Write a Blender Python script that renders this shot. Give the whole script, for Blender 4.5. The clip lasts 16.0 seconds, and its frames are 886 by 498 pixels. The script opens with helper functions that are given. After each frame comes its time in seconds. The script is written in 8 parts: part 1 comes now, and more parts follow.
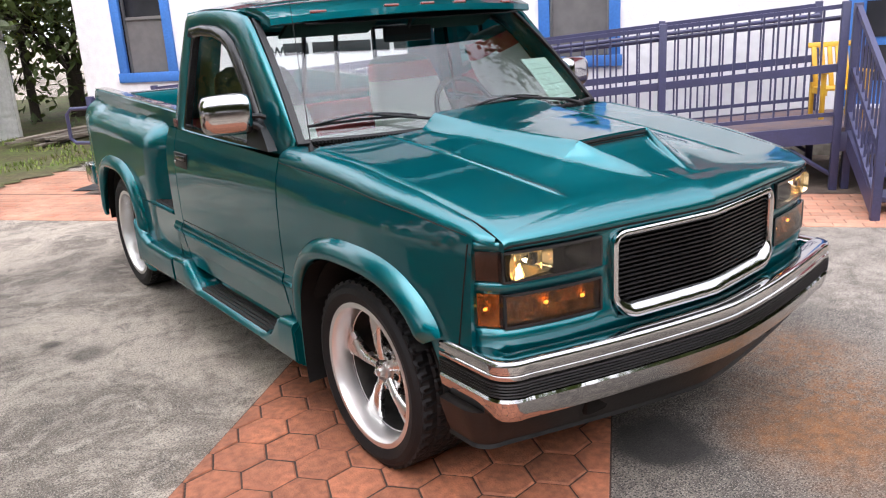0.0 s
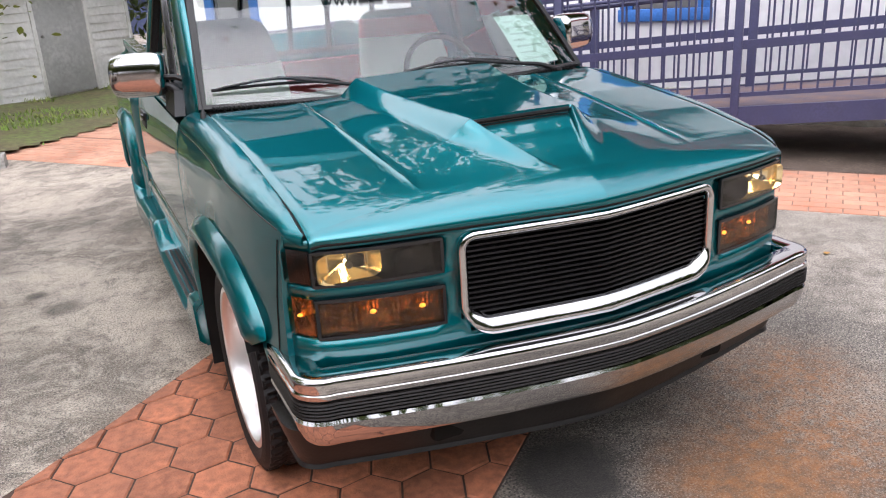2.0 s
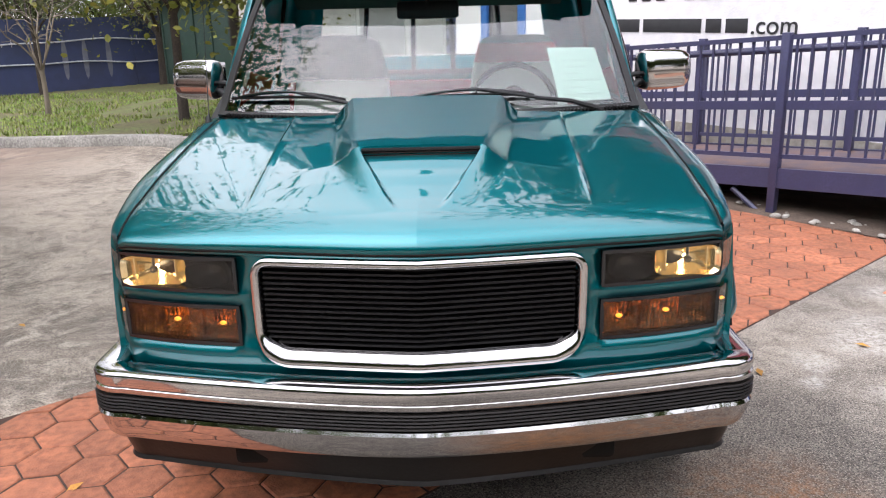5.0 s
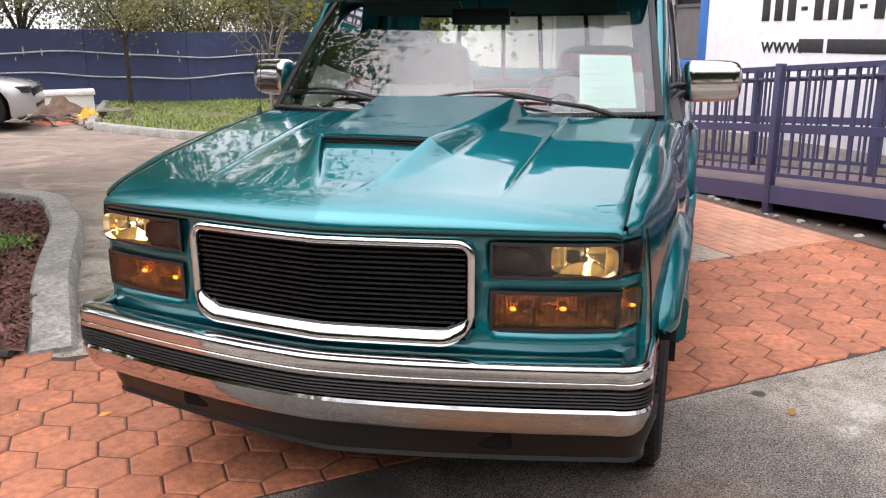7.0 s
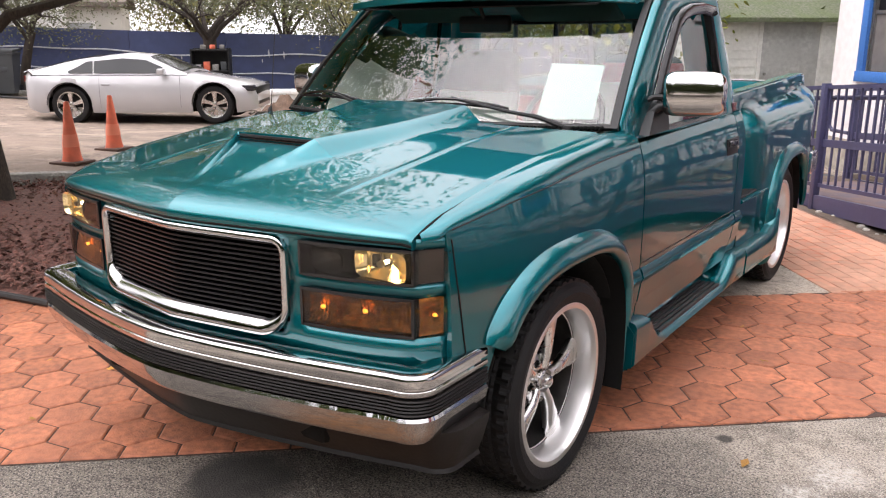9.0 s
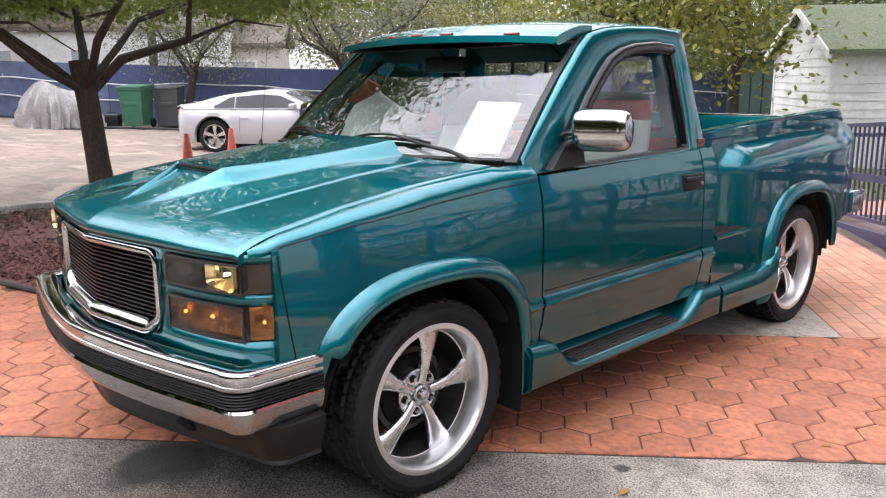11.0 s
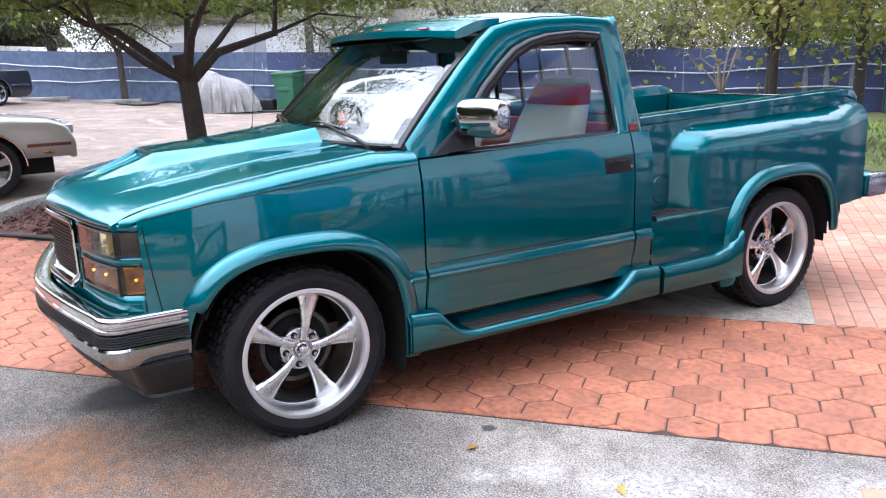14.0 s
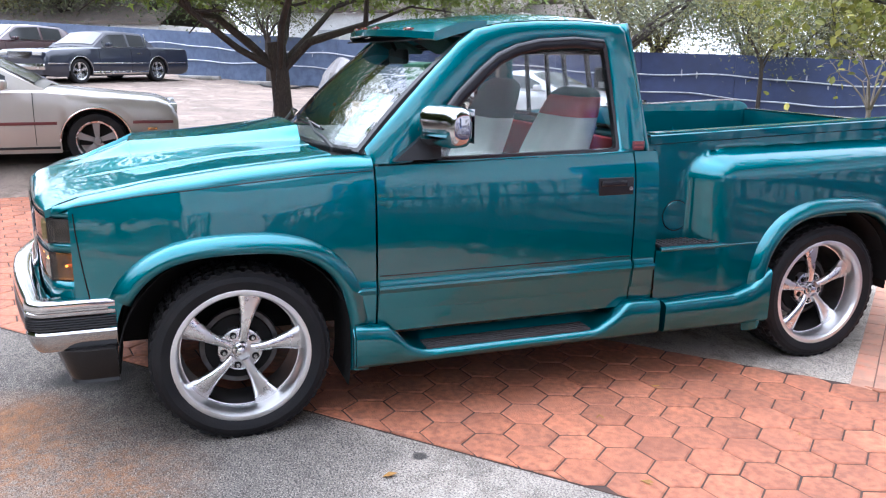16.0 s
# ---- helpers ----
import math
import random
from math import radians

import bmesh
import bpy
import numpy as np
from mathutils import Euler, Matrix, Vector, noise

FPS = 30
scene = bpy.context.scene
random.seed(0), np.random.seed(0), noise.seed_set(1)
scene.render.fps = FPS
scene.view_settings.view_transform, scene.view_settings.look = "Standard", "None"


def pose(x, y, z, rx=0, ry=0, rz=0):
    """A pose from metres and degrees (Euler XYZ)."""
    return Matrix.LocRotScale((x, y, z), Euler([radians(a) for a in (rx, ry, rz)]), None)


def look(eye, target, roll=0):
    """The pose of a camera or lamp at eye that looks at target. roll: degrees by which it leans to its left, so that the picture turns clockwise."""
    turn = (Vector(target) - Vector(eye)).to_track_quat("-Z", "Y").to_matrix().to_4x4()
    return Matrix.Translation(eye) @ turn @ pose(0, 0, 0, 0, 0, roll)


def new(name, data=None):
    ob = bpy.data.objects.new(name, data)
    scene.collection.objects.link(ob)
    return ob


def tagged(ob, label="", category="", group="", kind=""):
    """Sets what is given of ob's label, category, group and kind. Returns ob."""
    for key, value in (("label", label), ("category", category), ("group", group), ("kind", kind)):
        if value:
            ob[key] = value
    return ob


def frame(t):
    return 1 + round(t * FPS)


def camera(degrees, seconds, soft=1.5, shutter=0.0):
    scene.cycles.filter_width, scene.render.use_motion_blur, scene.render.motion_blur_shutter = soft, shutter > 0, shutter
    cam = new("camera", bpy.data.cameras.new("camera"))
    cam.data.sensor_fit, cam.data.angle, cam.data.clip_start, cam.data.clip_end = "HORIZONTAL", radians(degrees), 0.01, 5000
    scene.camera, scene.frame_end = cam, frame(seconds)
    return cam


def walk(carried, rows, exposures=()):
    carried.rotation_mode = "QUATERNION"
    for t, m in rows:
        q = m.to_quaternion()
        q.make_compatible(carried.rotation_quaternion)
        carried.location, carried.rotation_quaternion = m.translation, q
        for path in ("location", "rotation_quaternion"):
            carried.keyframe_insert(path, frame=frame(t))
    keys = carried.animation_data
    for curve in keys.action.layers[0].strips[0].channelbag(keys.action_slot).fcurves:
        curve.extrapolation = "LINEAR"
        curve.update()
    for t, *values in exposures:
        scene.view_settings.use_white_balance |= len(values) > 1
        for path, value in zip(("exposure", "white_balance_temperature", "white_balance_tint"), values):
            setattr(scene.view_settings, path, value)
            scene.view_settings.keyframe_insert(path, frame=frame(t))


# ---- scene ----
cam = camera(57.8, 16.0, soft=1.15)
PATH = [
    (0, (-2.24, -2.4, 1.628), (-1.126, -0.838, 1.065), -3.4),
    (0.5, (-2.004, -2.358, 1.625), (-0.933, -0.773, 1.042), -3.5),
    (1, (-1.763, -2.448, 1.634), (-0.778, -0.818, 1.024), -4.4),
    (1.5, (-1.511, -2.58, 1.638), (-0.645, -0.892, 1.006), -4.6),
    (2, (-1.281, -2.543, 1.602), (-0.499, -0.824, 0.941), -3.5),
    (2.5, (-1.019, -2.514, 1.594), (-0.368, -0.751, 0.912), -2.4),
    (3, (-0.725, -2.501, 1.559), (-0.236, -0.679, 0.893), -1.3),
    (3.5, (-0.589, -2.531, 1.527), (-0.223, -0.673, 0.885), -1.2),
    (4, (-0.384, -2.634, 1.52), (-0.122, -0.753, 0.895), -1.5),
    (4.2, (-0.293, -2.653, 1.541), (-0.081, -0.761, 0.925), -1.5),
    (6.3, (0.705, -2.774, 1.549), (0.29, -0.891, 1.02), -1.2),
    (6.5, (0.786, -2.758, 1.539), (0.323, -0.886, 1.006), -1.2),
    (7, (0.952, -2.722, 1.473), (0.377, -0.878, 0.954), -0.4),
    (7.5, (1.237, -2.644, 1.466), (0.497, -0.852, 0.976), -0.4),
    (8, (1.52, -2.436, 1.446), (0.618, -0.715, 0.969), -0.3),
    (8.5, (1.769, -2.332, 1.454), (0.748, -0.682, 0.968), 0.0),
    (9, (2.009, -2.268, 1.472), (0.898, -0.683, 0.97), 0.0),
    (9.2, (2.094, -2.218, 1.494), (0.945, -0.661, 0.991), -0.1),
    (11.3, (3.033, -1.726, 1.492), (1.569, -0.427, 1.079), -0.7),
    (11.5, (3.114, -1.647, 1.491), (1.624, -0.377, 1.081), -0.9),
    (12, (3.287, -1.484, 1.518), (1.747, -0.272, 1.119), -1.4),
    (12.5, (3.515, -1.454, 1.515), (1.94, -0.289, 1.111), -1.5),
    (13, (3.709, -1.415, 1.531), (2.099, -0.306, 1.107), -1.7),
    (13.5, (3.824, -1.255, 1.541), (2.181, -0.208, 1.092), -2.0),
    (14, (3.911, -1.09, 1.53), (2.231, -0.109, 1.068), -2.1),
    (14.5, (3.878, -0.927, 1.536), (2.162, -0.015, 1.065), -1.6),
    (15, (3.834, -0.706, 1.56), (2.081, 0.128, 1.083), -0.8),
    (15.5, (3.925, -0.488, 1.564), (2.127, 0.244, 1.084), -0.2),
    (16, (4.062, -0.271, 1.556), (2.232, 0.384, 1.085), 0.6),
]
walk(cam, [(t, look(eye, target, roll)) for t, eye, target, roll in PATH], [(0, 0.35, 6250, 17), (4, 0.29, 6250, 17), (9, 0.35, 6650, 18), (12, 0.63, 5900, 17), (16, 0.82, 5500, 15)])


# ---- light: bright overcast sky, soft sun high on the open side ----
scene.view_settings.exposure = 0.0
world = bpy.data.worlds.new("overcast_sky")
scene.world = world
world.use_nodes = True
wn, wl = world.node_tree.nodes, world.node_tree.links
sky = wn.new("ShaderNodeTexSky")
sky.sky_type, sky.sun_disc = "NISHITA", False
sky.sun_elevation, sky.sun_rotation = radians(59), radians(225)
sky.air_density, sky.dust_density, sky.ozone_density = 1.0, 4.0, 1.0
wcoord = wn.new("ShaderNodeTexCoord")
wnoise = wn.new("ShaderNodeTexNoise")
wnoise.inputs["Scale"].default_value, wnoise.inputs["Detail"].default_value = 2.2, 5.0
wl.new(wcoord.outputs["Generated"], wnoise.inputs["Vector"])
wramp = wn.new("ShaderNodeValToRGB")
wramp.color_ramp.elements[0].position, wramp.color_ramp.elements[0].color = 0.3, (15.0, 15.8, 17.0, 1)
wramp.color_ramp.elements[1].position, wramp.color_ramp.elements[1].color = 0.7, (30.0, 30.0, 30.0, 1)
wl.new(wnoise.outputs["Fac"], wramp.inputs["Fac"])
wmix = wn.new("ShaderNodeMix")
wmix.data_type = "RGBA"
wmix.inputs["Factor"].default_value = 0.85
wl.new(sky.outputs["Color"], wmix.inputs["A"])
wl.new(wramp.outputs["Color"], wmix.inputs["B"])
# an overcast sky is three times as bright overhead as at the horizon
wsep = wn.new("ShaderNodeSeparateXYZ")
wl.new(wcoord.outputs["Generated"], wsep.inputs[0])
wgrad = wn.new("ShaderNodeMapRange")
wgrad.inputs["From Min"].default_value, wgrad.inputs["From Max"].default_value = 0.0, 1.0
wgrad.inputs["To Min"].default_value, wgrad.inputs["To Max"].default_value = 0.64, 1.36
wl.new(wsep.outputs["Z"], wgrad.inputs["Value"])
wscale = wn.new("ShaderNodeVectorMath")
wscale.operation = "SCALE"
wl.new(wmix.outputs["Result"], wscale.inputs[0])
# the cloud glows softly round the hidden sun
wdot = wn.new("ShaderNodeVectorMath")
wdot.operation = "DOT_PRODUCT"
wdot.inputs[1].default_value = Vector((-5, -5, 12)).normalized()
wl.new(wcoord.outputs["Generated"], wdot.inputs[0])


def wmath(op, a, b):
    x = wn.new("ShaderNodeMath")
    x.operation = op
    for i, v in enumerate((a, b)):
        if hasattr(v, "links"):
            wl.new(v, x.inputs[i])
        else:
            x.inputs[i].default_value = v
    return x.outputs[0]


wglow = wmath("ADD", wmath("MULTIPLY", wmath("POWER", wmath("MAXIMUM", wdot.outputs["Value"], 0.0), 4.0), 0.40), 1.0)
wl.new(wmath("MULTIPLY", wglow, wgrad.outputs["Result"]), wscale.inputs["Scale"])
wl.new(wscale.outputs[0], wn["Background"].inputs["Color"])
wn["Background"].inputs["Strength"].default_value = 0.1

sun = new("sun", bpy.data.lights.new("sun", "SUN"))
sun.data.energy, sun.data.angle, sun.data.color = 0.7, radians(60), (1.0, 0.96, 0.9)
sun.matrix_world = look((-5, -5, 12), (0, 0, 0))


# ---- building blocks ----
def mesh_ob(name, verts, faces, mat, parent=None, label="", smooth=40.0, flip=False):
    me = bpy.data.meshes.new(name)
    me.from_pydata([tuple(v) for v in verts], [], [tuple(reversed(f)) if flip else tuple(f) for f in faces])
    me.validate()
    if smooth:
        me.polygons.foreach_set("use_smooth", [True] * len(me.polygons))
        me.set_sharp_from_angle(angle=radians(smooth))
    me.materials.append(mat)
    ob = new(name, me)
    if parent is not None:
        ob.parent = parent
    if label:
        tagged(ob, label=label)
    return ob


def part(name, bm, mat, parent=None, label="", smooth=35.0):
    me = bpy.data.meshes.new(name)
    bm.to_mesh(me)
    bm.free()
    if smooth:
        me.polygons.foreach_set("use_smooth", [True] * len(me.polygons))
        me.set_sharp_from_angle(angle=radians(smooth))
    me.materials.append(mat)
    ob = new(name, me)
    if parent is not None:
        ob.parent = parent
    if label:
        tagged(ob, label=label)
    return ob


def thing(name, label, category, m=None, group=""):
    ob = new(name)
    ob.empty_display_size = 0.2
    if m is not None:
        ob.matrix_world = m
    return tagged(ob, label=label, category=category, group=group)


def add_box(bm, c, s, bevel=0.0, m=None):
    r = bmesh.ops.create_cube(bm, size=1.0)
    vs = r["verts"]
    for v in vs:
        v.co = Vector((v.co.x * s[0], v.co.y * s[1], v.co.z * s[2]))
    if bevel > 0:
        es = list({e for v in vs for e in v.link_edges})
        b = bmesh.ops.bevel(bm, geom=es, offset=bevel, segments=2, profile=0.5, affect="EDGES")
        vs = list({v for f in b["faces"] for v in f.verts} | {v for v in vs if v.is_valid})
    for v in vs:
        p = Vector(v.co) if m is None else m @ Vector(v.co)
        v.co = p + Vector(c)
    return vs


def box(name, c, s, mat, parent=None, bevel=0.0, label="", m=None):
    bm = bmesh.new()
    add_box(bm, c, s, bevel, m)
    return part(name, bm, mat, parent, label)


def grid(fn, nu, nv, skip=None):
    """Verts and quads of fn(u, v) over the unit square."""
    vs = [fn(i / nu, j / nv) for j in range(nv + 1) for i in range(nu + 1)]
    fs = []
    for j in range(nv):
        for i in range(nu):
            if skip and skip((i + 0.5) / nu, (j + 0.5) / nv):
                continue
            a = j * (nu + 1) + i
            fs.append((a, a + 1, a + nu + 2, a + nu + 1))
    return vs, fs


def loft(rings, closed=True, caps=True):
    n = len(rings[0])
    vs = [p for r in rings for p in r]
    fs = []
    for k in range(len(rings) - 1):
        for i in range(n if closed else n - 1):
            a, b = k * n + i, k * n + (i + 1) % n
            fs.append((a, b, b + n, a + n))
    if caps and closed:
        fs.append(tuple(reversed(range(n))))
        fs.append(tuple(range((len(rings) - 1) * n, len(rings) * n)))
    return vs, fs


def tube(points, radius, n=8, caps=True):
    """A round bar along points; radius is one number or one for each point."""
    pts = [Vector(p) for p in points]
    rs = radius if isinstance(radius, (list, tuple)) else [radius] * len(pts)
    rings, side = [], None
    for i, p in enumerate(pts):
        d = (pts[min(i + 1, len(pts) - 1)] - pts[max(i - 1, 0)]).normalized()
        if side is None:
            side = d.orthogonal().normalized()
        side = (side - d * side.dot(d)).normalized()
        up = d.cross(side)
        rings.append([p + rs[i] * (side * math.cos(2 * math.pi * k / n) + up * math.sin(2 * math.pi * k / n)) for k in range(n)])
    return loft(rings, True, caps)


def lathe(profile, n=48, cap=False):
    """Turns (radius, x) pairs round the x axis."""
    rings = [[(x, r * math.cos(2 * math.pi * k / n), r * math.sin(2 * math.pi * k / n)) for k in range(n)] for r, x in profile]
    return loft(rings, True, cap)


def prism(poly, z0, z1):
    n = len(poly)
    vs = [(x, y, z0) for x, y in poly] + [(x, y, z1) for x, y in poly]
    fs = [tuple(reversed(range(n))), tuple(range(n, 2 * n))] + [(i, (i + 1) % n, (i + 1) % n + n, i + n) for i in range(n)]
    return vs, fs


def merge(*pieces):
    vs, fs = [], []
    for v, f in pieces:
        k = len(vs)
        vs += [tuple(p) for p in v]
        fs += [tuple(i + k for i in q) for q in f]
    return vs, fs


def cuboid(c, s):
    x, y, z = c
    a, b, d = s[0] / 2, s[1] / 2, s[2] / 2
    vs = [(x + i * a, y + j * b, z + k * d) for k in (-1, 1) for j in (-1, 1) for i in (-1, 1)]
    return vs, [(0, 2, 3, 1), (4, 5, 7, 6), (0, 1, 5, 4), (2, 6, 7, 3), (0, 4, 6, 2), (1, 3, 7, 5)]


def mapped(vf, m):
    return [m @ Vector(v) for v in vf[0]], vf[1]


def mirrored(vf, sx):
    """The left-hand piece as it is (sx 1) or mirrored to the other side (sx -1)."""
    if sx > 0:
        return vf
    return [(-v[0], v[1], v[2]) for v in vf[0]], [tuple(reversed(f)) for f in vf[1]]


def lerp(x, xs, ys):
    return float(np.interp(x, xs, ys))


def step(a, b, x):
    t = min(1.0, max(0.0, (x - a) / (b - a)))
    return t * t * (3 - 2 * t)


# ---- materials ----
def material(name, base, rough=0.5, metal=0.0, coat=0.0, vary=0.0, scale=5.0, bump=0.0, bump_scale=60.0, second=None, grime=0.0, grime_scale=1.2, island=0.0, obj_random=0.0, spec=0.5, coat_rough=0.03, alpha=1.0, detail=4.0, stretch=(1, 1, 1), rough_vary=0.0):
    """A surface with a base colour, a second colour in blotches, fine grain, and relief."""
    m = bpy.data.materials.new(name)
    m.use_nodes = True
    n, l = m.node_tree.nodes, m.node_tree.links
    p = n["Principled BSDF"]
    p.inputs["Roughness"].default_value, p.inputs["Metallic"].default_value = rough, metal
    p.inputs["Coat Weight"].default_value, p.inputs["Coat Roughness"].default_value = coat, coat_rough
    p.inputs["Specular IOR Level"].default_value = spec
    p.inputs["Base Color"].default_value = (*base, 1)
    co = n.new("ShaderNodeTexCoord")
    mp = n.new("ShaderNodeMapping")
    mp.inputs["Scale"].default_value = stretch
    l.new(co.outputs["Object"], mp.inputs["Vector"])
    colour = None

    def rgbmix(fac, a, b, blend="MIX"):
        x = n.new("ShaderNodeMix")
        x.data_type, x.blend_type = "RGBA", blend
        for sock, val in (("Factor", fac), ("A", a), ("B", b)):
            if hasattr(val, "links"):
                l.new(val, x.inputs[sock])
            elif isinstance(val, tuple):
                x.inputs[sock].default_value = (*val, 1)
            else:
                x.inputs[sock].default_value = val
        return x.outputs["Result"]

    def tex(sc, det=detail, lo=0.35, hi=0.65):
        t = n.new("ShaderNodeTexNoise")
        t.inputs["Scale"].default_value, t.inputs["Detail"].default_value = sc, det
        l.new(mp.outputs["Vector"], t.inputs["Vector"])
        r = n.new("ShaderNodeMapRange")
        r.inputs["From Min"].default_value, r.inputs["From Max"].default_value = lo, hi
        l.new(t.outputs["Fac"], r.inputs["Value"])
        return r.outputs["Result"]

    colour = base
    if second is not None:
        colour = rgbmix(tex(scale), base, second)
    if vary > 0:
        colour = rgbmix(tex(scale * 9.0), colour, tuple(c * (1 - vary) for c in (second or base)), "MIX")
    if grime > 0:
        g = tex(grime_scale, 6.0, 0.42, 0.75)
        s = n.new("ShaderNodeMath")
        s.operation = "MULTIPLY"
        s.inputs[1].default_value = grime
        l.new(g, s.inputs[0])
        colour = rgbmix(s.outputs[0], colour, (0.05, 0.045, 0.035))
    if island > 0 or obj_random > 0:
        src = n.new("ShaderNodeNewGeometry").outputs["Random Per Island"] if island > 0 else n.new("ShaderNodeObjectInfo").outputs["Random"]
        k = island or obj_random
        r = n.new("ShaderNodeMapRange")
        r.inputs["To Min"].default_value, r.inputs["To Max"].default_value = 1 - k, 1 + k
        l.new(src, r.inputs["Value"])
        h = n.new("ShaderNodeHueSaturation")
        l.new(r.outputs["Result"], h.inputs["Value"])
        if hasattr(colour, "links"):
            l.new(colour, h.inputs["Color"])
        else:
            h.inputs["Color"].default_value = (*colour, 1)
        colour = h.outputs["Color"]
    if hasattr(colour, "links"):
        l.new(colour, p.inputs["Base Color"])
    if rough_vary > 0:
        r = n.new("ShaderNodeMapRange")
        r.inputs["To Min"].default_value, r.inputs["To Max"].default_value = max(0.02, rough - rough_vary), min(1, rough + rough_vary)
        l.new(tex(scale * 2.3), r.inputs["Value"])
        l.new(r.outputs["Result"], p.inputs["Roughness"])
    if bump > 0:
        t = n.new("ShaderNodeTexNoise")
        t.inputs["Scale"].default_value, t.inputs["Detail"].default_value = bump_scale, 5.0
        l.new(mp.outputs["Vector"], t.inputs["Vector"])
        b = n.new("ShaderNodeBump")
        b.inputs["Strength"].default_value, b.inputs["Distance"].default_value = min(1.0, bump), 0.01
        l.new(t.outputs["Fac"], b.inputs["Height"])
        l.new(b.outputs["Normal"], p.inputs["Normal"])
    return m


def glass_material(name, tint, ior=1.5, rough=0.0):
    """A thin pane: tinted see-through with a mirror reflection that grows with the angle."""
    m = bpy.data.materials.new(name)
    m.use_nodes = True
    n, l = m.node_tree.nodes, m.node_tree.links
    n.remove(n["Principled BSDF"])
    tr, gl, mx, fr = n.new("ShaderNodeBsdfTransparent"), n.new("ShaderNodeBsdfGlossy"), n.new("ShaderNodeMixShader"), n.new("ShaderNodeFresnel")
    tr.inputs["Color"].default_value = (*tint, 1)
    gl.inputs["Roughness"].default_value = rough
    fr.inputs["IOR"].default_value = ior
    l.new(fr.outputs["Fac"], mx.inputs["Fac"])
    l.new(tr.outputs["BSDF"], mx.inputs[1])
    l.new(gl.outputs["BSDF"], mx.inputs[2])
    l.new(mx.outputs["Shader"], n["Material Output"].inputs["Surface"])
    return m


PAINT = material("teal_metallic_paint", (0.0, 0.126, 0.148), 0.41, 0.92, 1.0, second=(0.0, 0.132, 0.154), scale=1.5, bump=0.012, bump_scale=900, coat_rough=0.03, spec=0.2)
PAINT.node_tree.nodes["Principled BSDF"].inputs["Coat IOR"].default_value = 1.58
# pressed sheet metal is never quite flat
pn = PAINT.node_tree
ripple, wave = pn.nodes.new("ShaderNodeTexNoise"), pn.nodes.new("ShaderNodeBump")
ripple.inputs["Scale"].default_value, ripple.inputs["Detail"].default_value = 7.0, 2.0
wave.inputs["Strength"].default_value, wave.inputs["Distance"].default_value = 1.0, 0.0009
pn.links.new(pn.nodes.new("ShaderNodeTexCoord").outputs["Object"], ripple.inputs["Vector"])
pn.links.new(ripple.outputs["Fac"], wave.inputs["Height"])
fine_bump = [x for x in pn.nodes if x.type == "BUMP" and x != wave][0]
pn.links.new(wave.outputs["Normal"], fine_bump.inputs["Normal"])
pn.links.new(wave.outputs["Normal"], pn.nodes["Principled BSDF"].inputs["Coat Normal"])
PAINT.node_tree.nodes["Principled BSDF"].inputs["Specular Tint"].default_value = (0.10, 0.55, 0.58, 1)
CHROME = material("chrome", (0.48, 0.475, 0.475), 0.07, 1.0, bump=0.006, bump_scale=18, rough_vary=0.04, scale=3)
DULL_CHROME = material("weathered_chrome", (0.62, 0.60, 0.58), 0.2, 1.0, bump=0.04, bump_scale=40, rough_vary=0.08, scale=4)
ALLOY = material("machined_alloy", (0.66, 0.65, 0.64), 0.27, 1.0, bump=0.02, bump_scale=80, rough_vary=0.06, scale=5)
RIM = material("brushed_rim_alloy", (0.78, 0.77, 0.76), 0.4, 1.0, bump=0.02, bump_scale=90, rough_vary=0.08, scale=4)
BARREL = material("brake_dusted_alloy", (0.10, 0.095, 0.09), 0.5, 0.8, second=(0.05, 0.047, 0.045), scale=9, bump=0.05, bump_scale=60)
DISC = material("worn_brake_iron", (0.13, 0.125, 0.12), 0.55, 0.9, second=(0.07, 0.06, 0.055), scale=12, bump=0.1, bump_scale=60)
STEEL = material("dull_steel", (0.30, 0.29, 0.28), 0.5, 0.9, bump=0.1, bump_scale=50)
RUBBER = material("tyre_rubber", (0.009, 0.009, 0.010), 0.58, second=(0.015, 0.014, 0.014), scale=7, bump=0.15, bump_scale=120, spec=0.2)
BLACK = material("black_plastic", (0.008, 0.008, 0.009), 0.45, second=(0.012, 0.012, 0.012), scale=6, bump=0.06, bump_scale=200, spec=0.35)
TRIM = material("black_gloss_trim", (0.010, 0.010, 0.011), 0.18, bump=0.02, bump_scale=150)
VALANCE = material("charcoal_valance_plastic", (0.009, 0.0075, 0.007), 0.38, second=(0.014, 0.012, 0.011), scale=3, bump=0.08, bump_scale=90, spec=0.3)
GRILLE_BLACK = material("satin_black_billet", (0.006, 0.006, 0.007), 0.4, second=(0.009, 0.009, 0.010), scale=9, spec=0.3)
DARK = material("dark_underbody", (0.008, 0.0075, 0.007), 0.85, bump=0.2, bump_scale=40, spec=0.2)
GLASS = glass_material("windscreen_glass", (0.90, 0.96, 0.93), 1.82)
SIDE_GLASS = glass_material("side_glass", (0.94, 0.97, 0.955), 1.62)
SMOKE = glass_material("smoked_lamp_cover", (0.68, 0.61, 0.54), 1.5, 0.01)


# ---- ground ----
BM = pose(1.06, 5.0, 0, 0, 0, -50.6)


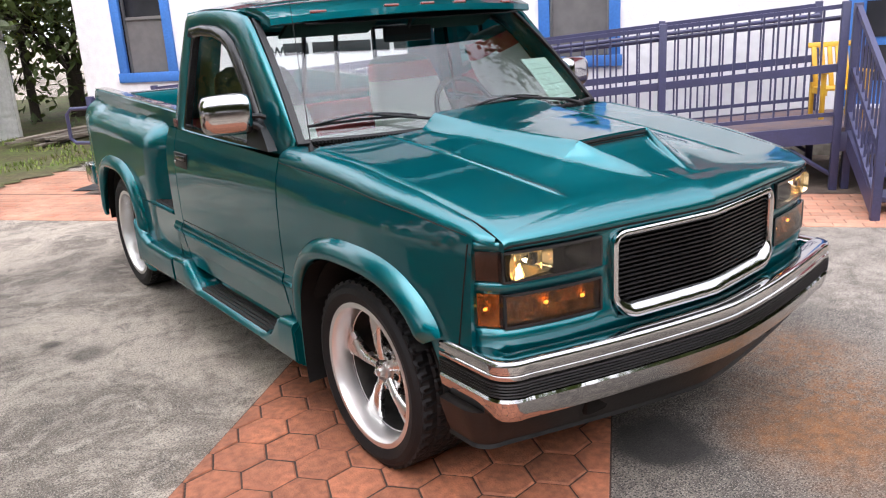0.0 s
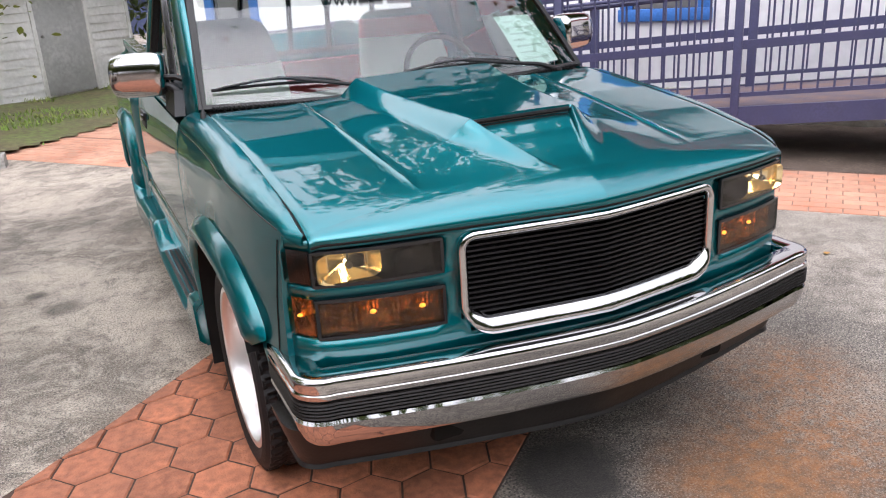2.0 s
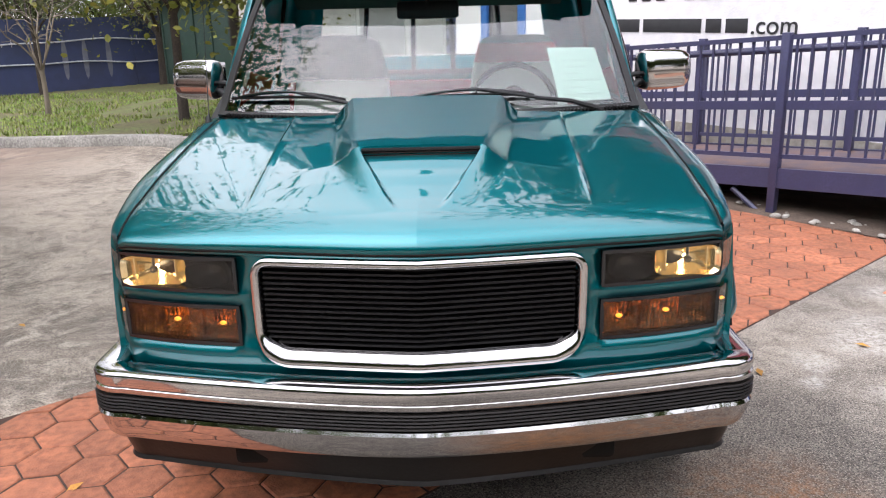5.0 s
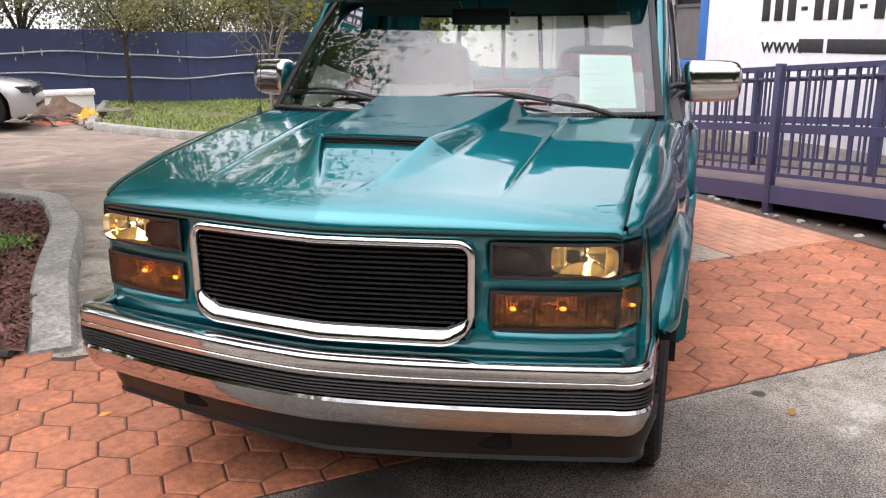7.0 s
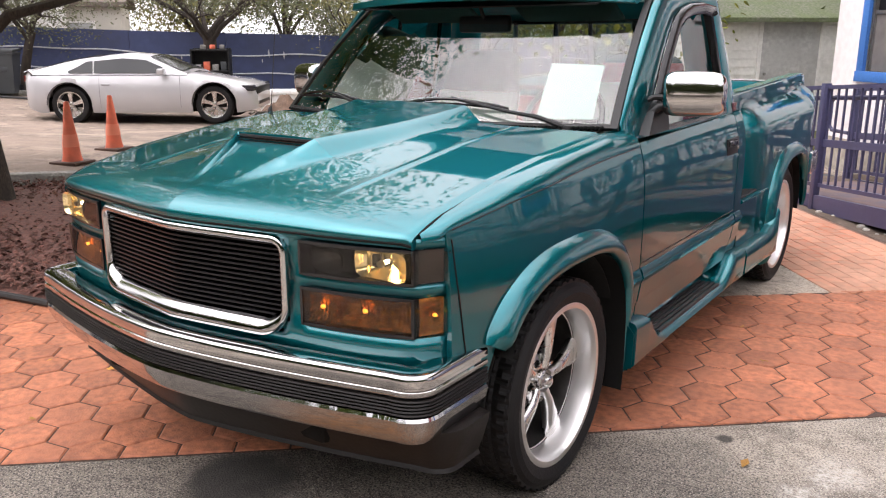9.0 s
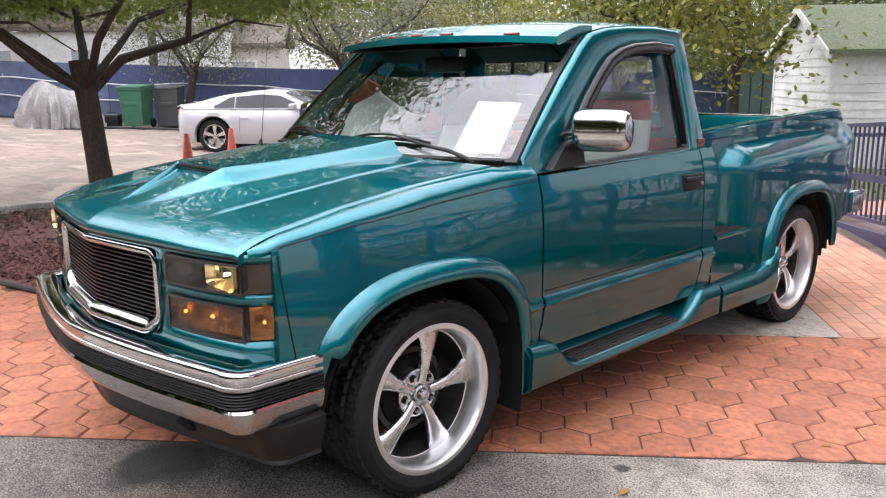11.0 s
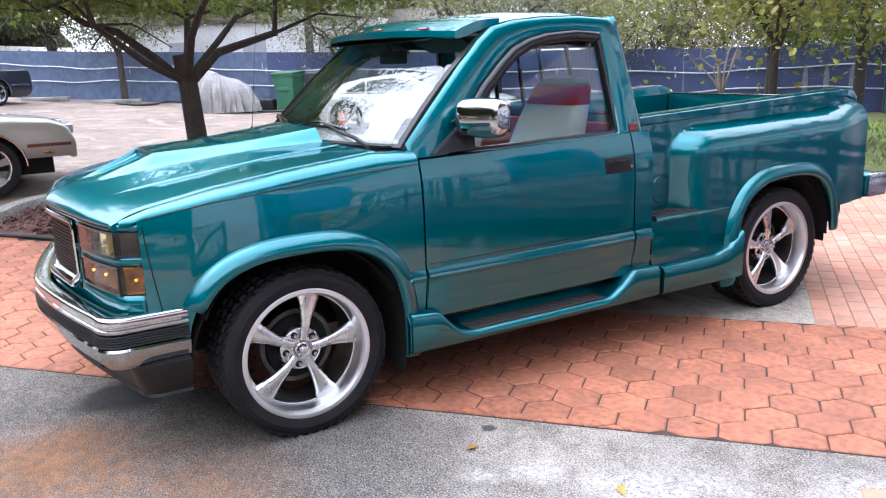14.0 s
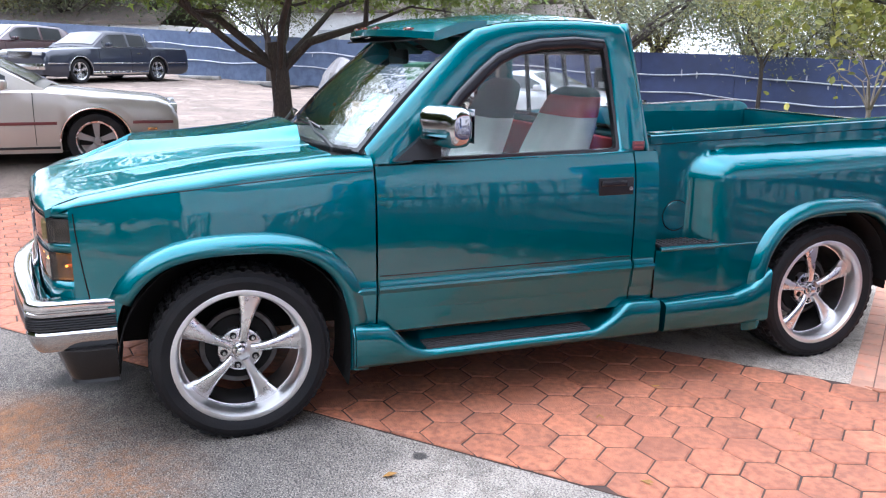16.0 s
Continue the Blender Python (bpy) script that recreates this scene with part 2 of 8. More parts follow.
def gz(x, y):
    """The car park beyond the planting bed climbs slightly away from the truck."""
    w = step(lerp(y, [-1.5, 0.5], [-5.4, -3.0]), lerp(y, [-1.5, 0.5], [-6.8, -7.5]), x)
    dip = 0.11 * math.exp(-((x + 12.0) / 2.6) ** 2 - ((y - 6.0) / 2.2) ** 2)
    return w * max(-0.25, min(1.4, -0.030 * x - 0.040 * y)) - dip


def ground_material():
    m = bpy.data.materials.new("stained_concrete")
    m.use_nodes = True
    n, l = m.node_tree.nodes, m.node_tree.links
    p = n["Principled BSDF"]
    co = n.new("ShaderNodeTexCoord").outputs["Object"]

    def tex(scale, detail, lo, hi, rough=0.6, distort=0.0):
        t = n.new("ShaderNodeTexNoise")
        t.inputs["Scale"].default_value, t.inputs["Detail"].default_value, t.inputs["Roughness"].default_value = scale, detail, rough
        t.inputs["Distortion"].default_value = distort
        l.new(co, t.inputs["Vector"])
        r = n.new("ShaderNodeMapRange")
        r.inputs["From Min"].default_value, r.inputs["From Max"].default_value = lo, hi
        l.new(t.outputs["Fac"], r.inputs["Value"])
        return r.outputs["Result"]

    def mix(fac, a, b, blend="MIX"):
        x = n.new("ShaderNodeMix")
        x.data_type, x.blend_type = "RGBA", blend
        for s, v in (("Factor", fac), ("A", a), ("B", b)):
            if hasattr(v, "links"):
                l.new(v, x.inputs[s])
            elif isinstance(v, tuple):
                x.inputs[s].default_value = (*v, 1)
            else:
                x.inputs[s].default_value = v
        return x.outputs["Result"]

    def math_(op, a, b):
        x = n.new("ShaderNodeMath")
        x.operation = op
        for i, v in enumerate((a, b)):
            if hasattr(v, "links"):
                l.new(v, x.inputs[i])
            else:
                x.inputs[i].default_value = v
        return x.outputs[0]

    warp = n.new("ShaderNodeTexNoise")
    warp.inputs["Scale"].default_value, warp.inputs["Detail"].default_value = 3.0, 5.0
    l.new(co, warp.inputs["Vector"])
    wsub = n.new("ShaderNodeVectorMath")
    wsub.operation = "SUBTRACT"
    wsub.inputs[1].default_value = (0.5, 0.5, 0.5)
    l.new(warp.outputs["Color"], wsub.inputs[0])

    def spot(x, y, r, soft, warp_by=0.35, flat=1.0):
        """A stain of its own shape round a place."""
        sc = n.new("ShaderNodeVectorMath")
        sc.operation = "SCALE"
        sc.inputs["Scale"].default_value = warp_by
        l.new(wsub.outputs[0], sc.inputs[0])
        ad = n.new("ShaderNodeVectorMath")
        ad.operation = "ADD"
        l.new(co, ad.inputs[0])
        l.new(sc.outputs[0], ad.inputs[1])
        ml = n.new("ShaderNodeVectorMath")
        ml.operation = "MULTIPLY"
        ml.inputs[1].default_value = (1, flat, 0)
        l.new(ad.outputs[0], ml.inputs[0])
        d = n.new("ShaderNodeVectorMath")
        d.operation = "DISTANCE"
        d.inputs[1].default_value = (x, y * flat, 0)
        l.new(ml.outputs[0], d.inputs[0])
        rr = n.new("ShaderNodeMapRange")
        rr.interpolation_type = "SMOOTHSTEP"
        rr.inputs["From Min"].default_value, rr.inputs["From Max"].default_value = r + soft, r - soft
        l.new(d.outputs["Value"], rr.inputs["Value"])
        return rr.outputs["Result"]

    c = mix(tex(0.9, 10.0, 0.44, 0.57, 0.72, 0.8), (0.52, 0.445, 0.365), (0.21, 0.178, 0.146))
    c = mix(tex(4.2, 10.0, 0.48, 0.62, 0.8, 1.2), c, (0.56, 0.485, 0.40))
    c = mix(math_("MULTIPLY", tex(8.0, 10.0, 0.51, 0.62, 0.82, 0.8), 0.8), c, (0.135, 0.117, 0.10))
    # exposed darker stones on the slab beside the truck
    worn = math_("MULTIPLY", math_("MAXIMUM", spot(2.45, -0.3, 1.35, 0.5), spot(2.3, 1.35, 0.95, 0.5)), 0.8)
    c = mix(worn, c, mix(tex(5, 8.0, 0.42, 0.60, 0.8, 0.8), (0.12, 0.105, 0.09), (0.32, 0.285, 0.245)))
    # darker mottled patches before the truck, round its nose and front wheel
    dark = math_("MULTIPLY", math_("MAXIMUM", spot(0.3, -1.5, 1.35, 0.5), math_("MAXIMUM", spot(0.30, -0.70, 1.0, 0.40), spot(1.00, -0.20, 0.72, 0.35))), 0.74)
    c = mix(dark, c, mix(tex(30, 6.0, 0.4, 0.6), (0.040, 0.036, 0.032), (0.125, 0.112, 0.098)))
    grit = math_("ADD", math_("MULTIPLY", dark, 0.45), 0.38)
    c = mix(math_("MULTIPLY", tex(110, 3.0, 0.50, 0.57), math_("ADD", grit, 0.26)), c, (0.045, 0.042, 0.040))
    c = mix(math_("MULTIPLY", tex(150, 3.0, 0.565, 0.61), math_("SUBTRACT", 0.85, math_("MULTIPLY", dark, 0.45))), c, (0.50, 0.45, 0.38))
    # tan worn surface of the car park
    sx_ = n.new("ShaderNodeSeparateXYZ")
    l.new(co, sx_.inputs[0])
    far = n.new("ShaderNodeMapRange")
    far.interpolation_type = "SMOOTHSTEP"
    far.inputs["From Min"].default_value, far.inputs["From Max"].default_value = -2.8, -5.4
    l.new(sx_.outputs["X"], far.inputs["Value"])
    tan = mix(tex(0.45, 8.0, 0.40, 0.66, 0.65), (0.27, 0.207, 0.165), (0.165, 0.130, 0.106))
    tan = mix(tex(2.4, 9.0, 0.50, 0.68, 0.75, 0.8), tan, (0.125, 0.105, 0.09))
    tan = mix(math_("MULTIPLY", tex(0.9, 8.0, 0.52, 0.64, 0.7, 1.0), 0.7), tan, (0.385, 0.305, 0.245))
    c = mix(far.outputs["Result"], c, tan)
    # rust, oil and lime marks
    rust = mix(tex(14, 8.0, 0.38, 0.62, 0.75), (0.30, 0.125, 0.040), (0.14, 0.078, 0.042))
    c = mix(math_("MULTIPLY", math_("MULTIPLY", math_("MAXIMUM", spot(0.80, -0.90, 0.36, 0.30), spot(1.12, -0.50, 0.24, 0.22)), tex(26, 8.0, 0.36, 0.56, 0.8)), 0.72), c, rust)
    c = mix(math_("MULTIPLY", spot(0.45, -1.02, 0.26, 0.22), 0.65), c, rust)
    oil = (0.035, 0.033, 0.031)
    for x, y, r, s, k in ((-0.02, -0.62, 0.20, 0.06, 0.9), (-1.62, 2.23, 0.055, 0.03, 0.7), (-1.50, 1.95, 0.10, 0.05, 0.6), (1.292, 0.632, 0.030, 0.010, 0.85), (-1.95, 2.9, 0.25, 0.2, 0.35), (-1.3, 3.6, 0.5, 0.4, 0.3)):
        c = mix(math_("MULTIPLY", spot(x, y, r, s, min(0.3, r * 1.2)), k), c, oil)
    for x, y, r, s in ((1.70, 0.60, 0.12, 0.10), (1.55, 0.38, 0.07, 0.06), (2.1, 0.85, 0.20, 0.14), (2.6, 1.45, 0.22, 0.16), (1.95, 0.25, 0.08, 0.08)):
        c = mix(math_("MULTIPLY", spot(x, y, r, s, 0.6), tex(38, 8.0, 0.42, 0.58, 0.8)), c, (0.48, 0.45, 0.41))
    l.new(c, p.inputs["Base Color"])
    rr = n.new("ShaderNodeMapRange")
    rr.inputs["To Min"].default_value, rr.inputs["To Max"].default_value = 0.8, 0.98
    p.inputs["Specular IOR Level"].default_value = 0.25
    l.new(tex(6, 4, 0.3, 0.7), rr.inputs["Value"])
    l.new(rr.outputs["Result"], p.inputs["Roughness"])
    h = n.new("ShaderNodeTexNoise")
    h.inputs["Scale"].default_value, h.inputs["Detail"].default_value = 150, 5
    l.new(co, h.inputs["Vector"])
    b = n.new("ShaderNodeBump")
    b.inputs["Strength"].default_value, b.inputs["Distance"].default_value = 1.0, 0.009
    l.new(h.outputs["Fac"], b.inputs["Height"])
    l.new(b.outputs["Normal"], p.inputs["Normal"])
    return m


def spread(near, far, n_near, n_far):
    a = [-near + 2 * near * i / n_near for i in range(n_near + 1)]
    g = [near * (far / near) ** (i / n_far) for i in range(1, n_far + 1)]
    return [-v for v in reversed(g)] + a + g


gx = spread(30, 600, 120, 12)
gv = [(x, y, gz(x, y)) for y in gx for x in gx]
gn = len(gx)
gf = [(j * gn + i, j * gn + i + 1, (j + 1) * gn + i + 1, (j + 1) * gn + i) for j in range(gn - 1) for i in range(gn - 1)]
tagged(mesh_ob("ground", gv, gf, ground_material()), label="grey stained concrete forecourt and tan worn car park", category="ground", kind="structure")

# hexagonal terracotta pavers: a band that passes under the truck
HEX_ANGLE, PITCH, ROW = 39.5, 0.205, 0.175
HEX_POLY = [(-5.5, -5.27), (3.06, 2.34), (2.07, 3.57), (-1.62, 0.28), (-1.82, 0.12), (-2.8, -0.05), (-4.1, -0.40), (-5.0, -1.05), (-6.6, -2.6)]
HEX_CLAY = material("terracotta_paver", (0.52, 0.186, 0.092), 0.72, second=(0.36, 0.130, 0.068), scale=3.5, vary=0.22, grime=0.24, grime_scale=5.5, bump=0.4, bump_scale=110, obj_random=0.17)
hn = HEX_CLAY.node_tree
hg = hn.nodes.new("ShaderNodeNewGeometry")
hn.links.new(hg.outputs["Position"], hn.nodes["Mapping"].inputs["Vector"])
HEX_BED = material("paver_joint_sand", (0.075, 0.04, 0.028), 0.95, second=(0.045, 0.03, 0.024), scale=12, bump=0.3, bump_scale=90)
vs, fs = prism(HEX_POLY, -0.02, 0.003)
paving = tagged(mesh_ob("hex_paving", vs, fs, HEX_BED, smooth=0), label="hexagonal terracotta paving band with sandy joints", category="paving", kind="structure")


def clip(poly, a, b):
    """Keeps the part of poly to the left of the line a to b."""
    out = []
    for i, p in enumerate(poly):
        q = poly[(i + 1) % len(poly)]
        sp = (b[0] - a[0]) * (p[1] - a[1]) - (b[1] - a[1]) * (p[0] - a[0])
        sq = (b[0] - a[0]) * (q[1] - a[1]) - (b[1] - a[1]) * (q[0] - a[0])
        if sp >= 0:
            out.append(p)
        if (sp >= 0) != (sq >= 0):
            t = sp / (sp - sq)
            out.append((p[0] + t * (q[0] - p[0]), p[1] + t * (q[1] - p[1])))
    return out


def inside(p, poly):
    c = False
    for i in range(len(poly)):
        a, b = poly[i], poly[i - 1]
        if (a[1] > p[1]) != (b[1] > p[1]) and p[0] < (b[0] - a[0]) * (p[1] - a[1]) / (b[1] - a[1]) + a[0]:
            c = not c
    return c


def slab_piece(poly, z0, z1, bev):
    cx, cy = sum(p[0] for p in poly) / len(poly), sum(p[1] for p in poly) / len(poly)
    n = len(poly)
    small = [(cx + (x - cx) * bev, cy + (y - cy) * bev) for x, y in poly]
    vs = [(x, y, z0) for x, y in poly] + [(x, y, z1 - 0.0045) for x, y in poly] + [(x, y, z1) for x, y in small]
    fs = [tuple(range(2 * n, 3 * n))]
    for i in range(n):
        j = (i + 1) % n
        fs += [(i, j, n + j, n + i), (n + i, n + j, 2 * n + j, 2 * n + i)]
    return vs, fs


ca, sa = math.cos(radians(HEX_ANGLE)), math.sin(radians(HEX_ANGLE))
hexagon = [(0.5 * PITCH * 0.965, -0.285 * PITCH * 0.97), (0.5 * PITCH * 0.965, 0.285 * PITCH * 0.97), (0.0, 0.565 * PITCH * 0.965), (-0.5 * PITCH * 0.965, 0.285 * PITCH * 0.97), (-0.5 * PITCH * 0.965, -0.285 * PITCH * 0.97), (0.0, -0.565 * PITCH * 0.965)]
hexagon = [(x * ca - y * sa, x * sa + y * ca) for x, y in hexagon]
hex_full, loose, count = None, [], 0
rng = random.Random(4)
cells = []
for r in range(-40, 41):
    for k in range(-75, 25):
        u = (k + 0.5) * PITCH + (0.5 * PITCH if r % 2 else 0.0)
        v = r * ROW
        cells.append((1.19 + u * ca - v * sa, 1.067 + u * sa + v * ca))
cells = [c for c in cells if any(inside((c[0] + p[0], c[1] + p[1]), HEX_POLY) for p in hexagon)]
cells.sort(key=lambda c: (c[0] - 0.9) ** 2 + (c[1] - 0.6) ** 2)
HEX_CUTS = [((-5.5, -5.27), (3.06, 2.34)), ((3.06, 2.34), (2.07, 3.57)), ((2.07, 3.57), (-1.62, 0.28))]
for cx, cy in cells:
    dz = rng.uniform(-0.0015, 0.002)
    poly = [(cx + x, cy + y) for x, y in hexagon]
    whole = all(inside(p, HEX_POLY) for p in poly)
    if not whole:
        near_edge = cx > -1.75
        for a, b in (HEX_CUTS if near_edge else HEX_CUTS[:1]):
            ox, oy = -(b[1] - a[1]), b[0] - a[0]
            ln = math.hypot(ox, oy)
            poly = clip(poly, (a[0] + 0.006 * ox / ln, a[1] + 0.006 * oy / ln), (b[0] + 0.006 * ox / ln, b[1] + 0.006 * oy / ln)) if len(poly) > 2 else poly
        if not near_edge and not inside((cx, cy), HEX_POLY):
            continue
        area = abs(sum(poly[i - 1][0] * poly[i][1] - poly[i][0] * poly[i - 1][1] for i in range(len(poly)))) / 2 if len(poly) > 2 else 0
        if area < 0.002:
            continue
    if count < 360:
        if whole and hex_full is not None:
            o = new("paver", hex_full)
            o.parent = paving
        else:
            vs, fs = slab_piece([(x - cx, y - cy) for x, y in poly], -0.01, 0.0085, 0.935)
            o = mesh_ob("paver", vs, fs, HEX_CLAY, paving, smooth=0)
            if whole:
                hex_full = o.data
        o.matrix_basis = pose(cx, cy, dz, rng.uniform(-0.5, 0.5), rng.uniform(-0.5, 0.5), 0)
        count += 1
    else:
        loose.append(slab_piece(poly, -0.01, 0.0085 + dz, 0.935))
if loose:
    HEX_LOOSE = material("terracotta_paver_far", (0.52, 0.195, 0.10), 0.72, second=(0.42, 0.145, 0.076), scale=5, vary=0.22, grime=0.3, grime_scale=7, bump=0.25, bump_scale=70, island=0.24)
    tagged(mesh_ob("paver_rest", *merge(*loose), HEX_LOOSE, paving, smooth=0), kind="stuff")

BRICK_BED = material("pinkish_brick_joint", (0.24, 0.13, 0.095), 0.95, second=(0.15, 0.09, 0.07), scale=9, bump=0.3, bump_scale=90)
# brick walk along the ramp, herringbone-like courses
vs, fs = merge(prism([(-4.6, -1.17), (1.825, -1.17), (1.825, -0.12), (-3.6, -0.12)], -0.02, 0.002), prism([(3.62, -1.17), (12, -1.17), (12, -0.12), (3.62, -0.12)], -0.02, 0.002), prism([(-4.6, -0.12), (-2.2, -0.12), (-2.2, 1.20), (-4.6, 1.20)], -0.02, 0.002))
walkway = tagged(mesh_ob("brick_walk", *mapped((vs, fs), BM), BRICK_BED, smooth=0), label="worn orange brick walkway beside the ramp", category="walkway", kind="structure")
bricks = []
for j in range(10):
    for i in range(-23, 60):
        s = i * 0.2 + (0.1 if j % 2 else 0.0)
        nn = -1.145 + j * 0.104
        a, b = s - 0.0975, s + 0.0975
        if s < 2.6:
            b = min(b, 1.822)
        else:
            a = max(a, 3.625)
        if b - a < 0.02:
            continue
        bricks.append(slab_piece([(a, nn - 0.0495), (b, nn - 0.0495), (b, nn + 0.0495), (a, nn + 0.0495)], -0.01, 0.0055 + rng.uniform(-0.0012, 0.0012), 0.965))
for j in range(12):
    for i in range(12):
        a, nn = -4.55 + 0.2 * i + (0.1 if j % 2 else 0.0), -0.06 + 0.104 * j
        bricks.append(slab_piece([(a, nn - 0.0495), (min(a + 0.195, -2.2), nn - 0.0495), (min(a + 0.195, -2.2), nn + 0.0495), (a, nn + 0.0495)], -0.01, 0.0055 + rng.uniform(-0.0012, 0.0012), 0.965))
BRICK = material("orange_brick", (0.50, 0.185, 0.105), 0.8, second=(0.55, 0.30, 0.20), scale=1.6, vary=0.25, grime=0.25, bump=0.2, bump_scale=80, island=0.13)
tagged(mesh_ob("brick", *mapped(merge(*bricks), BM), BRICK, walkway, smooth=0), kind="stuff")

# bare earth below the ramp
SOIL = material("bare_leafy_soil", (0.085, 0.06, 0.045), 0.95, second=(0.15, 0.11, 0.085), scale=6, vary=0.4, bump=0.8, bump_scale=35)
vs, fs = grid(lambda u, v: tuple(BM @ Vector((-2.2 + 14.2 * u, -0.13 + 1.63 * v, 0.006 + 0.02 * noise.noise((u * 40, v * 6, 0)) + 0.03 * step(0, 0.2, v)))), 90, 12)
tagged(mesh_ob("soil_bed", vs, fs, SOIL), label="bare soil with litter below the ramp", category="soil", kind="structure")


# planting bed with dark red bark, concrete kerb on the driveway side
BED = [(-2.00, 0.07), (-2.70, 0.95), (-3.53, 1.95), (-4.02, 2.42), (-4.40, 2.70), (-4.80, 2.76), (-5.20, 2.62), (-5.58, 2.22), (-5.87, 1.5), (-5.87, 0.4), (-5.60, -0.45), (-5.05, -1.10), (-4.1, -0.40), (-2.8, -0.05)]
KERB = material("weathered_kerb_concrete", (0.44, 0.42, 0.38), 0.85, second=(0.30, 0.285, 0.26), scale=4, vary=0.3, grime=0.5, grime_scale=3, bump=0.4, bump_scale=60)
MULCH = material("red_bark_mulch", (0.26, 0.110, 0.082), 0.92, second=(0.12, 0.056, 0.045), scale=25, vary=0.4, bump=0.8, bump_scale=60, island=0.45)


def fan(poly, rise, edge_z):
    cx, cy = sum(p[0] for p in poly) / len(poly), sum(p[1] for p in poly) / len(poly)
    rings = []
    for k in range(9):
        t = 1 - k / 8
        rings.append([(cx + (x - cx) * t, cy + (y - cy) * t, edge_z + gz(cx + (x - cx) * t, cy + (y - cy) * t) + rise * (1 - t * t)) for x, y in poly])
    return loft(rings, True, False)


def dense(poly, n=6):
    return [(p[0] + (q[0] - p[0]) * k / n, p[1] + (q[1] - p[1]) * k / n) for p, q in zip(poly, poly[1:] + poly[:1]) for k in range(n)]


bed_soil = tagged(mesh_ob("planting_bed", *fan(dense(BED), 0.07, 0.035), MULCH), label="planting bed covered with dark red bark mulch", category="planting bed", kind="structure")
chips = []
while len(chips) < 9000:
    x, y = rng.uniform(-7.4, -1.8), rng.uniform(-2.0, 3.6)
    if not inside((x, y), BED) or rng.random() < (0.0 if x > -4.5 else 0.45):
        continue
    t = 0.09
    m = pose(x, y, gz(x, y) + 0.055 + rng.uniform(0, 0.05), rng.uniform(-40, 40), rng.uniform(-40, 40), rng.uniform(0, 360))
    a, b = rng.uniform(0.012, 0.036), rng.uniform(0.006, 0.016)
    chips.append(mapped(([(-a, -b, 0), (a, -b * 0.6, 0), (a * 0.9, b, 0), (-a * 0.8, b * 0.8, 0), (0, 0, 0.008)], [(0, 1, 4), (1, 2, 4), (2, 3, 4), (3, 0, 4)]), m))
tagged(mesh_ob("bark_chips", *merge(*chips), MULCH, smooth=0), label="loose dark red bark chips over the bed", category="mulch", kind="stuff")


def kerb_line(name, pts, w, full_h, label, base=0.0, ramp=0.0):
    rings = []
    n = len(pts)
    for i, (x, y) in enumerate(pts):
        p, q = pts[max(0, i - 1)], pts[min(n - 1, i + 1)]
        d = Vector((q[0] - p[0], q[1] - p[1])).normalized()
        ox, oy = -d.y, d.x
        z = gz(x, y) + base
        j = 0.006 * noise.noise((x * 2, y * 2, 3))
        h = full_h * min(1.0, 0.22 + 0.78 * math.hypot(x - pts[0][0], y - pts[0][1]) / ramp) if ramp else full_h
        prof = [(-w / 2, -0.03), (-w / 2 + 0.012, h - 0.03), (-w / 2 + 0.035, h + j), (w / 2 - 0.03, h + j), (w / 2 - 0.008, h - 0.025), (w / 2, -0.03)]
        prof = [(a, max(b, -0.03)) for a, b in prof]
        rings.append([(x + ox * a, y + oy * a, z + b) for a, b in prof])
    vf = loft(rings)
    return tagged(mesh_ob(name, vf[0], [tuple(reversed(f)) for f in vf[1]], KERB, smooth=40), label=label, category="kerb", kind="structure")


def smooth_line(pts, n=8):
    out = []
    for i in range(len(pts) - 1):
        p0, p1, p2, p3 = (Vector(pts[max(0, i - 1)]), Vector(pts[i]), Vector(pts[i + 1]), Vector(pts[min(len(pts) - 1, i + 2)]))
        for k in range(n):
            t = k / n
            v = 0.5 * ((2 * p1) + (-p0 + p2) * t + (2 * p0 - 5 * p1 + 4 * p2 - p3) * t * t + (-p0 + 3 * p1 - 3 * p2 + p3) * t ** 3)
            out.append(tuple(v))
    return out + [tuple(pts[-1])]


kerb_line("kerb_bed", smooth_line([(-1.91, 0.15), (-2.66, 1.00), (-3.46, 2.00), (-3.97, 2.50), (-4.35, 2.80), (-4.78, 2.88), (-5.24, 2.74), (-5.68, 2.30), (-5.99, 1.5), (-5.99, 0.4), (-5.72, -0.52), (-5.15, -1.20)]), 0.24, 0.13, "weathered concrete kerb round the planting bed", 0.0, 0.85)
mesh_ = tube([(x, y, 0.03) for x, y in smooth_line([(-2.04, 0.03), (-2.8, -0.10), (-4.1, -0.46), (-5.0, -1.12)])], 0.022, 8)
tagged(mesh_ob("edging", *mesh_, material("black_edging_hose", (0.02, 0.02, 0.02), 0.6, bump=0.1)), label="black rubber edging along the bark bed", category="edging", kind="structure")

# weeds in the bark, stones at the edge of the soil
WEED = material("small_weed_leaves", (0.10, 0.22, 0.035), 0.6, second=(0.16, 0.25, 0.05), scale=20, island=0.3)
blades = []
for k in range(260):
    x, y = rng.gauss(-3.55, 0.11), rng.gauss(1.47, 0.10)
    h = rng.uniform(0.03, 0.07)
    blades.append(mapped(([(-0.006, 0, 0), (0.006, 0, 0), (0.010, 0.01, h * 0.7), (0, 0.03, h), (-0.010, 0.01, h * 0.7)], [(0, 1, 2, 4), (2, 3, 4)]), pose(x, y, gz(x, y) + 0.075, rng.uniform(-40, 40), 0, rng.uniform(0, 360))))
tagged(mesh_ob("weeds", *merge(*blades), WEED, smooth=0), label="tuft of small green weeds in the bark bed", category="weeds", kind="stuff")
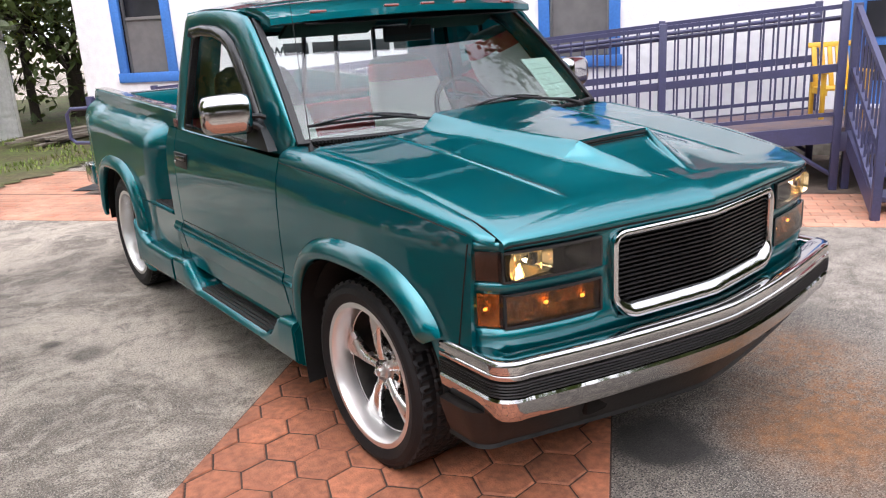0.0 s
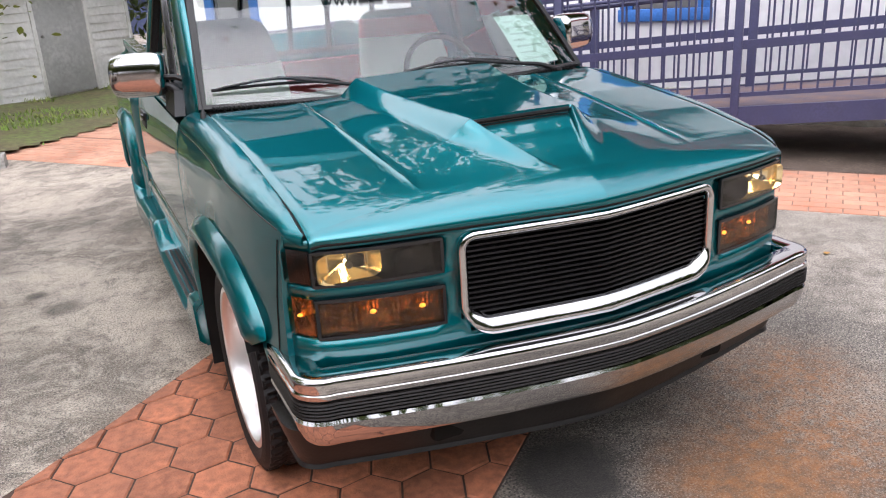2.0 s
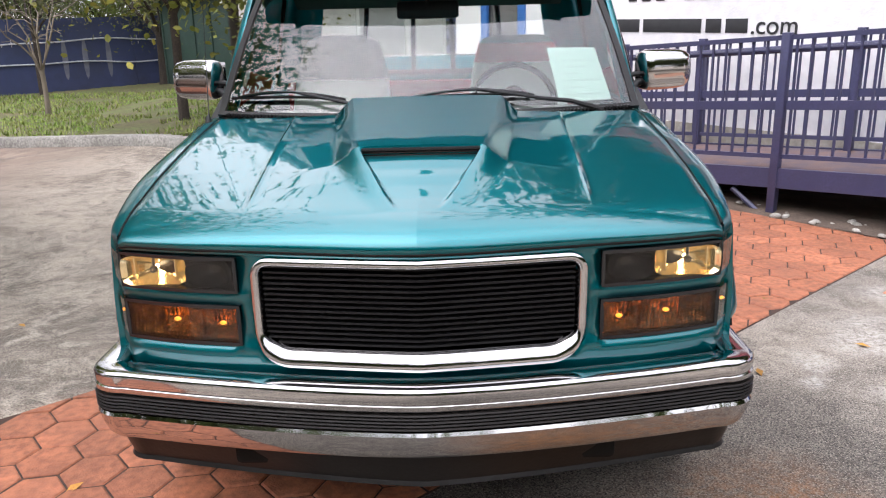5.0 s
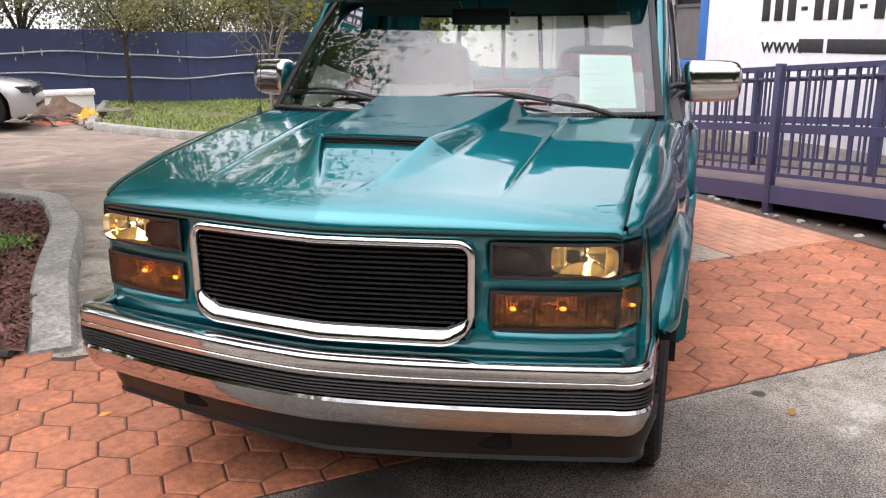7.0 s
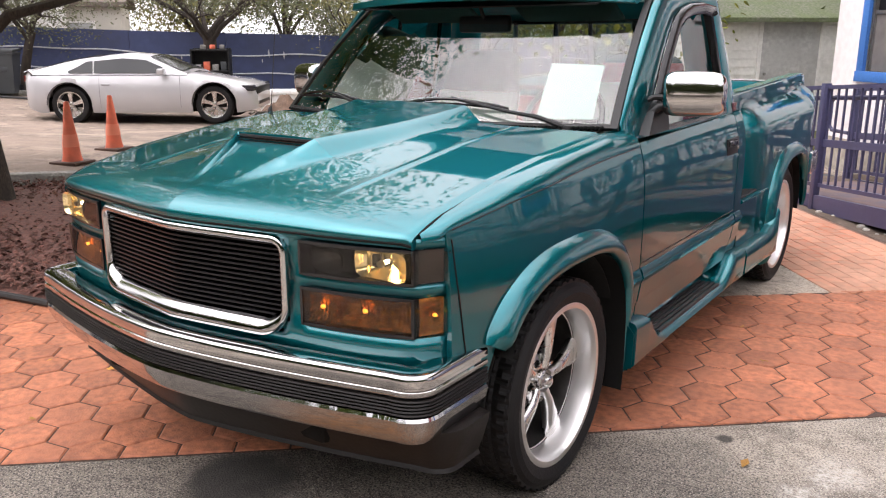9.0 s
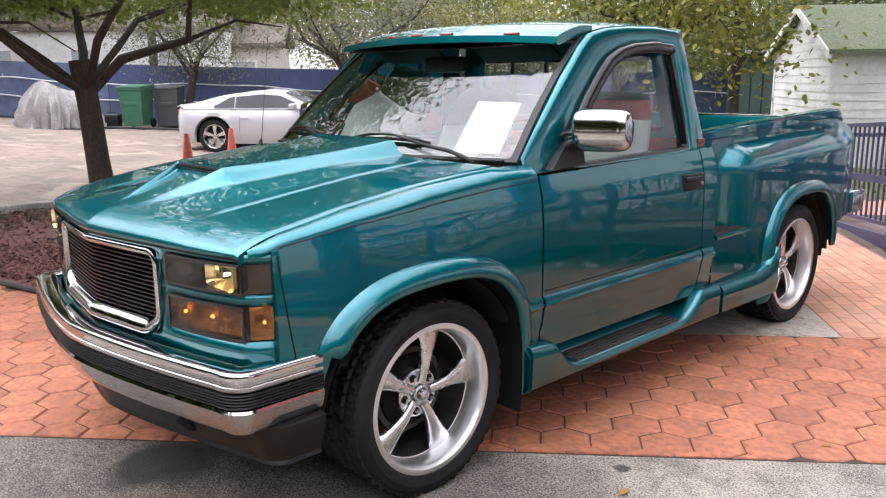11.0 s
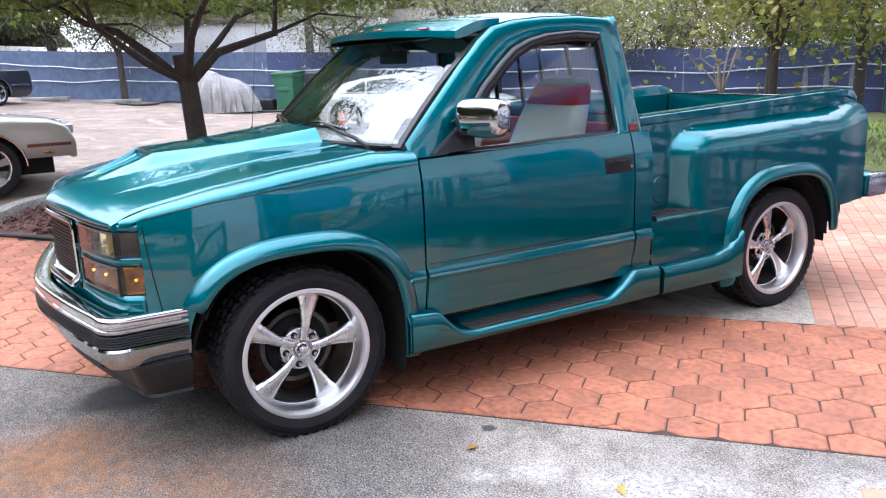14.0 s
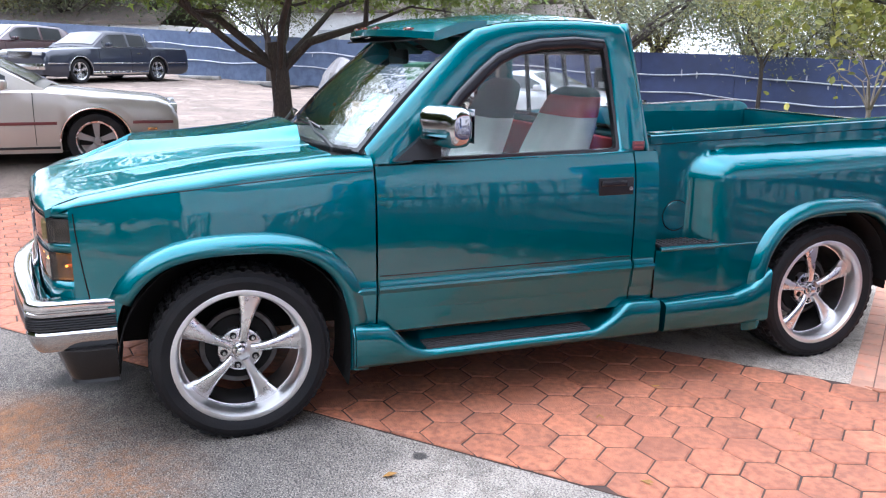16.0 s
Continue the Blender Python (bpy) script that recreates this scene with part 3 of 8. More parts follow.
STONE = material("pale_limestone_pebbles", (0.48, 0.46, 0.42), 0.9, second=(0.30, 0.28, 0.25), scale=9, bump=0.4, bump_scale=40, obj_random=0.3)
stone_me = None
for k in range(46):
    s = rng.uniform(-0.6, 4.2)
    nn = -0.13 + abs(rng.gauss(0.0, 0.16))
    if stone_me is None:
        o = mesh_ob("pebble", *loft([[(0.5 * r_ * math.cos(a) * (1 + 0.15 * math.sin(2 * a + 1)), 0.36 * r_ * math.sin(a), z) for a in [2 * math.pi * i / 9 for i in range(9)]] for r_, z in ((0.9, 0.0), (1.0, 0.14), (0.75, 0.3), (0.3, 0.38))], True, True), STONE, smooth=50)
        stone_me = o.data
    else:
        o = new("pebble", stone_me)
    p = BM @ Vector((s, nn, 0))
    o.matrix_world = Matrix.Translation((p.x, p.y, 0.012)) @ pose(0, 0, 0, rng.uniform(-15, 15), rng.uniform(-15, 15), rng.uniform(0, 360)) @ Matrix.Scale(rng.uniform(0.03, 0.085), 4)
    tagged(o, label="pale rough stone lying on the soil edge", category="stone", group="stones along the soil")


# ---- white building with blue windows and the access ramp ----
STUCCO = material("white_stucco", (0.87, 0.86, 0.87), 0.9, second=(0.82, 0.81, 0.82), scale=1.2, vary=0.06, grime=0.12, grime_scale=0.8, bump=0.35, bump_scale=55)
BLUE = material("bright_blue_paint", (0.055, 0.21, 0.62), 0.5, second=(0.05, 0.18, 0.52), scale=5, vary=0.1, bump=0.1, bump_scale=60)
PURPLE = material("violet_blue_rail_paint", (0.044, 0.046, 0.108), 0.45, second=(0.058, 0.059, 0.130), scale=6, vary=0.2, grime=0.2, grime_scale=5, bump=0.12, bump_scale=80)
FOUNDATION = material("stained_foundation", (0.52, 0.49, 0.43), 0.9, second=(0.40, 0.37, 0.31), scale=2, vary=0.2, grime=0.4, grime_scale=2.5, bump=0.4, bump_scale=40)
DECK = material("rusty_deck_boards", (0.16, 0.10, 0.085), 0.8, second=(0.10, 0.08, 0.10), scale=6, bump=0.3, bump_scale=50)
SCREEN = material("grey_insect_screen", (0.16, 0.15, 0.145), 0.85, second=(0.13, 0.125, 0.12), scale=8, bump=0.3, bump_scale=300)
PANE = material("dark_window_glass", (0.025, 0.025, 0.03), 0.06, second=(0.04, 0.04, 0.045), scale=2)
INK = material("black_wall_lettering", (0.02, 0.02, 0.022), 0.7, second=(0.03, 0.03, 0.032), scale=9, bump=0.1)
WALL_N, S0, S1, TOP = 1.5, -3.2, 9.0, 3.6
WINDOWS = [(-2.67, -1.88, 1.03, 2.45), (2.45, 3.29, 1.00, 2.45)]
DOOR = (5.55, 6.45, 0.52, 2.62)


building = thing("building", "white stucco building with bright blue window frames", "building", BM)
pieces = []
cuts = sorted({S0, S1, *[w[0] for w in WINDOWS], *[w[1] for w in WINDOWS], DOOR[0], DOOR[1]})
for a, b in zip(cuts, cuts[1:]):
    hole = next((w for w in WINDOWS + [DOOR] if w[0] <= a and b <= w[1]), None)
    spans = [(-0.1, TOP)] if hole is None else [(-0.1, hole[2]), (hole[3], TOP)]
    for z0, z1 in spans:
        pieces.append(cuboid(((a + b) / 2, WALL_N + 0.1, (z0 + z1) / 2), (b - a, 0.2, z1 - z0)))
pieces.append(cuboid((S0 + 0.1, WALL_N + 3.2, TOP / 2), (0.2, 6.0, TOP + 0.2)))
pieces.append(cuboid((S1 - 0.1, WALL_N + 3.2, TOP / 2), (0.2, 6.0, TOP + 0.2)))
pieces.append(cuboid(((S0 + S1) / 2, WALL_N + 6.1, TOP / 2), (S1 - S0 - 0.4, 0.2, TOP + 0.2)))
for vf in pieces:
    mesh_ob("wall", *vf, STUCCO, building, smooth=0)
MAROON = material("maroon_fascia_paint", (0.36, 0.075, 0.09), 0.55, second=(0.28, 0.06, 0.07), scale=3, vary=0.1, bump=0.1, bump_scale=40)
SHINGLE = material("dark_roof_shingles", (0.07, 0.062, 0.058), 0.9, second=(0.045, 0.04, 0.038), scale=6, vary=0.3, bump=0.5, bump_scale=30)
box("fascia", ((S0 + S1) / 2, WALL_N - 0.06, TOP - 0.22), (S1 - S0 + 0.3, 0.08, 0.60), MAROON, building, 0.01)
mesh_ob("roof", *loft([[(s, WALL_N - 0.12, TOP + 0.10), (s, WALL_N + 3.1, TOP + 1.05), (s, WALL_N + 6.6, TOP - 0.06), (s, WALL_N + 6.6, TOP - 0.16), (s, WALL_N - 0.12, TOP + 0.02)] for s in (S0 - 0.3, S1 + 0.3)]), SHINGLE, building, smooth=0)
box("foundation", ((S0 + S1) / 2, WALL_N - 0.012, 0.16), (S1 - S0, 0.03, 0.42), FOUNDATION, building, 0.004)
for s0, s1, z0, z1 in WINDOWS:
    w = box("window", ((s0 + s1) / 2, WALL_N + 0.13, (z0 + z1) / 2), (s1 - s0, 0.02, z1 - z0), PANE, building)
    tw = 0.115
    for c, s in ((((s0 + s1) / 2, WALL_N - 0.012, z0 + tw / 2), (s1 - s0 + 0.04, 0.05, tw)), (((s0 + s1) / 2, WALL_N - 0.012, z1 - tw / 2), (s1 - s0, 0.05, tw)), ((s0 + tw / 2, WALL_N - 0.01, (z0 + z1) / 2), (tw, 0.046, z1 - z0 - 2 * tw)), ((s1 - tw / 2, WALL_N - 0.01, (z0 + z1) / 2), (tw, 0.046, z1 - z0 - 2 * tw))):
        box("frame", c, s, BLUE, w, 0.006)
    box("insect_screen", ((s0 + s1) / 2, WALL_N + 0.06, z0 + tw + (z1 - z0 - 2 * tw) * 0.26), (s1 - s0 - 2 * tw, 0.01, (z1 - z0 - 2 * tw) * 0.52), SCREEN, w)
    box("sash", ((s0 + s1) / 2, WALL_N + 0.05, z0 + tw + (z1 - z0 - 2 * tw) * 0.53), (s1 - s0 - 2 * tw, 0.03, 0.035), STEEL, w)
    for sgn in (-1, 1):
        box("sash", ((s0 + s1) / 2 + sgn * ((s1 - s0) / 2 - tw - 0.012), WALL_N + 0.05, (z0 + z1) / 2), (0.024, 0.03, z1 - z0 - 2 * tw), STEEL, w)
d = box("door", ((DOOR[0] + DOOR[1]) / 2, WALL_N + 0.12, (DOOR[2] + DOOR[3]) / 2), (DOOR[1] - DOOR[0], 0.04, DOOR[3] - DOOR[2]), BLUE, building, 0.004, "blue door with dark glass lights")
for i in range(2):
    for j in range(4):
        box("pane", (5.78 + 0.44 * i, WALL_N + 0.095, 0.92 + 0.42 * j), (0.34, 0.015, 0.34), PANE, d)
for s in (DOOR[0] - 0.06, DOOR[1] + 0.06):
    box("door_frame", (s, WALL_N - 0.01, 1.57), (0.12, 0.05, 2.10), BLUE, building, 0.006)

# wall writing: only what is neither a number nor a name is lettered
def text_mesh(txt, size, mat, parent, loc, name="lettering"):
    cu = bpy.data.curves.new(name, "FONT")
    cu.body, cu.size, cu.extrude = txt, size, 0.004
    tmp = bpy.data.objects.new(name, cu)
    scene.collection.objects.link(tmp)
    me = bpy.data.meshes.new_from_object(tmp.evaluated_get(bpy.context.evaluated_depsgraph_get()))
    bpy.data.objects.remove(tmp)
    me.materials.clear()
    me.materials.append(mat)
    o = new(name, me)
    o.parent = parent
    o.matrix_basis = Matrix.Translation(loc) @ pose(0, 0, 0, 90, 0, 0)
    return o


sign = thing("wall_sign", "black painted web address and phone line on white stucco", "sign", BM)
text_mesh("www.", 0.24, INK, sign, (-1.0, WALL_N - 0.006, 1.255))
text_mesh(".com", 0.24, INK, sign, (1.10, WALL_N - 0.006, 1.255))
for a, b in ((-0.50, -0.17), (-0.14, 0.58), (0.61, 0.80), (0.83, 1.08)):
    b_ = box("name_bar", ((a + b) / 2, WALL_N - 0.004, 1.33), (b - a - 0.02, 0.008, 0.13), INK, sign, 0.002)
s = -1.05
for grp in (3, 3, 4):
    for k in range(grp):
        box("number_bar", (s + 0.075, WALL_N - 0.004, 1.70), (0.105, 0.008, 0.25), INK, sign, 0.002)
        s += 0.175
    s += 0.05
    if grp == 3:
        box("number_bar", (s + 0.015, WALL_N - 0.004, 1.69), (0.08, 0.008, 0.035), INK, sign, 0.002)
        s += 0.12
logo = thing("logo_board", "white logo board with dark blue outlined shapes", "sign", BM)
box("board", (0.4, WALL_N - 0.02, 2.55), (3.0, 0.03, 0.62), STUCCO, logo, 0.006)
NAVY = material("navy_sign_paint", (0.02, 0.05, 0.20), 0.5)
for k in range(9):
    o = box("sign_shape", (-0.86 + 0.31 * k, WALL_N - 0.040, 2.52), (0.24, 0.012, 0.36), NAVY, logo, 0.03)
    box("sign_shape_inner", (-0.86 + 0.31 * k, WALL_N - 0.048, 2.52), (0.12, 0.010, 0.22), STUCCO, o, 0.02)

# ramp
SLOPE, R0, R1 = 0.074, -2.0, 5.1


def deck_z(s):
    return max(0.015, 0.17 + SLOPE * s)


ramp = thing("ramp", "violet-blue steel access ramp with picket railings along the wall", "ramp", BM)
mesh_ob("deck", *loft([[(s, 0.0, deck_z(s) - 0.03), (s, 1.15, deck_z(s) - 0.03), (s, 1.15, deck_z(s)), (s, 0.0, deck_z(s))] for s in (R0, R1)]), DECK, ramp, smooth=0)
for n_ in (-0.02, 1.17):
    mesh_ob("edge_beam", *loft([[(s, n_ - 0.02, max(0.005, deck_z(s) - 0.135)), (s, n_ + 0.02, max(0.005, deck_z(s) - 0.135)), (s, n_ + 0.02, deck_z(s) + 0.012), (s, n_ - 0.02, deck_z(s) + 0.012)] for s in (R0, -0.2, R1)]), PURPLE, ramp, smooth=0)
mesh_ob("entry_plate", *loft([[(-2.45, 0.0, 0.009), (-2.45, 1.15, 0.009), (-2.45, 1.15, 0.014), (-2.45, 0.0, 0.014)], [(-2.0, 0.0, 0.015), (-2.0, 1.15, 0.015), (-2.0, 1.15, 0.03), (-2.0, 0.0, 0.03)]]), material("black_rubber_plate", (0.02, 0.02, 0.022), 0.7), ramp, "black rubber plate at the foot of the ramp", smooth=0)
picket = None
for n_ in (0.0, 1.13):
    for z_, h, w in ((0.955, 0.034, 0.045), (0.475, 0.065, 0.03), (0.10, 0.032, 0.03)):
        mesh_ob("rail", *loft([[(s, n_ - w / 2, deck_z(s) + z_ - h / 2), (s, n_ + w / 2, deck_z(s) + z_ - h / 2), (s, n_ + w / 2, deck_z(s) + z_ + h / 2), (s, n_ - w / 2, deck_z(s) + z_ + h / 2)] for s in (R0, R1)]), PURPLE, ramp, smooth=0)
    side = 0.06 if n_ < 0.5 else -0.06
    mesh_ob("hand_rail", *tube([(R0 - 0.32, n_ + side, deck_z(R0) + 0.50), (R0 - 0.38, n_ + side, deck_z(R0) + 0.55), (R0 - 0.38, n_ + side, deck_z(R0) + 0.80), (R0 - 0.32, n_ + side, deck_z(R0) + 0.86), (R0, n_ + side, deck_z(R0) + 0.865), (R1, n_ + side, deck_z(R1) + 0.865)], 0.02, 8), PURPLE, ramp)
    mesh_ob("hand_rail_return", *tube([(R0 - 0.32, n_ + side, deck_z(R0) + 0.50), (R0, n_ + side, deck_z(R0) + 0.50)], 0.02, 8), PURPLE, ramp)
    count_ = int((R1 - R0) / 0.112)
    for k in range(1, count_):
        s = R0 + k * 0.112
        if picket is None:
            o = box("picket", (0, 0, 0.43), (0.016, 0.016, 0.86), PURPLE, ramp)
            picket = o.data
        else:
            o = new("picket", picket)
            o.parent = ramp
        o.matrix_basis = Matrix.Translation((s, n_, deck_z(s) + 0.09))
    for s in (R0, -0.6, 0.85, 2.30, 3.70, R1):
        box("post", (s, n_ - 0.02 if n_ < 0.5 else n_, (deck_z(s) + 1.0) / 2 - 0.01), (0.062, 0.062, deck_z(s) + 1.0), PURPLE, ramp, 0.004)
        if s > 1:
            mesh_ob("knee_brace", *tube([(s - 0.35, n_, deck_z(s - 0.35) - 0.17), (s, n_, deck_z(s) - 0.42)], 0.02, 6), PURPLE, ramp)

# landing and steps at the door
landing = thing("landing", "violet-blue steel landing with steps and railings by the blue door", "landing", BM)
box("landing_deck", (6.0, 0.60, 0.505), (1.8, 1.2, 0.05), DECK, landing, 0.004)
box("landing_beam", (6.0, -0.02, 0.42), (1.8, 0.04, 0.16), PURPLE, landing, 0.003)
for k in range(3):
    box("step", (5.95, -0.16 - 0.28 * k, 0.38 - 0.13 * k), (1.46, 0.27, 0.04), PURPLE, landing, 0.004)
for s in (5.2, 6.7):
    mesh_ob("stringer", *loft([[(s - 0.02, 0.02, 0.36), (s + 0.02, 0.02, 0.36), (s + 0.02, 0.02, 0.52), (s - 0.02, 0.02, 0.52)], [(s - 0.02, -1.02, 0.0), (s + 0.02, -1.02, 0.0), (s + 0.02, -1.02, 0.14), (s - 0.02, -1.02, 0.14)]]), PURPLE, landing, smooth=0)
    box("post", (s, 0.03, 0.76), (0.062, 0.062, 1.52), PURPLE, landing, 0.004)
    box("post", (s, -1.0, 0.50), (0.062, 0.062, 1.0), PURPLE, landing, 0.004)
    for z_ in (0.98, 0.50, 0.14):
        mesh_ob("stair_rail", *loft([[(s - 0.02, 0.02, 0.50 + z_ - 0.02), (s + 0.02, 0.02, 0.50 + z_ - 0.02), (s + 0.02, 0.02, 0.50 + z_ + 0.03), (s - 0.02, 0.02, 0.50 + z_ + 0.03)], [(s - 0.02, -1.02, 0.0 + z_ - 0.02), (s + 0.02, -1.02, 0.0 + z_ - 0.02), (s + 0.02, -1.02, 0.0 + z_ + 0.03), (s - 0.02, -1.02, 0.0 + z_ + 0.03)]]), PURPLE, landing, smooth=0)
    for k in range(1, 9):
        o = new("picket", picket)
        o.parent = landing
        o.matrix_basis = Matrix.Translation((s, -0.112 * k, 0.50 * (1 - 0.112 * k / 1.02) + 0.12))
for z_ in (0.955, 0.475, 0.10):
    box("rail", (6.8, 0.0, 0.52 + z_), (0.15, 0.04, 0.045), PURPLE, landing, 0.003)
YELLOW = material("yellow_enamel", (0.64, 0.38, 0.02), 0.45, second=(0.52, 0.28, 0.02), scale=7, bump=0.05)
chair = thing("garden_chair", "yellow painted wooden garden chair with slatted back on the landing", "chair", BM @ pose(5.20, 0.62, 0.535, 0, 0, 14) @ Matrix.Scale(0.70, 4))
for k in range(5):
    box("back_slat", (-0.20 + 0.10 * k, 0.20, 0.62), (0.060, 0.022, 0.56), YELLOW, chair, 0.004, m=pose(0, 0, 0, -16, 0, 0))
box("top_rail", (0, 0.285, 0.895), (0.56, 0.035, 0.065), YELLOW, chair, 0.006, m=pose(0, 0, 0, -16, 0, 0))
for k in range(5):
    box("seat_slat", (0, -0.20 + 0.085 * k, 0.375), (0.50, 0.070, 0.024), YELLOW, chair, 0.004)
for sd_ in (-1, 1):
    box("front_leg", (sd_ * 0.265, -0.22, 0.285), (0.045, 0.060, 0.57), YELLOW, chair, 0.004)
    box("rear_leg", (sd_ * 0.235, 0.16, 0.22), (0.040, 0.060, 0.44), YELLOW, chair, 0.004)
    box("armrest", (sd_ * 0.275, -0.02, 0.585), (0.085, 0.52, 0.028), YELLOW, chair, 0.006)
    box("seat_rail", (sd_ * 0.235, -0.02, 0.335), (0.030, 0.46, 0.060), YELLOW, chair, 0.004)
hose = mesh_ob("garden_hose", *tube([Vector((2.30, 4.20, 0.05)), Vector((2.32, 4.02, 0.03)), Vector((2.37, 3.90, 0.03)), Vector((2.48, 3.86, 0.03)), Vector((2.62, 3.78, 0.03)), Vector((2.85, 3.72, 0.03))], 0.013, 8), BLACK)
tagged(hose, label="black garden hose lying on the soil", category="hose")
stick = mesh_ob("stick", *tube([Vector((2.44, 3.92, 0.03)), Vector((2.62, 4.12, 0.05)), Vector((2.80, 4.32, 0.08))], [0.012, 0.011, 0.008], 7), FOUNDATION)
tagged(stick, label="pale wooden stick lying on the soil", category="stick")


# ---- lawn, shed, boundary wall, houses ----
GRASS_SOIL = material("patchy_lawn_soil", (0.11, 0.16, 0.03), 0.95, second=(0.13, 0.11, 0.05), scale=1.6, vary=0.4, bump=0.7, bump_scale=30)
LAWN = [(-2.3, 6.5), (-3.75, 7.45), (-6.3, 8.2), (-9.0, 8.85), (-12.6, 13.6), (-4.2, 22.4), (5.0, 22.4), (3.2, 11.0), (0.3, 8.75), (-0.7, 7.95)]


def lawn_z(x, y):
    return gz(x, y) + 0.085 * step(-1.2, -3.0, x) + 0.02


lv, lf = [], []
for i in range(0, 90):
    for j in range(0, 84):
        x, y = -12.8 + i * 0.2, 6.4 + j * 0.2
        c = [(x, y), (x + 0.2, y), (x + 0.2, y + 0.2), (x, y + 0.2)]
        if all(inside(p, LAWN) for p in c):
            k = len(lv)
            lv += [(p[0], p[1], lawn_z(*p) + 0.012 * noise.noise((p[0] * 1.5, p[1] * 1.5, 0))) for p in c]
            lf.append((k, k + 1, k + 2, k + 3))
tagged(mesh_ob("lawn", lv, lf, GRASS_SOIL, smooth=0), label="patchy lawn with bare earth behind the kerb", category="lawn", kind="structure")
GRASS = material("grass_blades", (0.16, 0.27, 0.04), 0.7, second=(0.24, 0.26, 0.07), scale=3, island=0.35)
blades = []
rg = random.Random(9)
while len(blades) < 14000:
    x, y = rg.uniform(-12.5, 0.5), rg.uniform(6.5, 16)
    if not inside((x, y), LAWN) or noise.noise((x * 0.8, y * 0.8, 5)) < (0.05 if x > -2.5 else -0.25):
        continue
    h, a = rg.uniform(0.03, 0.075), rg.uniform(0, 6.28)
    w = 0.012
    dx, dy = math.cos(a), math.sin(a)
    z = lawn_z(x, y)
    blades.append(([(x - dy * w, y + dx * w, z), (x + dy * w, y - dx * w, z), (x + dx * h * 0.5, y + dy * h * 0.5, z + h)], [(0, 1, 2)]))
tagged(mesh_ob("grass", *merge(*blades), GRASS, smooth=0), label="short uneven green grass", category="grass", kind="stuff")
kerb_line("kerb_lawn", smooth_line([(-1.9, 6.35), (-2.35, 6.42), (-3.0, 6.85), (-3.8, 7.36), (-6.3, 8.1), (-8.7, 8.72), (-9.3, 9.2), (-12.7, 13.7)]), 0.20, 0.13, "weathered concrete kerb along the lawn")

# clapboard shed
SIDING = material("white_clapboard", (0.82, 0.81, 0.79), 0.75, second=(0.75, 0.74, 0.71), scale=2, vary=0.1, grime=0.25, grime_scale=1.5, bump=0.1, bump_scale=40)
GREY_SIDING = material("grey_weathered_clapboard", (0.50, 0.50, 0.49), 0.8, second=(0.42, 0.42, 0.41), scale=2, vary=0.1, grime=0.25, grime_scale=1.5, bump=0.1, bump_scale=40)
SHINGLE = material("mossy_grey_shingles", (0.17, 0.17, 0.14), 0.95, second=(0.13, 0.16, 0.08), scale=3, vary=0.3, bump=0.6, bump_scale=25)
SHED = pose(-2.12, 11.1, -0.09, 0, 0, 40.0)
SL, SD, EAVE, PEAK = 2.75, 3.0, 1.95, 2.62
shed = thing("shed", "white clapboard garden shed with a grey door on rough ground", "shed", SHED)
box("shed_core", (SL / 2, SD / 2, 1.02), (SL - 0.02, SD - 0.02, 1.84), SIDING, shed)
mesh_ob("gable", [(0.01, 0, EAVE - 0.03), (0.01, SD, EAVE - 0.03), (0.01, SD / 2, PEAK), (SL, 0, EAVE - 0.03), (SL, SD, EAVE - 0.03), (SL, SD / 2, PEAK)], [(0, 2, 1), (3, 4, 5)], SIDING, shed, smooth=0)
for k in range(19):
    z = 0.12 + k * 0.13
    if z < EAVE - 0.12:
        for c_, w_ in ((0.405, 0.79), (2.30, 0.84)):
            box("clapboard", (c_, -0.012, z + 0.06), (w_, 0.022, 0.136), SIDING, shed, m=pose(0, 0, 0, -6, 0, 0))
    width = SD if z < EAVE - 0.1 else SD * (PEAK - z - 0.13) / (PEAK - EAVE)
    if width > 0.2:
        box("clapboard", (-0.012, SD / 2, z + 0.06), (0.022, min(width, SD), 0.136), SIDING, shed, m=pose(0, 0, 0, 0, 6, 0))
for c_ in ((-0.012, -0.012, 1.02), (SL, -0.012, 1.02), (0.82, -0.016, 1.02), (1.86, -0.016, 1.02), (-0.012, SD, 1.02)):
    box("corner_board", c_, (0.07, 0.06, 1.86), SIDING, shed, 0.004)
sd = box("shed_door", (1.34, -0.012, 1.04), (0.97, 0.03, 1.80), GREY_SIDING, shed, 0.004, "plain grey shed door")
mesh_ob("knob", *mapped(lathe([(0.001, 0.05), (0.02, 0.045), (0.025, 0.03), (0.012, 0.012), (0.014, 0.0)], 14), pose(0.93, -0.028, 1.04, 0, 0, -90)), STEEL, sd)
rv = [(-0.16, -0.22, EAVE - 0.10), (SL + 0.16, -0.22, EAVE - 0.10), (SL + 0.16, SD / 2, PEAK), (-0.16, SD / 2, PEAK), (-0.16, SD + 0.22, EAVE - 0.10), (SL + 0.16, SD + 0.22, EAVE - 0.10)]
rv += [(x, y, z + 0.07) for x, y, z in rv]
mesh_ob("shed_roof", rv, [(0, 3, 2, 1), (3, 4, 5, 2), (6, 7, 8, 9), (9, 8, 11, 10), (0, 1, 7, 6), (4, 10, 11, 5), (0, 6, 9, 3), (3, 9, 10, 4), (1, 2, 8, 7), (2, 5, 11, 8)], SHINGLE, shed, smooth=0)
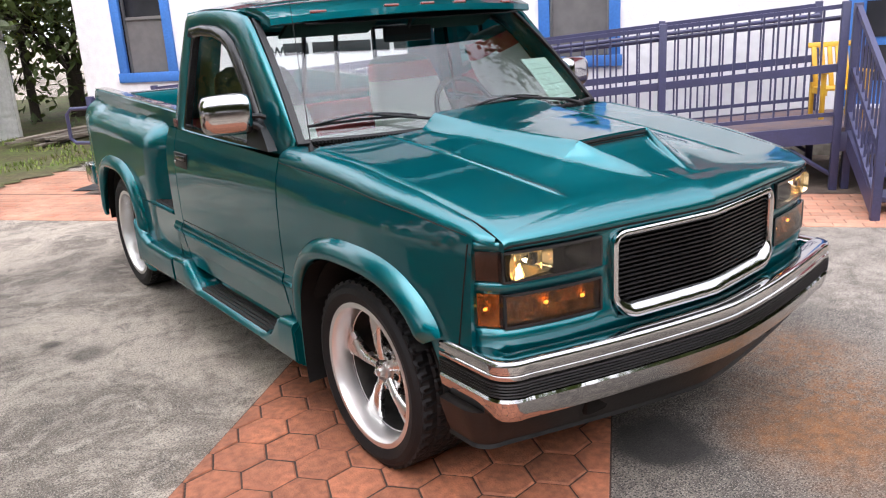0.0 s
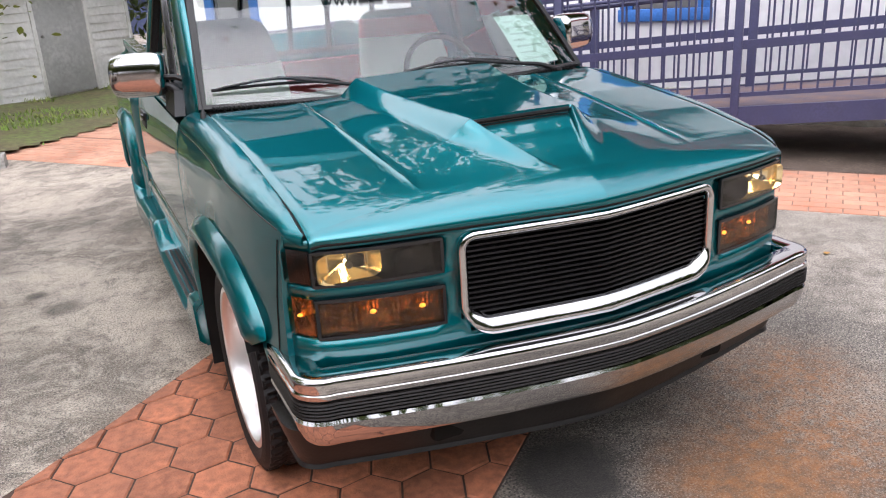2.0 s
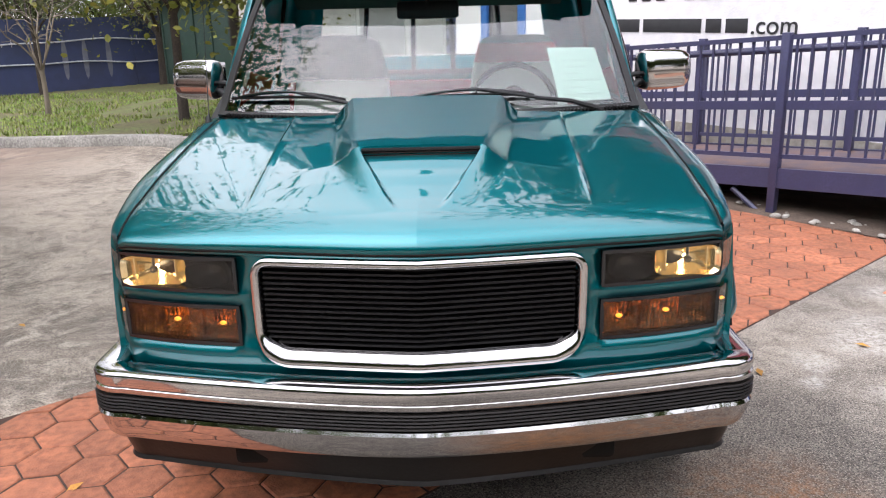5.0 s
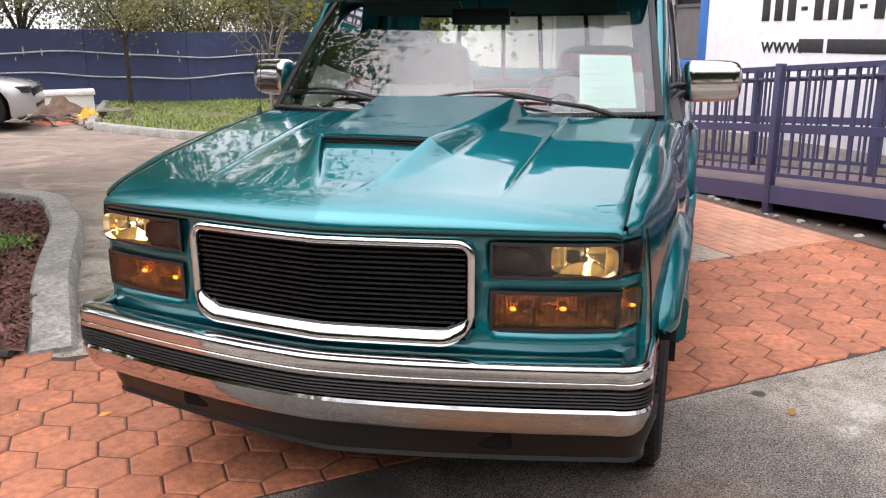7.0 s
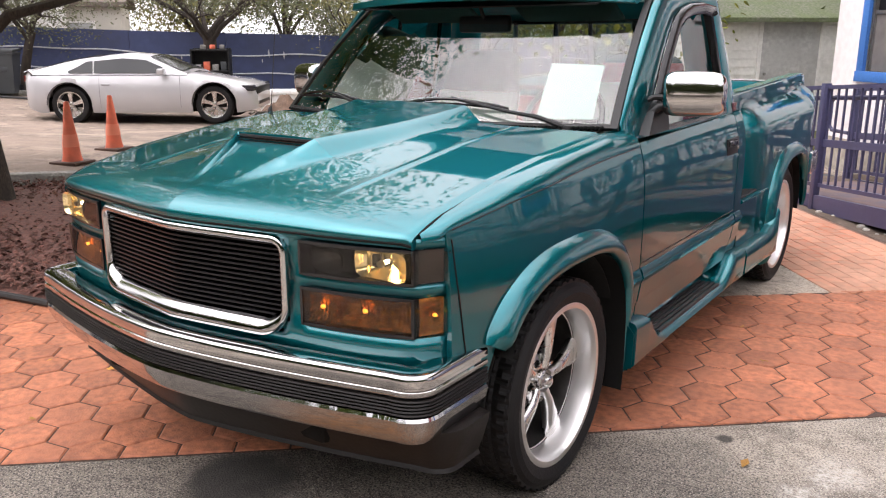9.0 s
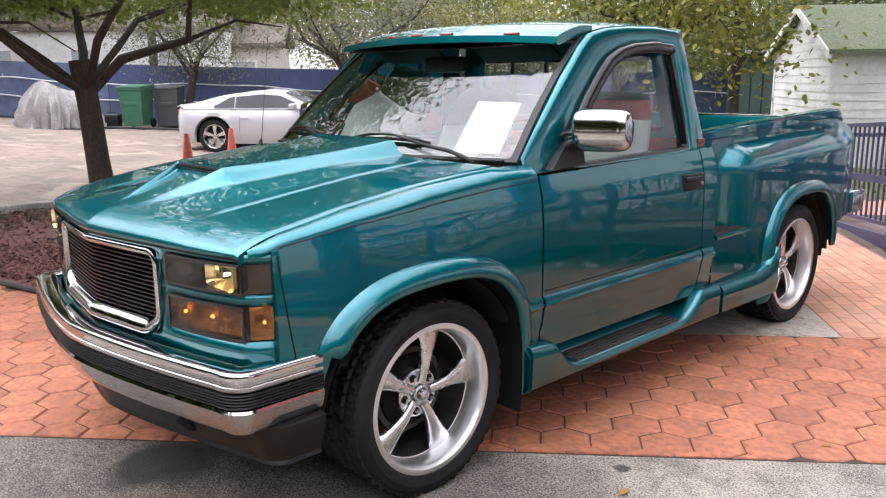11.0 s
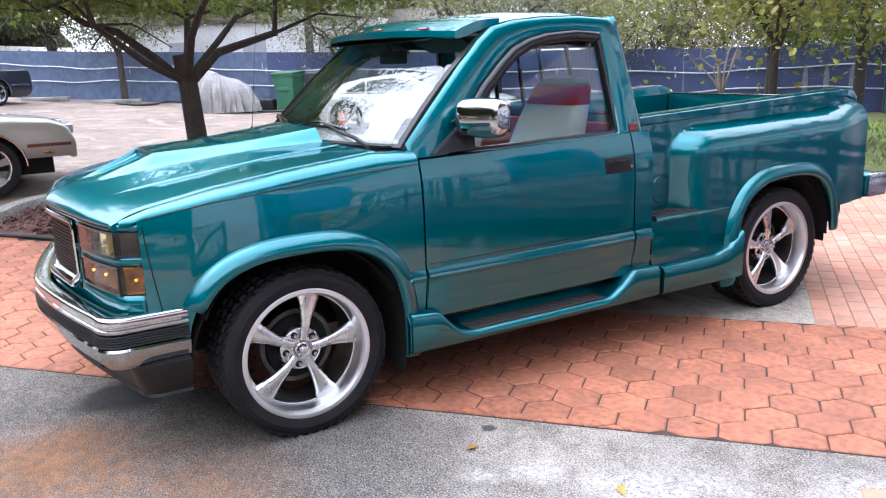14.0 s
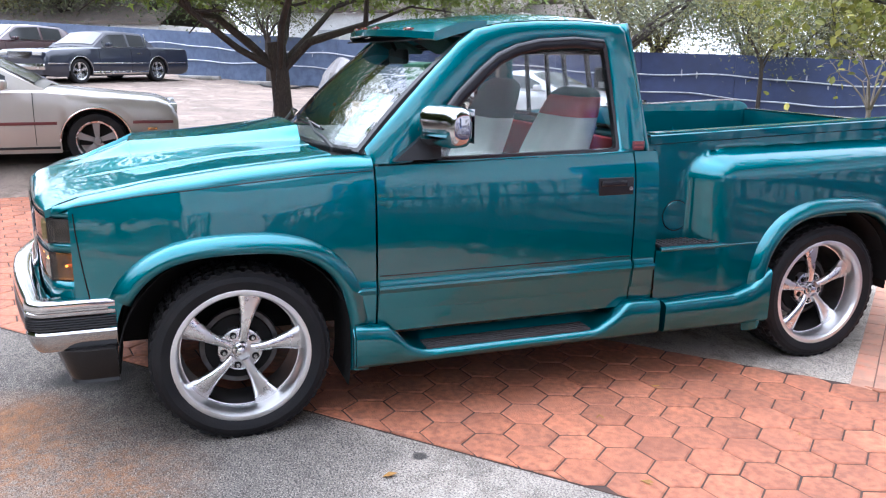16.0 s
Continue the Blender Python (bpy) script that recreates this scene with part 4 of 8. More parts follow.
for y0, y1 in ((-0.22, SD / 2), (SD + 0.22, SD / 2)):
    mesh_ob("rake_board", *loft([[(x_, y_, z_ + dz_) for x_, dz_ in ((-0.185, -0.05), (-0.155, -0.05), (-0.155, 0.065), (-0.185, 0.065))] for y_, z_ in ((y0, EAVE - 0.10), (y1, PEAK))]), SIDING, shed, smooth=0)
for sx_, sy_ in ((0.2, 0.2), (SL - 0.2, 0.2), (0.2, SD - 0.2), (SL - 0.2, SD - 0.2)):
    box("footing", (sx_, sy_, 0.07), (0.2, 0.2, 0.16), KERB, shed)
wood = thing("timber_pile", "heap of weathered boards beside the shed", "timber pile", pose(0.5, 11.5, 0.03, 0, 0, 30))
WOOD = material("weathered_timber", (0.26, 0.22, 0.18), 0.9, second=(0.18, 0.15, 0.12), scale=4, stretch=(1, 8, 8), bump=0.3, bump_scale=30, obj_random=0.3)
for k in range(11):
    box("board", (rg.uniform(-0.25, 0.25), rg.uniform(-0.4, 0.4), 0.03 + 0.035 * (k // 3)), (rg.uniform(0.9, 1.5), 0.12, 0.03), WOOD, wood, m=pose(0, 0, 0, rg.uniform(-5, 5), 0, rg.uniform(-30, 30)))

# dark green store behind the lawn
GREEN_DARK = material("dark_green_sheet", (0.018, 0.05, 0.035), 0.6, second=(0.03, 0.06, 0.05), scale=2, vary=0.3, bump=0.2, bump_scale=30)
store = thing("garden_store", "dark green sheet-clad garden store with a lean-to roof", "store", pose(-6.45, 16.25, 0.02, 0, 0, -46))
box("wall_panel", (1.6, 0.0, 0.95), (3.2, 0.06, 1.9), GREEN_DARK, store, 0.004)
box("side_panel", (0.0, 1.0, 0.95), (0.06, 2.0, 1.9), GREEN_DARK, store, 0.004)
box("side_panel", (3.2, 1.0, 0.95), (0.06, 2.0, 1.9), GREEN_DARK, store, 0.004)
box("lean_to_roof", (1.6, 0.9, 1.98), (3.6, 2.4, 0.06), KERB, store, 0.004, m=pose(0, 0, 0, 4, 0, 0))
for k in range(5):
    box("batten", (0.1 + 0.75 * k, -0.045, 0.95), (0.06, 0.03, 1.86), GREEN_DARK, store)

# blue boundary wall with two sagging white pipes
FENCE_PALE = material("faded_blue_wall", (0.105, 0.14, 0.22), 0.75, second=(0.08, 0.11, 0.18), scale=0.7, vary=0.15, grime=0.2, grime_scale=0.9, bump=0.25, bump_scale=14)
FENCE_BLUE = material("weathered_blue_wall", (0.048, 0.066, 0.155), 0.75, second=(0.062, 0.082, 0.18), scale=0.7, vary=0.2, grime=0.35, grime_scale=0.9, bump=0.25, bump_scale=14)
FM = Matrix.Translation((-30.0, -2.8, 0)) @ pose(0, 0, 0, 0, 0, 45)


def fence_z(d):
    p = FM @ Vector((d, 0, 0))
    return gz(p.x, p.y)


def wall_h(d):
    return lerp(d, [6.0, 12.0, 16.0, 20.0, 24.0], [1.50, 1.55, 1.60, 1.67, 1.79])


boundary = thing("boundary_wall", "weathered blue boundary wall with peeling patches", "wall", FM)
D0, D1 = -22.0, 46.0
dd = D0
while dd < D1:
    e = min(D1, dd + 2.4)
    vf = loft([[(s, -0.08, fence_z(s) - 0.15), (s, 0.08, fence_z(s) - 0.15), (s, 0.08, fence_z(s) + wall_h(s)), (s, -0.08, fence_z(s) + wall_h(s))] for s in (dd, e - 0.012)])
    mesh_ob("wall_panel", vf[0], [tuple(reversed(f)) for f in vf[1]], FENCE_PALE if dd < 14 else FENCE_BLUE, boundary, smooth=0)
    dd = e
PEEL = material("peeled_pale_plaster", (0.50, 0.50, 0.52), 0.9, second=(0.36, 0.37, 0.42), scale=9, bump=0.3)
rp = random.Random(21)
for k in range(46):
    s = rp.uniform(8, 44)
    if 14 < s < 22 and rp.random() < 0.5:
        continue
    h, w = rp.uniform(0.04, 0.13), rp.uniform(0.010, 0.026)
    z = fence_z(s) + rp.uniform(1.05, 1.36) * wall_h(s) / 1.79
    pts = [(s + w * math.cos(a) * rp.uniform(0.6, 1.1), -0.084, z + h * math.sin(a) * rp.uniform(0.6, 1.1)) for a in [2 * math.pi * i / 9 for i in range(9)]]
    mesh_ob("peeled_patch", pts, [tuple(range(9))], PEEL, boundary, smooth=0)
for s in (29.0, 29.5, 30.1):
    pts = [(s + 0.07 * math.cos(a), -0.085, fence_z(s) + 0.80 + 0.5 * math.sin(a)) for a in [2 * math.pi * i / 12 for i in range(12)]]
    mesh_ob("peeled_patch", pts, [tuple(range(12))], material("grey_rendered_patch", (0.22, 0.23, 0.27), 0.9, second=(0.16, 0.17, 0.22), scale=5), boundary, smooth=0)
PIPE = material("white_plastic_pipe", (0.62, 0.64, 0.68), 0.5, second=(0.5, 0.52, 0.56), scale=4)
for z0, ph in ((1.22, 0.0), (0.70, 1.3)):
    pts = [(D0 + (D1 - D0) * k / 220, -0.115, fence_z(D0 + (D1 - D0) * k / 220) + z0 * wall_h(D0 + (D1 - D0) * k / 220) / 1.79 + 0.045 * math.sin(k * 0.31 + ph) + 0.02 * math.sin(k * 0.83 + ph)) for k in range(221)]
    tagged(mesh_ob("pipe", *tube(pts, 0.018, 6), PIPE, boundary), label="sagging white plastic pipe")

# houses beyond the wall
ROOFTILE = material("brown_roof_tiles", (0.20, 0.15, 0.12), 0.9, second=(0.14, 0.12, 0.10), scale=3, vary=0.3, bump=0.5, bump_scale=12)
BLIND = material("pale_drawn_blind", (0.42, 0.43, 0.43), 0.4, second=(0.34, 0.35, 0.36), scale=3, stretch=(1, 1, 8), coat=0.6)


def house(x, y, rot, w, d, h, wall_mat, label, boards=True, windows=3):
    hm = Matrix.Translation((x, y, gz(max(x, -30), y))) @ pose(0, 0, 0, 0, 0, rot)
    ho = thing("house", label, "house", hm, "houses beyond the wall")
    box("wall", (0, 0, h / 2), (w, d, h), wall_mat, ho)
    if boards:
        for k in range(int(h / 0.2)):
            box("clapboard", (0, -d / 2 - 0.012, 0.1 + 0.2 * k), (w + 0.02, 0.03, 0.19), wall_mat, ho, m=pose(0, 0, 0, 5, 0, 0))
    o = 0.22
    vs = [(-w / 2 - o, -d / 2 - o, h), (w / 2 + o, -d / 2 - o, h), (w / 2 + o, 0, h + d * 0.28), (-w / 2 - o, 0, h + d * 0.28), (-w / 2 - o, d / 2 + o, h), (w / 2 + o, d / 2 + o, h)]
    vs += [(a, b, c + 0.14) for a, b, c in vs]
    mesh_ob("roof", vs, [(0, 3, 2, 1), (3, 4, 5, 2), (6, 7, 8, 9), (9, 8, 11, 10), (0, 1, 7, 6), (4, 10, 11, 5), (0, 6, 9, 3), (3, 9, 10, 4), (1, 2, 8, 7), (2, 5, 11, 8)], ROOFTILE, ho, smooth=0)
    for k in range(windows):
        wx = -w / 2 + w * (k + 0.6) / (windows + 0.2)
        wi = box("window", (wx, -d / 2 - 0.03, h * 0.58), (0.9, 0.06, 1.0), BLIND, ho)
        for sgn in (-1, 1):
            box("frame", (wx + sgn * 0.48, -d / 2 - 0.05, h * 0.58), (0.07, 0.06, 1.12), SIDING, wi)
            box("frame", (wx, -d / 2 - 0.05, h * 0.58 + sgn * 0.53), (0.90, 0.06, 0.07), SIDING, wi)


house(-27.5, 10.5, 50, 9, 7, 2.6, SIDING, "white clapboard house with a brown roof behind the wall")
house(-23.7, 13.6, 50, 2.6, 2.6, 2.35, material("cream_render", (0.55, 0.52, 0.46), 0.9, second=(0.48, 0.46, 0.40), scale=1.5, bump=0.2), "cream rendered outbuilding with a brown roof behind the wall", False, 1)
house(-43.0, -3.0, 60, 12, 8, 1.75, SIDING, "white low house with a brown roof behind the wall", False)
house(-52.0, -22.0, 70, 14, 8, 1.75, material("beige_render", (0.48, 0.42, 0.36), 0.9, second=(0.42, 0.37, 0.32), scale=1.5, bump=0.2), "beige low house with a brown roof behind the wall", False)


# ---- trees ----
BARK = material("dark_ridged_bark", (0.085, 0.065, 0.052), 0.95, second=(0.045, 0.036, 0.03), scale=14, stretch=(1, 1, 0.25), vary=0.3, bump=0.9, bump_scale=26)
PALE_BARK = material("pale_smooth_bark", (0.24, 0.20, 0.16), 0.9, second=(0.15, 0.125, 0.10), scale=9, stretch=(1, 1, 0.3), bump=0.5, bump_scale=40)


def leaf_material(name, base, second, k=0.4, through_light=0.2):
    m = material(name, base, 0.55, second=second, scale=1.1, island=k)
    n, l = m.node_tree.nodes, m.node_tree.links
    tl, mx = n.new("ShaderNodeBsdfTranslucent"), n.new("ShaderNodeMixShader")
    tl.inputs["Color"].default_value = (base[0] * 1.8, base[1] * 1.45, base[2] * 1.2, 1)
    mx.inputs["Fac"].default_value = through_light
    l.new(n["Principled BSDF"].outputs["BSDF"], mx.inputs[1])
    l.new(tl.outputs["BSDF"], mx.inputs[2])
    l.new(mx.outputs["Shader"], n["Material Output"].inputs["Surface"])
    return m


FINE = leaf_material("fine_green_leaves", (0.10, 0.16, 0.03), (0.15, 0.18, 0.04), 0.4, 0.4)
ALMOND = leaf_material("broad_yellow_green_leaves", (0.10, 0.135, 0.03), (0.30, 0.26, 0.05), 0.7, 0.45)
GREYGREEN = leaf_material("grey_green_leaves", (0.100, 0.120, 0.062), (0.150, 0.150, 0.090))
DEEP = leaf_material("deep_green_leaves", (0.05, 0.085, 0.02), (0.09, 0.11, 0.03))
OLIVE = leaf_material("olive_leaves", (0.189, 0.203, 0.061), (0.257, 0.230, 0.081))


def leaf_shape(kind):
    if kind == "broad":
        return [(-0.02, 0, 0), (0.25, 0.28, 0.03), (0.65, 0.34, 0.0), (1.0, 0.0, -0.10), (0.65, -0.34, 0.0), (0.25, -0.28, 0.03)], [(0, 1, 2, 3), (0, 3, 4, 5)]
    if kind == "spray":
        return [(0, 0, 0), (0.35, 0.16, 0.02), (1, 0.04, -0.08), (0.35, -0.16, 0.02), (0.3, 0.5, -0.02), (0.3, -0.5, -0.02)], [(0, 1, 2, 3), (0, 4, 1), (0, 3, 5)]
    return [(0, 0, 0), (0.5, 0.26, 0.04), (1, 0, -0.06), (0.5, -0.26, 0.04)], [(0, 1, 2, 3)]


def tree(name, label, x, y, trunk_r, fork, top, spread, limbs, leaf_mat, leaf, n_leaves, seed, bark=BARK, kind="small", low=0.0, lean=(0, 0), cloud=0.45, sub=4, group="", floor=0.0):
    r = random.Random(seed)
    z0 = lawn_z(x, y) if inside((x, y), LAWN) else gz(x, y)
    t = thing(name, label, "tree", Matrix.Translation((x, y, z0)), group)
    tp = [Vector((0, 0, -0.05)), Vector((0, 0, 0.06)), Vector((lean[0] * 0.35 + r.uniform(-.03, .03), lean[1] * 0.35, fork * 0.4)), Vector((lean[0] * 0.7, lean[1] * 0.7 + r.uniform(-.03, .03), fork * 0.75)), Vector((lean[0], lean[1], fork))]
    vf = [tube(tp, [trunk_r * 1.5, trunk_r * 1.2, trunk_r, trunk_r * 0.93, trunk_r * 0.95], 12)]
    tips = []
    top_p = tp[-1]
    for k in range(limbs):
        a = 2 * math.pi * (k + r.uniform(-0.25, 0.25)) / limbs
        reach = spread * r.uniform(0.65, 1.05)
        rise = (top - fork) * r.uniform(0.45, 0.95)
        low_p = tp[3].lerp(tp[4], r.uniform(0.1, 1.0))
        e = top_p + Vector((math.cos(a) * reach, math.sin(a) * reach, rise))
        pts, rr = [], []
        for j in range(7):
            u = j / 6
            p = low_p.lerp(e, u)
            p.z = low_p.z + (e.z - low_p.z) * (u ** 0.8)
            p += Vector((r.uniform(-1, 1), r.uniform(-1, 1), r.uniform(-0.7, 0.7))) * 0.11 * reach * min(1, u * 2)
            pts.append(p)
            rr.append(trunk_r * (r.uniform(0.30, 0.48) if j == 0 else rr[0] / trunk_r * (1 - u) ** 1.1 + 0.08))
        vf.append(tube(pts, rr, 7))
        for q in range(sub):
            i = r.randint(2, 6)
            b = pts[i]
            d = Vector((r.uniform(-1, 1), r.uniform(-1, 1), r.uniform(-0.35 - low, 0.7))).normalized() * reach * r.uniform(0.28, 0.55)
            mid = b + d * 0.5 + Vector((0, 0, 0.05 * reach))
            vf.append(tube([b, mid, b + d], [rr[i] * 0.6, rr[i] * 0.35, 0.006], 5))
            tips += [(mid, 0.6), (b + d, 1.0), (b + d * 0.8, 0.8)]
        tips += [(pts[-1], 1.0), (pts[-2], 0.7)]
    mesh_ob("trunk", *merge(*vf), bark, t, smooth=50)
    if n_leaves:
        shape, sf = leaf_shape(kind)
        vs, fs = [], []
        for _ in range(n_leaves):
            c, w = r.choice(tips)
            s = cloud * spread * 0.5
            p = c + Vector((r.gauss(0, s), r.gauss(0, s), r.gauss(0, s * 0.62)))
            if p.z < floor + r.uniform(0, 0.25):
                continue
            m = Matrix.Translation(p) @ pose(0, 0, 0, r.uniform(-50, 50), r.uniform(-20, 65), r.uniform(0, 360)) @ Matrix.Scale(leaf * r.uniform(0.6, 1.25), 4)
            k = len(vs)
            vs += [tuple(m @ Vector(v)) for v in shape]
            fs += [tuple(k + i for i in f) for f in sf]
        mesh_ob("crown", vs, fs, leaf_mat, t, smooth=0)
    return t


tree("tree", "forked dark-barked tree with fine green leaves in the bark bed", -5.10, 1.15, 0.110, 1.62, 3.7, 2.8, 6, FINE, 0.095, 54000, 3, kind="spray", low=0.1, cloud=0.36, sub=7, lean=(-0.08, -0.10), floor=2.0)
tree("tree", "young tree with broad yellow-green leaves on the lawn", -3.77, 8.97, 0.065, 1.55, 4.6, 2.2, 7, ALMOND, 0.10, 11000, 11, kind="broad", low=0.5, cloud=0.5, sub=5)
tree("tree", "young tree with broad yellow-green leaves behind the shed", 0.7, 15.3, 0.08, 1.9, 5.0, 2.6, 7, ALMOND, 0.10, 11000, 12, kind="broad", low=0.4, cloud=0.5, sub=5)
tree("tree", "thin leafless sapling on the lawn", -7.2, 11.9, 0.045, 0.8, 2.8, 0.9, 7, FINE, 0.05, 0, 5, PALE_BARK, sub=9)
tree("tree", "slim sapling by the blue wall", -11.6, 13.2, 0.05, 1.6, 3.6, 1.3, 5, OLIVE, 0.07, 4500, 6, BARK, low=0.4)
tree("tree", "thin leafy sapling by the blue wall", -9.3, 16.0, 0.06, 1.5, 3.8, 1.5, 5, GREYGREEN, 0.07, 5500, 8, BARK)
tree("tree", "grey-leaved tree inside the blue wall", -7.2, 18.2, 0.12, 1.3, 3.8, 2.2, 6, GREYGREEN, 0.075, 11000, 17, BARK, low=0.4)
tree("tree", "slim tree with grey-green leaves by the blue wall", -22.6, 3.3, 0.10, 1.5, 4.0, 2.0, 6, GREYGREEN, 0.08, 12000, 7, BARK, low=0.3)
tree("tree", "slim leaning tree by the blue wall", -17.9, 8.2, 0.11, 1.5, 4.2, 2.1, 6, GREYGREEN, 0.08, 12000, 9, BARK, lean=(0.2, 0.3), low=0.3)
tree("tree", "spreading tree with a twisted trunk by the blue wall", -14.6, 11.3, 0.17, 1.7, 4.6, 3.0, 7, GREYGREEN, 0.08, 19000, 13, BARK, low=0.2, cloud=0.36, floor=2.0)
mesh_pole = tube([(0, 0, 0), (0.02, 0, 2.2), (0.06, 0.02, 5.0)], [0.085, 0.08, 0.07], 10)
pole = mesh_ob("utility_pole", *mesh_pole, material("dark_timber_pole", (0.06, 0.05, 0.045), 0.9, second=(0.04, 0.035, 0.03), scale=8, stretch=(1, 1, 0.2), bump=0.4, bump_scale=40))
pole.matrix_world = Matrix.Translation((-3.25, 10.2, lawn_z(-3.25, 10.2)))
tagged(pole, label="dark timber pole standing on the lawn", category="pole")
pole2 = mesh_ob("utility_pole", *tube([(0, 0, 0), (0, 0, 7)], [0.13, 0.11], 10), BARK)
pole2.matrix_world = Matrix.Translation((-20.5, 8.6, 0.3))
tagged(pole2, label="dark timber pole behind the blue wall", category="pole")
mats = [OLIVE, GREYGREEN, OLIVE, DEEP, FINE]
rt = random.Random(77)
for k in range(15):
    d = -12.0 + 4.3 * k
    p = FM @ Vector((d + rt.uniform(-1, 1), (3.4 if d < 10 or d > 25 else 14.0) + rt.uniform(0, 5), 0))
    tree("tree", "tall leafy tree beyond the blue wall", p.x, p.y, 0.2, rt.uniform(1.5, 2.4), rt.uniform(6.5, 9.5), rt.uniform(2.8, 3.9), 7, mats[k % 5], 0.17, 20000, 100 + k, low=0.5, cloud=0.55, sub=6, group="trees beyond the wall")
for k in range(9):
    p = FM @ Vector((24.7 + 2.1 * k, 1.3 + 0.5 * (k % 3), 0))
    tree("tree", "dense leafy shrub rising behind the blue wall", p.x, p.y, 0.09, 0.7, 3.6 + 0.5 * (k % 3), 1.7, 7, mats[(k + 1) % 5], 0.10, 12000, 400 + k, low=0.5, cloud=0.6, sub=5, group="shrubs behind the wall")
for k, (x, y) in enumerate(((5.5, 18.5), (1.6, 15.6), (-3.5, 20.0), (8.5, 15.5))):
    tree("tree", "dense dark shrubby tree behind the shed", x, y, 0.16, 0.9, (7.6, 4.6, 4.4, 7.6)[k], 3.0, 8, DEEP, 0.22, 6500, 200 + k, low=0.8, cloud=0.6, sub=5, group="trees behind the shed")
for k, (x, y) in enumerate(((11.0, 9.5), (8.2, 12.6), (6.0, 16.5), (13.0, 5.5))):
    tree("tree", "tall dark tree rising behind the shed and building", x, y, 0.3, 3.0, 13.5, 4.4, 9, DEEP, 0.55, 12000, 250 + k, low=0.5, cloud=0.6, sub=6, group="tall trees")
# street trees behind the viewer, seen only in the paint
for k, (x, y) in enumerate(((-17.0, -11.0), (-12.5, -13.5), (-8.0, -14.5), (-3.5, -15.0), (1.0, -15.0), (5.5, -14.5), (10.0, -13.0), (14.0, -10.5), (17.0, -6.5), (18.5, -2.0))):
    tree("tree", "broad street tree on the open side of the forecourt", x, y, 0.25, 1.0, 7.0, 3.3, 8, DEEP, 0.55, 6500, 300 + k, low=1.0, cloud=0.62, sub=6, group="street trees")


# ---- the pickup truck: nose towards -y, driver's side +x ----
AXLE_R, TYRE_R, HUB_Z = 2.975, 0.366, 0.357
truck = thing("pickup_truck", "teal metallic step-side pickup truck with chrome bumper and lowered stance", "pickup truck")

ZC = ([-0.62, -0.34, 0.0, 0.3, 0.57], [0.985, 1.028, 1.058, 1.082, 1.096])
ZS = ([-0.66, -0.55, -0.3, 0.0, 0.373], [0.988, 1.025, 1.075, 1.115, 1.152])


def front_y(x):
    a = abs(x)
    return -0.825 + 0.0667 * (a / 0.477) ** 1.15 + 0.43 * max(0.0, a - 0.55) ** 2 + 1.1 * max(0.0, a - 0.80)


def side_x(y, z):
    zs = [0.25, 0.42, 0.6, 0.8, 0.95, 1.04, 1.09, 1.12, 1.15]
    b = lerp(z, zs, [0.905, 0.925, 0.936, 0.932, 0.92, 0.903, 0.886, 0.866, 0.845])
    b += (lerp(z, zs, [0.905, 0.925, 0.940, 0.943, 0.941, 0.931, 0.917, 0.908, 0.893]) - b) * step(0.0, 0.65, y)
    t = min(1.0, max(0.0, (-0.02 - y) / 0.6))
    return b - 0.072 * t * t


def arch_z(y, yc, half, top, power=2.8):
    d = abs((y - yc) / half)
    return 0.0 if d >= 1 else 0.36 + (top - 0.36) * (1 - d ** power) ** (1 / power)


def seam_x(y):
    return lerp(y, [-0.66, 0.4], [0.802, 0.822])


def side_panel(y0, y1, zlow, arch, ztop, ny=60, nz=14):
    """A body side sheet from zlow, or from the wheel arch, up to ztop(y), with its edge turned in."""
    rows = []
    for i in range(ny + 1):
        y = y0 + (y1 - y0) * i / ny
        zl = zlow(y) if callable(zlow) else zlow
        zb = max(zl, arch(y)) if arch else zl
        zt = ztop(y)
        col = [(side_x(y, zb) - 0.03, y, zb + 0.002)]
        col += [(side_x(y, zb + (zt - zb) * k / nz), y, zb + (zt - zb) * k / nz) for k in range(nz + 1)]
        rows.append(col)
    rows = [[(p[0] - 0.03, p[1], p[2]) for p in rows[0]]] + rows + [[(p[0] - 0.03, p[1], p[2]) for p in rows[-1]]]
    return loft(rows, False, False)


def fender(sx):
    def ztop(y):
        return lerp(y, *ZC)
    lower = side_panel(-0.598, 0.552, lambda y: 0.47 if y < -0.3 else 0.40, lambda y: arch_z(y, 0.0, 0.475, 0.80), ztop, 72, 12)
    rows = []
    for i in range(67):
        y = -0.655 + 1.207 * i / 66
        zc, zs = lerp(y, *ZC), lerp(y, *ZS)
        if y < -0.598:
            zc = lerp(y, [-0.655, -0.598], [0.960, 0.984])
        xc = min(side_x(y, zc), lerp(y, [-0.655, -0.62, -0.598, -0.57], [0.812, 0.838, 0.862, 0.96]))
        xs = min(seam_x(y), xc - 0.008)
        row = []
        for k in range(9):
            a = k / 8 * math.pi / 2
            row.append((xs + (xc - xs) * math.cos(a) ** 0.95, y, zc + (zs - zc) * math.sin(a)))
        row += [(xs - 0.003, y, zs - 0.03)]
        rows.append(row)
    upper = loft(rows, False, False)
    return mirrored(merge(lower, upper), sx)


